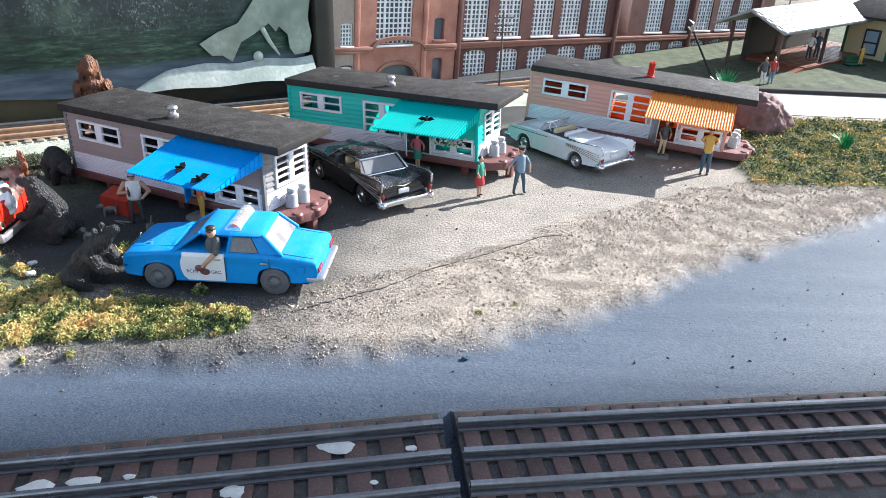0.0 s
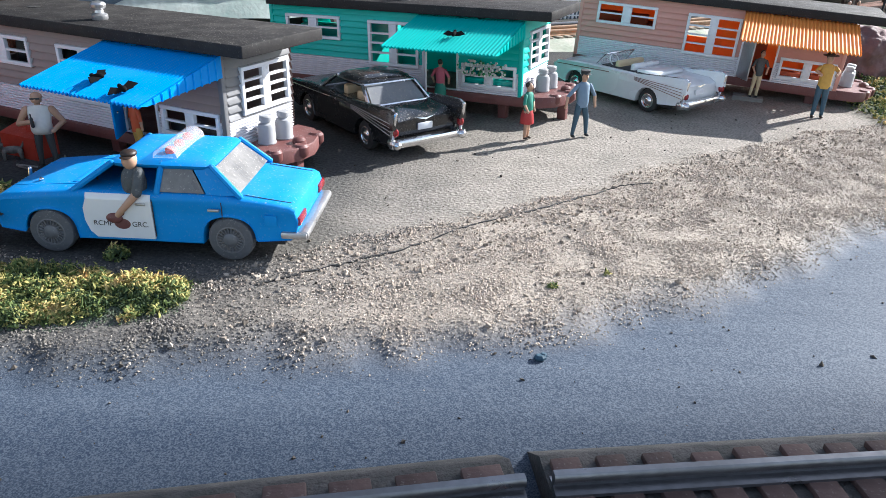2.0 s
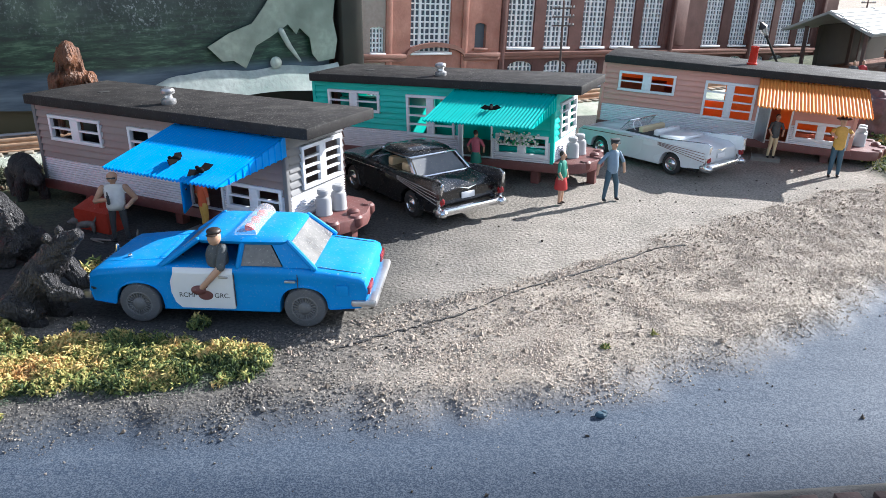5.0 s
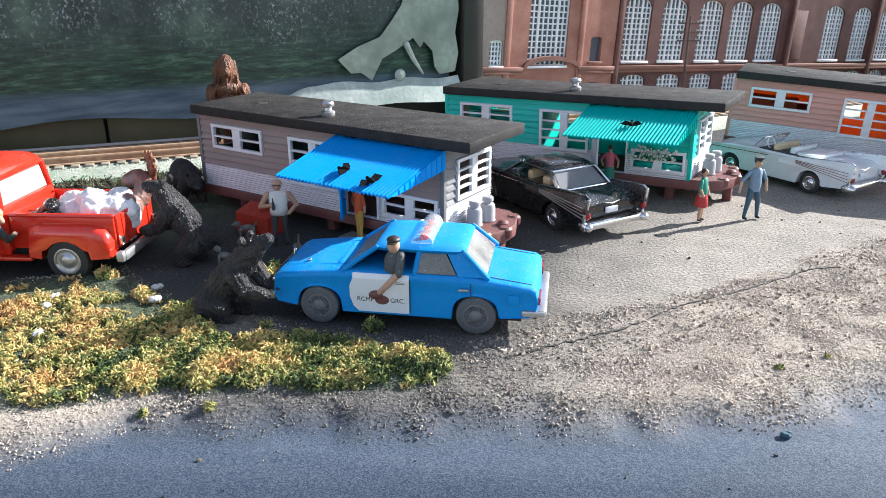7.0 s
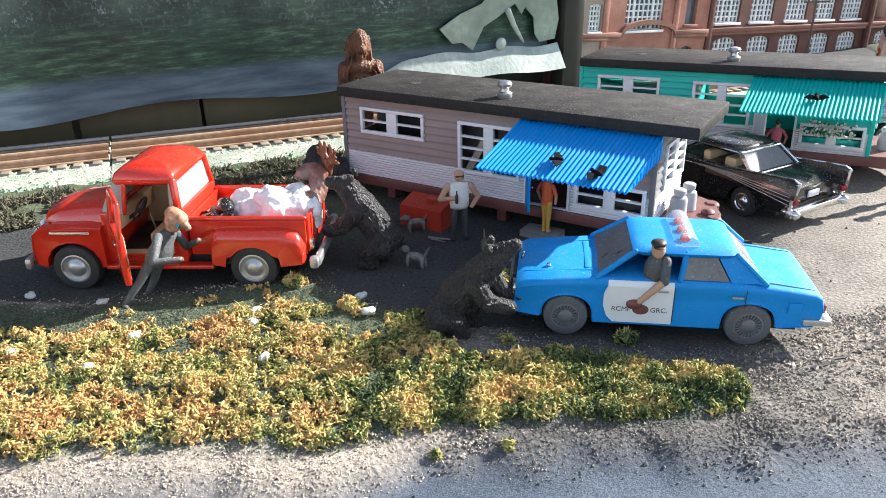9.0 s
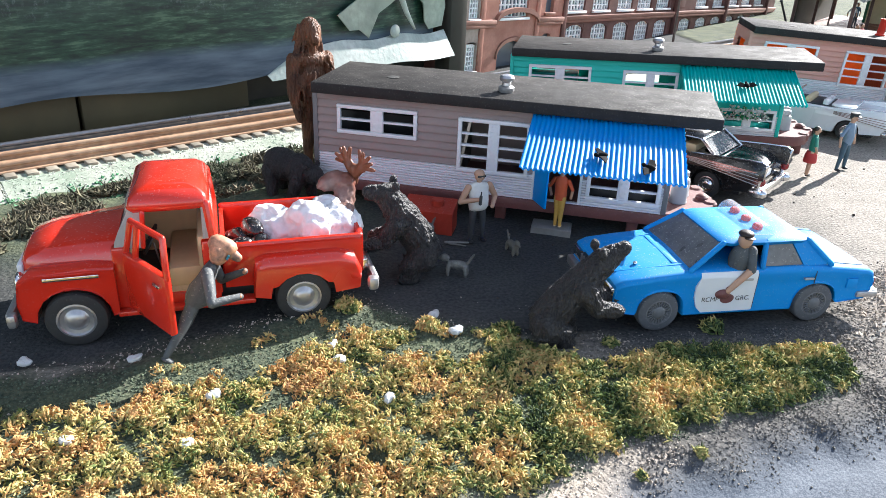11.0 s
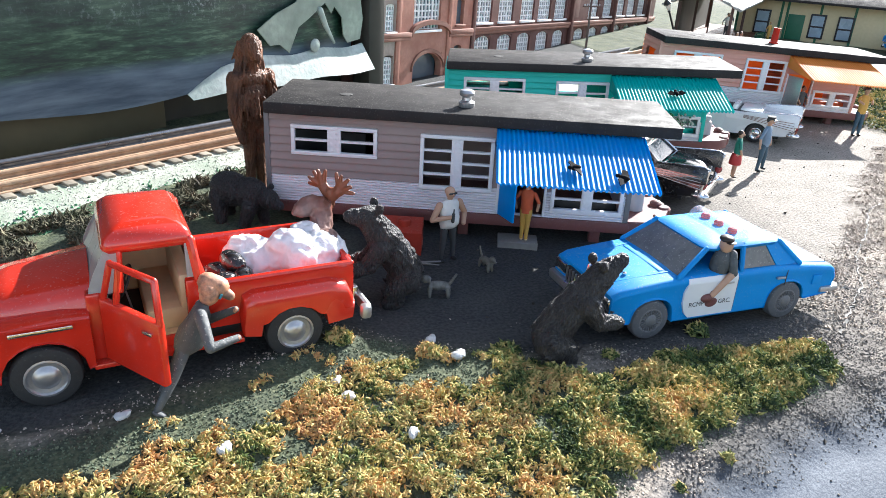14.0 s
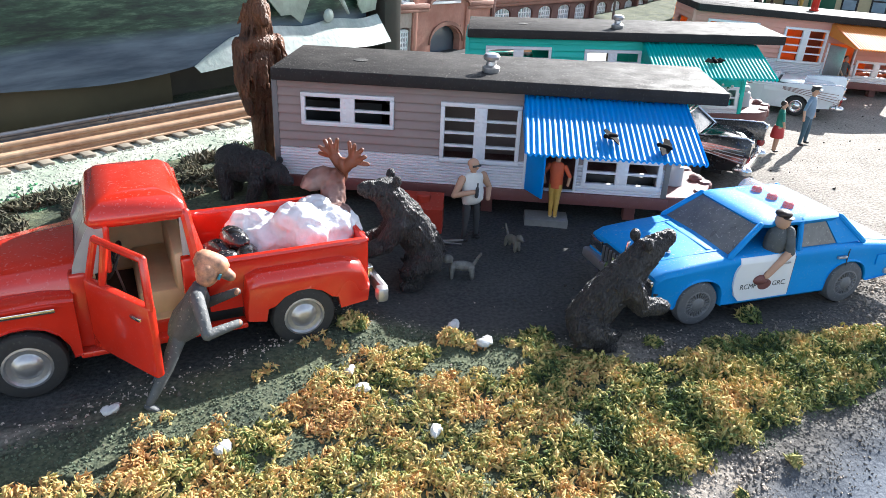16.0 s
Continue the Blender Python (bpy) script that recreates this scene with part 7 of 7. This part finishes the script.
SLOPE = pose(0, 0, 0, 14.1, 0, 0)
for tr, x, y, yaw, sd in ((TR_A, 0.163, -0.040, 200, 1), (TR_A, 0.1855, -0.0465, 160, 2), (TR_B, 0.1665, -0.034, 100, 3)):
    bat(tr @ Matrix.Translation((x, y, 0.0660 + (y + 0.002) * 0.2515)) @ SLOPE @ pose(0, 0, 0, 0, 0, yaw) @ Matrix.Scale(0.85, 4), sd)

# white flowers under the teal trailer's window
rng = random.Random(3)
s = Shape()
for i in range(150):
    c = Vector((0.173 + rng.gauss(0, 0.0085), -0.0045 + rng.uniform(-0.003, 0.002), 0.0285 + abs(rng.gauss(0, 0.0042))))
    s.ball(c, (rng.uniform(0.0005, 0.0011),) * 3, 0 if rng.random() < 0.7 else 1, seg=6, rings=4)
tagged(part("flower_box", s, [flower_white, leaf_green], None, "", TR_B), "white flowers in a window box", "flowers")

# load in the truck
s = Shape()
rng = random.Random(8)
for i in range(12):
    x = rng.uniform(-0.017, 0.015)
    s.ball((x, rng.uniform(-0.011, 0.011), 0.010 + rng.uniform(-0.004, 0.007) - 0.25 * abs(x)), (rng.uniform(0.008, 0.012), rng.uniform(0.007, 0.010), rng.uniform(0.006, 0.011)), seg=12, rings=8)
ob = part("plastic_bag", s, bag_white, None, "", PICKUP @ Matrix.Translation((-0.0485, -0.001, 0.0225)))
merged(ob, 0.0008, 0.0042, 0.0065)
tex = bpy.data.textures.new("creases", "VORONOI")
tex.noise_scale, tex.distance_metric = 0.0045, "DISTANCE"
d = ob.modifiers.new("creases", "DISPLACE")
d.texture, d.strength, d.mid_level = tex, 0.0016, 0.5
tagged(ob, "crumpled white plastic bag in the truck bed", "plastic bag")
for x, y, z, a in ((-0.0195, 0.013, 0.0300, 20), (-0.0280, 0.011, 0.0300, 75), (-0.0200, 0.002, 0.0300, -30), (-0.0255, 0.004, 0.0345, 110), (-0.0320, 0.015, 0.0275, 10)):
    s = Shape()
    s.ball((0, 0, 0), (0.0070, 0.0046, 0.0042), seg=12, rings=8)
    s.ball((0.004, 0.001, 0.001), (0.003, 0.0024, 0.0022), seg=10, rings=7)
    tagged(part("dark_lump", s, black_paint, None, "", PICKUP @ Matrix.Translation((x, y, z)) @ pose(0, 0, 0, 0, 10, a)), "shiny black lump in the truck bed", "cargo", "black lumps")
MOOSE = PICKUP @ Matrix.Translation((-0.0712, -0.010, 0.0205))
s = Shape()
s.ball((0.007, 0.006, 0.010), (0.0080, 0.0120, 0.0085), 0)
s.ball((0.004, 0.010, 0.013), (0.0050, 0.0065, 0.0080), 0)
s.limb((0.003, -0.004, 0.014), (0.001, -0.009, 0.0240), 0.0055, 0.0046, 0)
s.ball((0.0075, -0.0095, 0.0245), (0.0080, 0.0042, 0.0040), 0, rot=pose(0, 0, 0, 0, 18, 10))
body = merged(part("moose", s, carcass, None, "", MOOSE), 0.0007, 0.0022, 0.004)
tagged(body, "mottled brown moose figurine lying in the truck bed", "animal figurine", "animal figurines")
s = Shape()
s.limb((-0.003, -0.0095, 0.0265), (-0.0035, -0.0095, 0.0330), 0.0020, 0.0024)
for sd in (-1, 1):
    palm = Vector((-0.0035 + sd * 0.0042, -0.0095, 0.0345))
    s.limb((-0.0033, -0.0095, 0.0295), palm, 0.0022, 0.0022)
    s.ball(palm, (0.0034, 0.0015, 0.0028), rot=pose(0, 0, 0, 0, -sd * 35, 0))
    for q in range(5):
        a = math.pi / 2 - sd * (-0.15 + 0.42 * q)
        s.limb(palm, palm + Vector((0.0080 * math.cos(a), 0.0010 * (q % 2), 0.0078 * math.sin(a))), 0.0013, 0.0009, seg=8)
antlers = merged(part("antlers", s, antler_brown, body, "reddish brown antlers", Matrix.Translation((-0.0035, -0.0095, -0.003)) @ pose(0, 0, 0, 0, 0, -55) @ Matrix.Translation((0.0035, 0.0095, 0))), 0.0005, 0.0004, 0.003)

# ---- loose ground cover ----
flock_grit = material("flock_grit", (0.115, 0.14, 0.085), 0.9, vary=0.3, scale=300, bump=0.0, second=(0.06, 0.085, 0.06), island=0.5)
scrub_mix = material("scrub_mix", (0.12, 0.10, 0.06), 0.9, vary=0.4, scale=300, bump=0.0, second=(0.05, 0.065, 0.035), island=0.7)
BIT_V = np.array([(1, 0, 0), (-1, 0, 0), (0, 1, 0), (0, -1, 0), (0, 0, 1), (0, 0, -1)], float)
BIT_F = np.array([(0, 2, 4), (2, 1, 4), (1, 3, 4), (3, 0, 4), (2, 0, 5), (1, 2, 5), (3, 1, 5), (0, 3, 5)])


def scatter(name, places, sizes, mat, label, category, seed, jag=0.45, long=1.0):
    """One mesh of many small rough bits."""
    r = np.random.RandomState(seed)
    n = len(places)
    v = BIT_V[None] * (1 + jag * r.uniform(-1, 1, (n, 6, 1))) + jag * 0.4 * r.uniform(-1, 1, (n, 6, 3))
    v[:, :, 0] *= long
    q = r.normal(size=(n, 4))
    q /= np.linalg.norm(q, axis=1)[:, None]
    w, x, y, z = q.T
    rot = np.stack([1 - 2 * (y * y + z * z), 2 * (x * y - z * w), 2 * (x * z + y * w), 2 * (x * y + z * w), 1 - 2 * (x * x + z * z), 2 * (y * z - x * w), 2 * (x * z - y * w), 2 * (y * z + x * w), 1 - 2 * (x * x + y * y)], 1).reshape(n, 3, 3)
    v = np.einsum("nij,nkj->nki", rot, v) * np.array(sizes)[:, None, None] + np.array(places)[:, None, :]
    f = BIT_F[None] + (np.arange(n) * 6)[:, None, None]
    me = bpy.data.meshes.new(name)
    me.from_pydata(v.reshape(-1, 3).tolist(), [], f.reshape(-1, 3).tolist())
    me.materials.append(mat)
    return tagged(new(name, me), label, category, kind="stuff")


rng = random.Random(21)
places, sizes = [], []
tufts = 0
while tufts < 6800:         # curled tufts with bare flock between them
    x = rng.uniform(-0.60, -0.045)
    lo, hi = along(MOSS_LOW, x) - 0.004, along(MOSS_TOP, x) + 0.004
    y = rng.uniform(lo, hi)
    if regions(x, y)[2] < 0.35 + 0.4 * rng.random():
        continue
    bare = smoothstep(0.034, 0.006, hi - y) * smoothstep(-0.17, -0.22, x)
    c = noise.noise((x * 70, y * 70, 9.0)) + 0.5 * noise.noise((x * 170, y * 170, 4.0)) - 0.9 * bare
    if c < -0.55 + 0.45 * rng.random():
        continue
    tufts += 1
    front = smoothstep(0.045, 0.0, y - lo)
    r = rng.uniform(0.0010, 0.0030) * (1.0 + 0.35 * max(0.0, c))
    h = r * rng.uniform(0.7, 1.5) + 0.0055 * max(0.0, c) * (0.8 + 0.7 * front)
    z = ground_height(x, y)
    for i in range(int(10 + 6000 * r)):
        a, up = rng.uniform(0, 2 * math.pi), rng.random() ** 0.8
        q = r * math.sqrt(max(0.0, 1 - up * up)) * rng.uniform(0.45, 1.3)
        places.append((x + q * math.cos(a), y + q * math.sin(a), z + h * up * rng.uniform(0.5, 1.25)))
        sizes.append(rng.uniform(0.00018, 0.00052))
for cx, cy, r, hh in ((-0.0940, 0.3965, 0.0050, 0.007), (-0.2500, 0.4300, 0.0060, 0.008), (-0.1240, 0.3800, 0.005, 0.006), (-0.0580, 0.3640, 0.006, 0.009), (-0.0690, 0.3600, 0.007, 0.008), (-0.1440, 0.3900, 0.003, 0.004), (-0.140, 0.322, 0.002, 0.003), (-0.164, 0.316, 0.0015, 0.002), (0.083, 0.385, 0.0014, 0.0015), (0.106, 0.398, 0.001, 0.001), (-0.185, 0.405, 0.006, 0.006), (-0.218, 0.410, 0.005, 0.006)):
    for i in range(int(50000 * r)):
        a, q = rng.uniform(0, 6.28), r * math.sqrt(rng.random())
        x, y = cx + q * math.cos(a), cy + q * math.sin(a)
        places.append((x, y, ground_height(x, y) + rng.random() * hh * (1 - q / r * 0.7)))
        sizes.append(rng.uniform(0.0003, 0.0006))
for i in range(220):        # moss stuffed into the car's grille
    places.append((-0.1475 + rng.gauss(0, 0.0012), 0.4110 + rng.gauss(0, 0.0035), 0.0185 + rng.gauss(0, 0.0022)))
    sizes.append(rng.uniform(0.0004, 0.0008))
scatter("moss", places, sizes, moss_bits, "yellow-green and ochre lichen moss clumps", "moss", 4, 0.6, 2.9)
places, sizes = [], []
while len(places) < 45000:
    x = rng.uniform(-0.60, -0.05)
    y = rng.uniform(along(MOSS_LOW, x) - 0.008, along(MOSS_TOP, x) + 0.005)
    if regions(x, y)[2] < 0.6 * rng.random():
        continue
    places.append((x, y, ground_height(x, y) + 0.0003 * rng.random()))
    sizes.append(rng.uniform(0.00022, 0.00050))
scatter("flock", places, sizes, flock_grit, "grey-green flock grit under the moss", "ground cover", 14, 0.4, 1.2)
places, sizes = [], []
while len(places) < 36000:
    x, y = rng.uniform(0.325, 0.80), rng.uniform(0.62, 0.89)
    if regions(x, y)[2] < 0.5 * rng.random() + 0.3:
        continue
    c = noise.noise((x * 55, y * 55, 2.0))
    places.append((x, y, ground_height(x, y) + rng.random() * (0.002 + 0.010 * max(0.0, c))))
    sizes.append(rng.uniform(0.0004, 0.0010))
scatter("turf", places, sizes, moss_bits, "olive green turf and scrub", "turf", 5, 0.6, 1.8)
places, sizes = [], []
while len(places) < 16000:
    x, y = rng.uniform(-0.60, -0.20), rng.uniform(0.46, 0.66)
    if noise.noise((x * 50, y * 50, 6.0)) < -0.1 or not -0.06 < y - 0.574 - (x + 0.396) * 0.67 < 0.004 or (TR_A.inverted() @ Vector((x, y, 0))).y > -0.03 and x > -0.25:
        continue
    places.append((x, y, ground_height(x, y) + rng.random() * 0.003))
    sizes.append(rng.uniform(0.0003, 0.0009))
scatter("scrub", places, sizes, scrub_mix, "dark scrub and twigs below the track", "scrub", 6, 0.6, 5.0)
places, sizes = [], []
while len(places) < 30000:
    u, v = rng.uniform(0.30, 0.72), rng.uniform(-0.043, -0.004)
    if v > -0.0135 and (u % 0.0115) < 0.0068:
        continue
    p = BK @ Vector((u, v, 0.0078 if v > -0.014 else 0.0078 - (-0.014 - v) * 0.40))
    places.append((p.x, p.y, p.z))
    sizes.append(rng.uniform(0.0004, 0.0009))
scatter("ballast_grit", places, sizes, ballast_green, "pale green sprayed ballast grit", "ballast", 9, 0.4, 1.1)
places, sizes = [], []
while len(places) < 9000:
    u, v = rng.uniform(0.20, 0.80), -0.018 - 0.036 * math.sqrt(rng.random())
    if rng.random() > smoothstep(-0.020, -0.044, v + 0.012 * noise.noise((u * 40, v * 40, 3.0))):
        continue
    p = BK @ Vector((u, v, max(0.0, 0.0080 - (-0.014 - v) * 0.40) + 0.0006))
    places.append((p.x, p.y, p.z))
    sizes.append(rng.uniform(0.0005, 0.0012))
scatter("green_grit", places, sizes, ballast_moss, "bright green flock at the foot of the ballast", "ballast", 10, 0.4, 1.1)
places, sizes = [], []
while len(places) < 135000:
    x = rng.uniform(-0.45, 0.62)
    y = rng.uniform(along(ROAD_EDGE, x) - 0.03, along(LOT_EDGE, x) + 0.035)
    d = regions(x, y)[0]
    lump = noise.noise((x * 60, y * 60, 11.0))
    if rng.random() > d * (0.45 + 0.55 * smoothstep(-0.04, 0.05, x)) * (0.7 + 0.6 * lump) + 0.0015:
        continue
    places.append((x, y, ground_height(x, y) + 0.0006 * rng.random() * max(0.0, lump + 0.2)))
    sizes.append(0.00020 + (0.00034 + 0.0005 * max(0.0, lump)) * rng.random() ** 3)
# darker damp grit beside the moss, pale dry grit beyond
damp = [p[0] - 0.35 * max(0.0, p[1] - 0.40) + 0.03 * noise.noise((p[0] * 40, p[1] * 40, 2.0)) + rng.gauss(0, 0.022) < -0.005 and p[0] + rng.gauss(0, 0.02) > -0.155 for p in places]
for name, wet_side, mat, label, seed in (("gravel", False, pebble, "loose beige grit and small stones", 7), ("damp_gravel", True, pebble_grey, "dark damp grit beside the moss", 13)):
    pick = [i for i in range(len(places)) if damp[i] == wet_side]
    scatter(name, [places[i] for i in pick], [sizes[i] for i in pick], mat, label, "gravel", seed, 0.35, 1.1)
places, sizes = [], []
while len(places) < 2600:
    x = rng.uniform(-0.05, 0.60)
    y = rng.uniform(along(ROAD_EDGE, x) - 0.01, along(LOT_EDGE, x) + 0.012)
    q = (y - along(ROAD_EDGE, x)) / (along(LOT_EDGE, x) - along(ROAD_EDGE, x) + 1e-6)
    if regions(x, y)[0] < 0.5 or rng.random() > 0.25 + 0.75 * smoothstep(0.25, 0.7, q) + 0.4 * noise.noise((x * 60, y * 60, 11.0)):
        continue
    places.append((x, y, ground_height(x, y) + 0.0003))
    sizes.append(0.0005 + 0.0008 * rng.random() ** 3)
scatter("clods", places, sizes, clod_tan, "crumbly tan clods of earth", "clods", 15, 0.45, 1.2)
places, sizes = [], []
while len(places) < 1600:
    x, y = rng.uniform(-0.45, 0.60), rng.uniform(0.26, 0.66)
    places.append((x, y, ground_height(x, y) + 0.0002))
    sizes.append(0.0002 + 0.0008 * rng.random() ** 4)
scatter("crumbs", places, sizes, crumb_brown, "dark crumbs strewn over road and lot", "crumbs", 8, 0.4, 1.3)
rng = random.Random(31)
for x, y in ((-0.255, 0.389), (-0.214, 0.418), (-0.207, 0.403), (-0.240, 0.361), (-0.332, 0.398), (-0.301, 0.370), (-0.307, 0.345), (-0.258, 0.398), (-0.372, 0.402), (-0.40, 0.36), (-0.344, 0.352)):
    s = Shape()
    for i in range(3):
        s.ball((rng.uniform(-0.0015, 0.0015), rng.uniform(-0.001, 0.001), 0.0008), (rng.uniform(0.0016, 0.0030), rng.uniform(0.0012, 0.0022), rng.uniform(0.0009, 0.0016)), seg=7, rings=5, rot=pose(0, 0, 0, rng.uniform(-30, 30), rng.uniform(-30, 30), rng.uniform(0, 180)))
    tagged(part("quartz_stone", s, stone_white, None, "", Matrix.Translation((x, y, ground_height(x, y) + 0.0022)), smooth=20), "white translucent stone among the moss", "stone", "white stones")
s = Shape()
s.ball((0, 0, 0.001), (0.0024, 0.0016, 0.0013), seg=7, rings=5)
s.ball((0.0012, 0.0006, 0.0016), (0.0014, 0.0010, 0.0010), seg=7, rings=5)
tagged(part("dark_stone", s, cloth_denim, None, "", Matrix.Translation((0.0755, 0.3440, ground_height(0.0755, 0.344))), smooth=20), "single dark chip lying on the road", "stone")

# ---- crack along the edge of the lot ----
rng = random.Random(17)
line = [(-0.031, 0.376), (-0.005, 0.394), (0.021, 0.411), (0.050, 0.441), (0.088, 0.467), (0.128, 0.500), (0.150, 0.508)]
s = Shape()
rows = []
for (a, b), (c, d) in zip(line, line[1:]):
    n = max(2, int(math.hypot(c - a, d - b) / 0.003))
    for i in range(n):
        q = i / n
        x, y = a + (c - a) * q + rng.uniform(-0.0006, 0.0006), b + (d - b) * q + rng.uniform(-0.0008, 0.0008)
        w = 0.0007 * rng.uniform(0.1, 1.3)
        z = ground_height(x, y)
        rows.append([(x, y - w, z - 0.002), (x, y + w, z - 0.002), (x, y + w, z + 0.0005), (x, y - w, z + 0.0005)])
s.loft(rows)
tagged(part("crack", s, rubber), "thin dark crack along the dirt edge", "crack", kind="structure")

# ---- unseen slab, added towards the sun to shade the road ----
s = Shape()
s.box((-7, -1.3, 0), (7, 0, 0.05))
EDGE = Vector((0.0, 0.298, 0.0)) + 6.0 * Vector((math.cos(SUN_AZ) * math.cos(SUN_EL), math.sin(SUN_AZ) * math.cos(SUN_EL), math.sin(SUN_EL)))
tagged(part("porch_roof", s, dark_board, None, "", Matrix.Translation(EDGE) @ pose(0, 0, 0, 0, 0, 8)), "unseen dark slab added to shade the road", "roof", kind="structure")
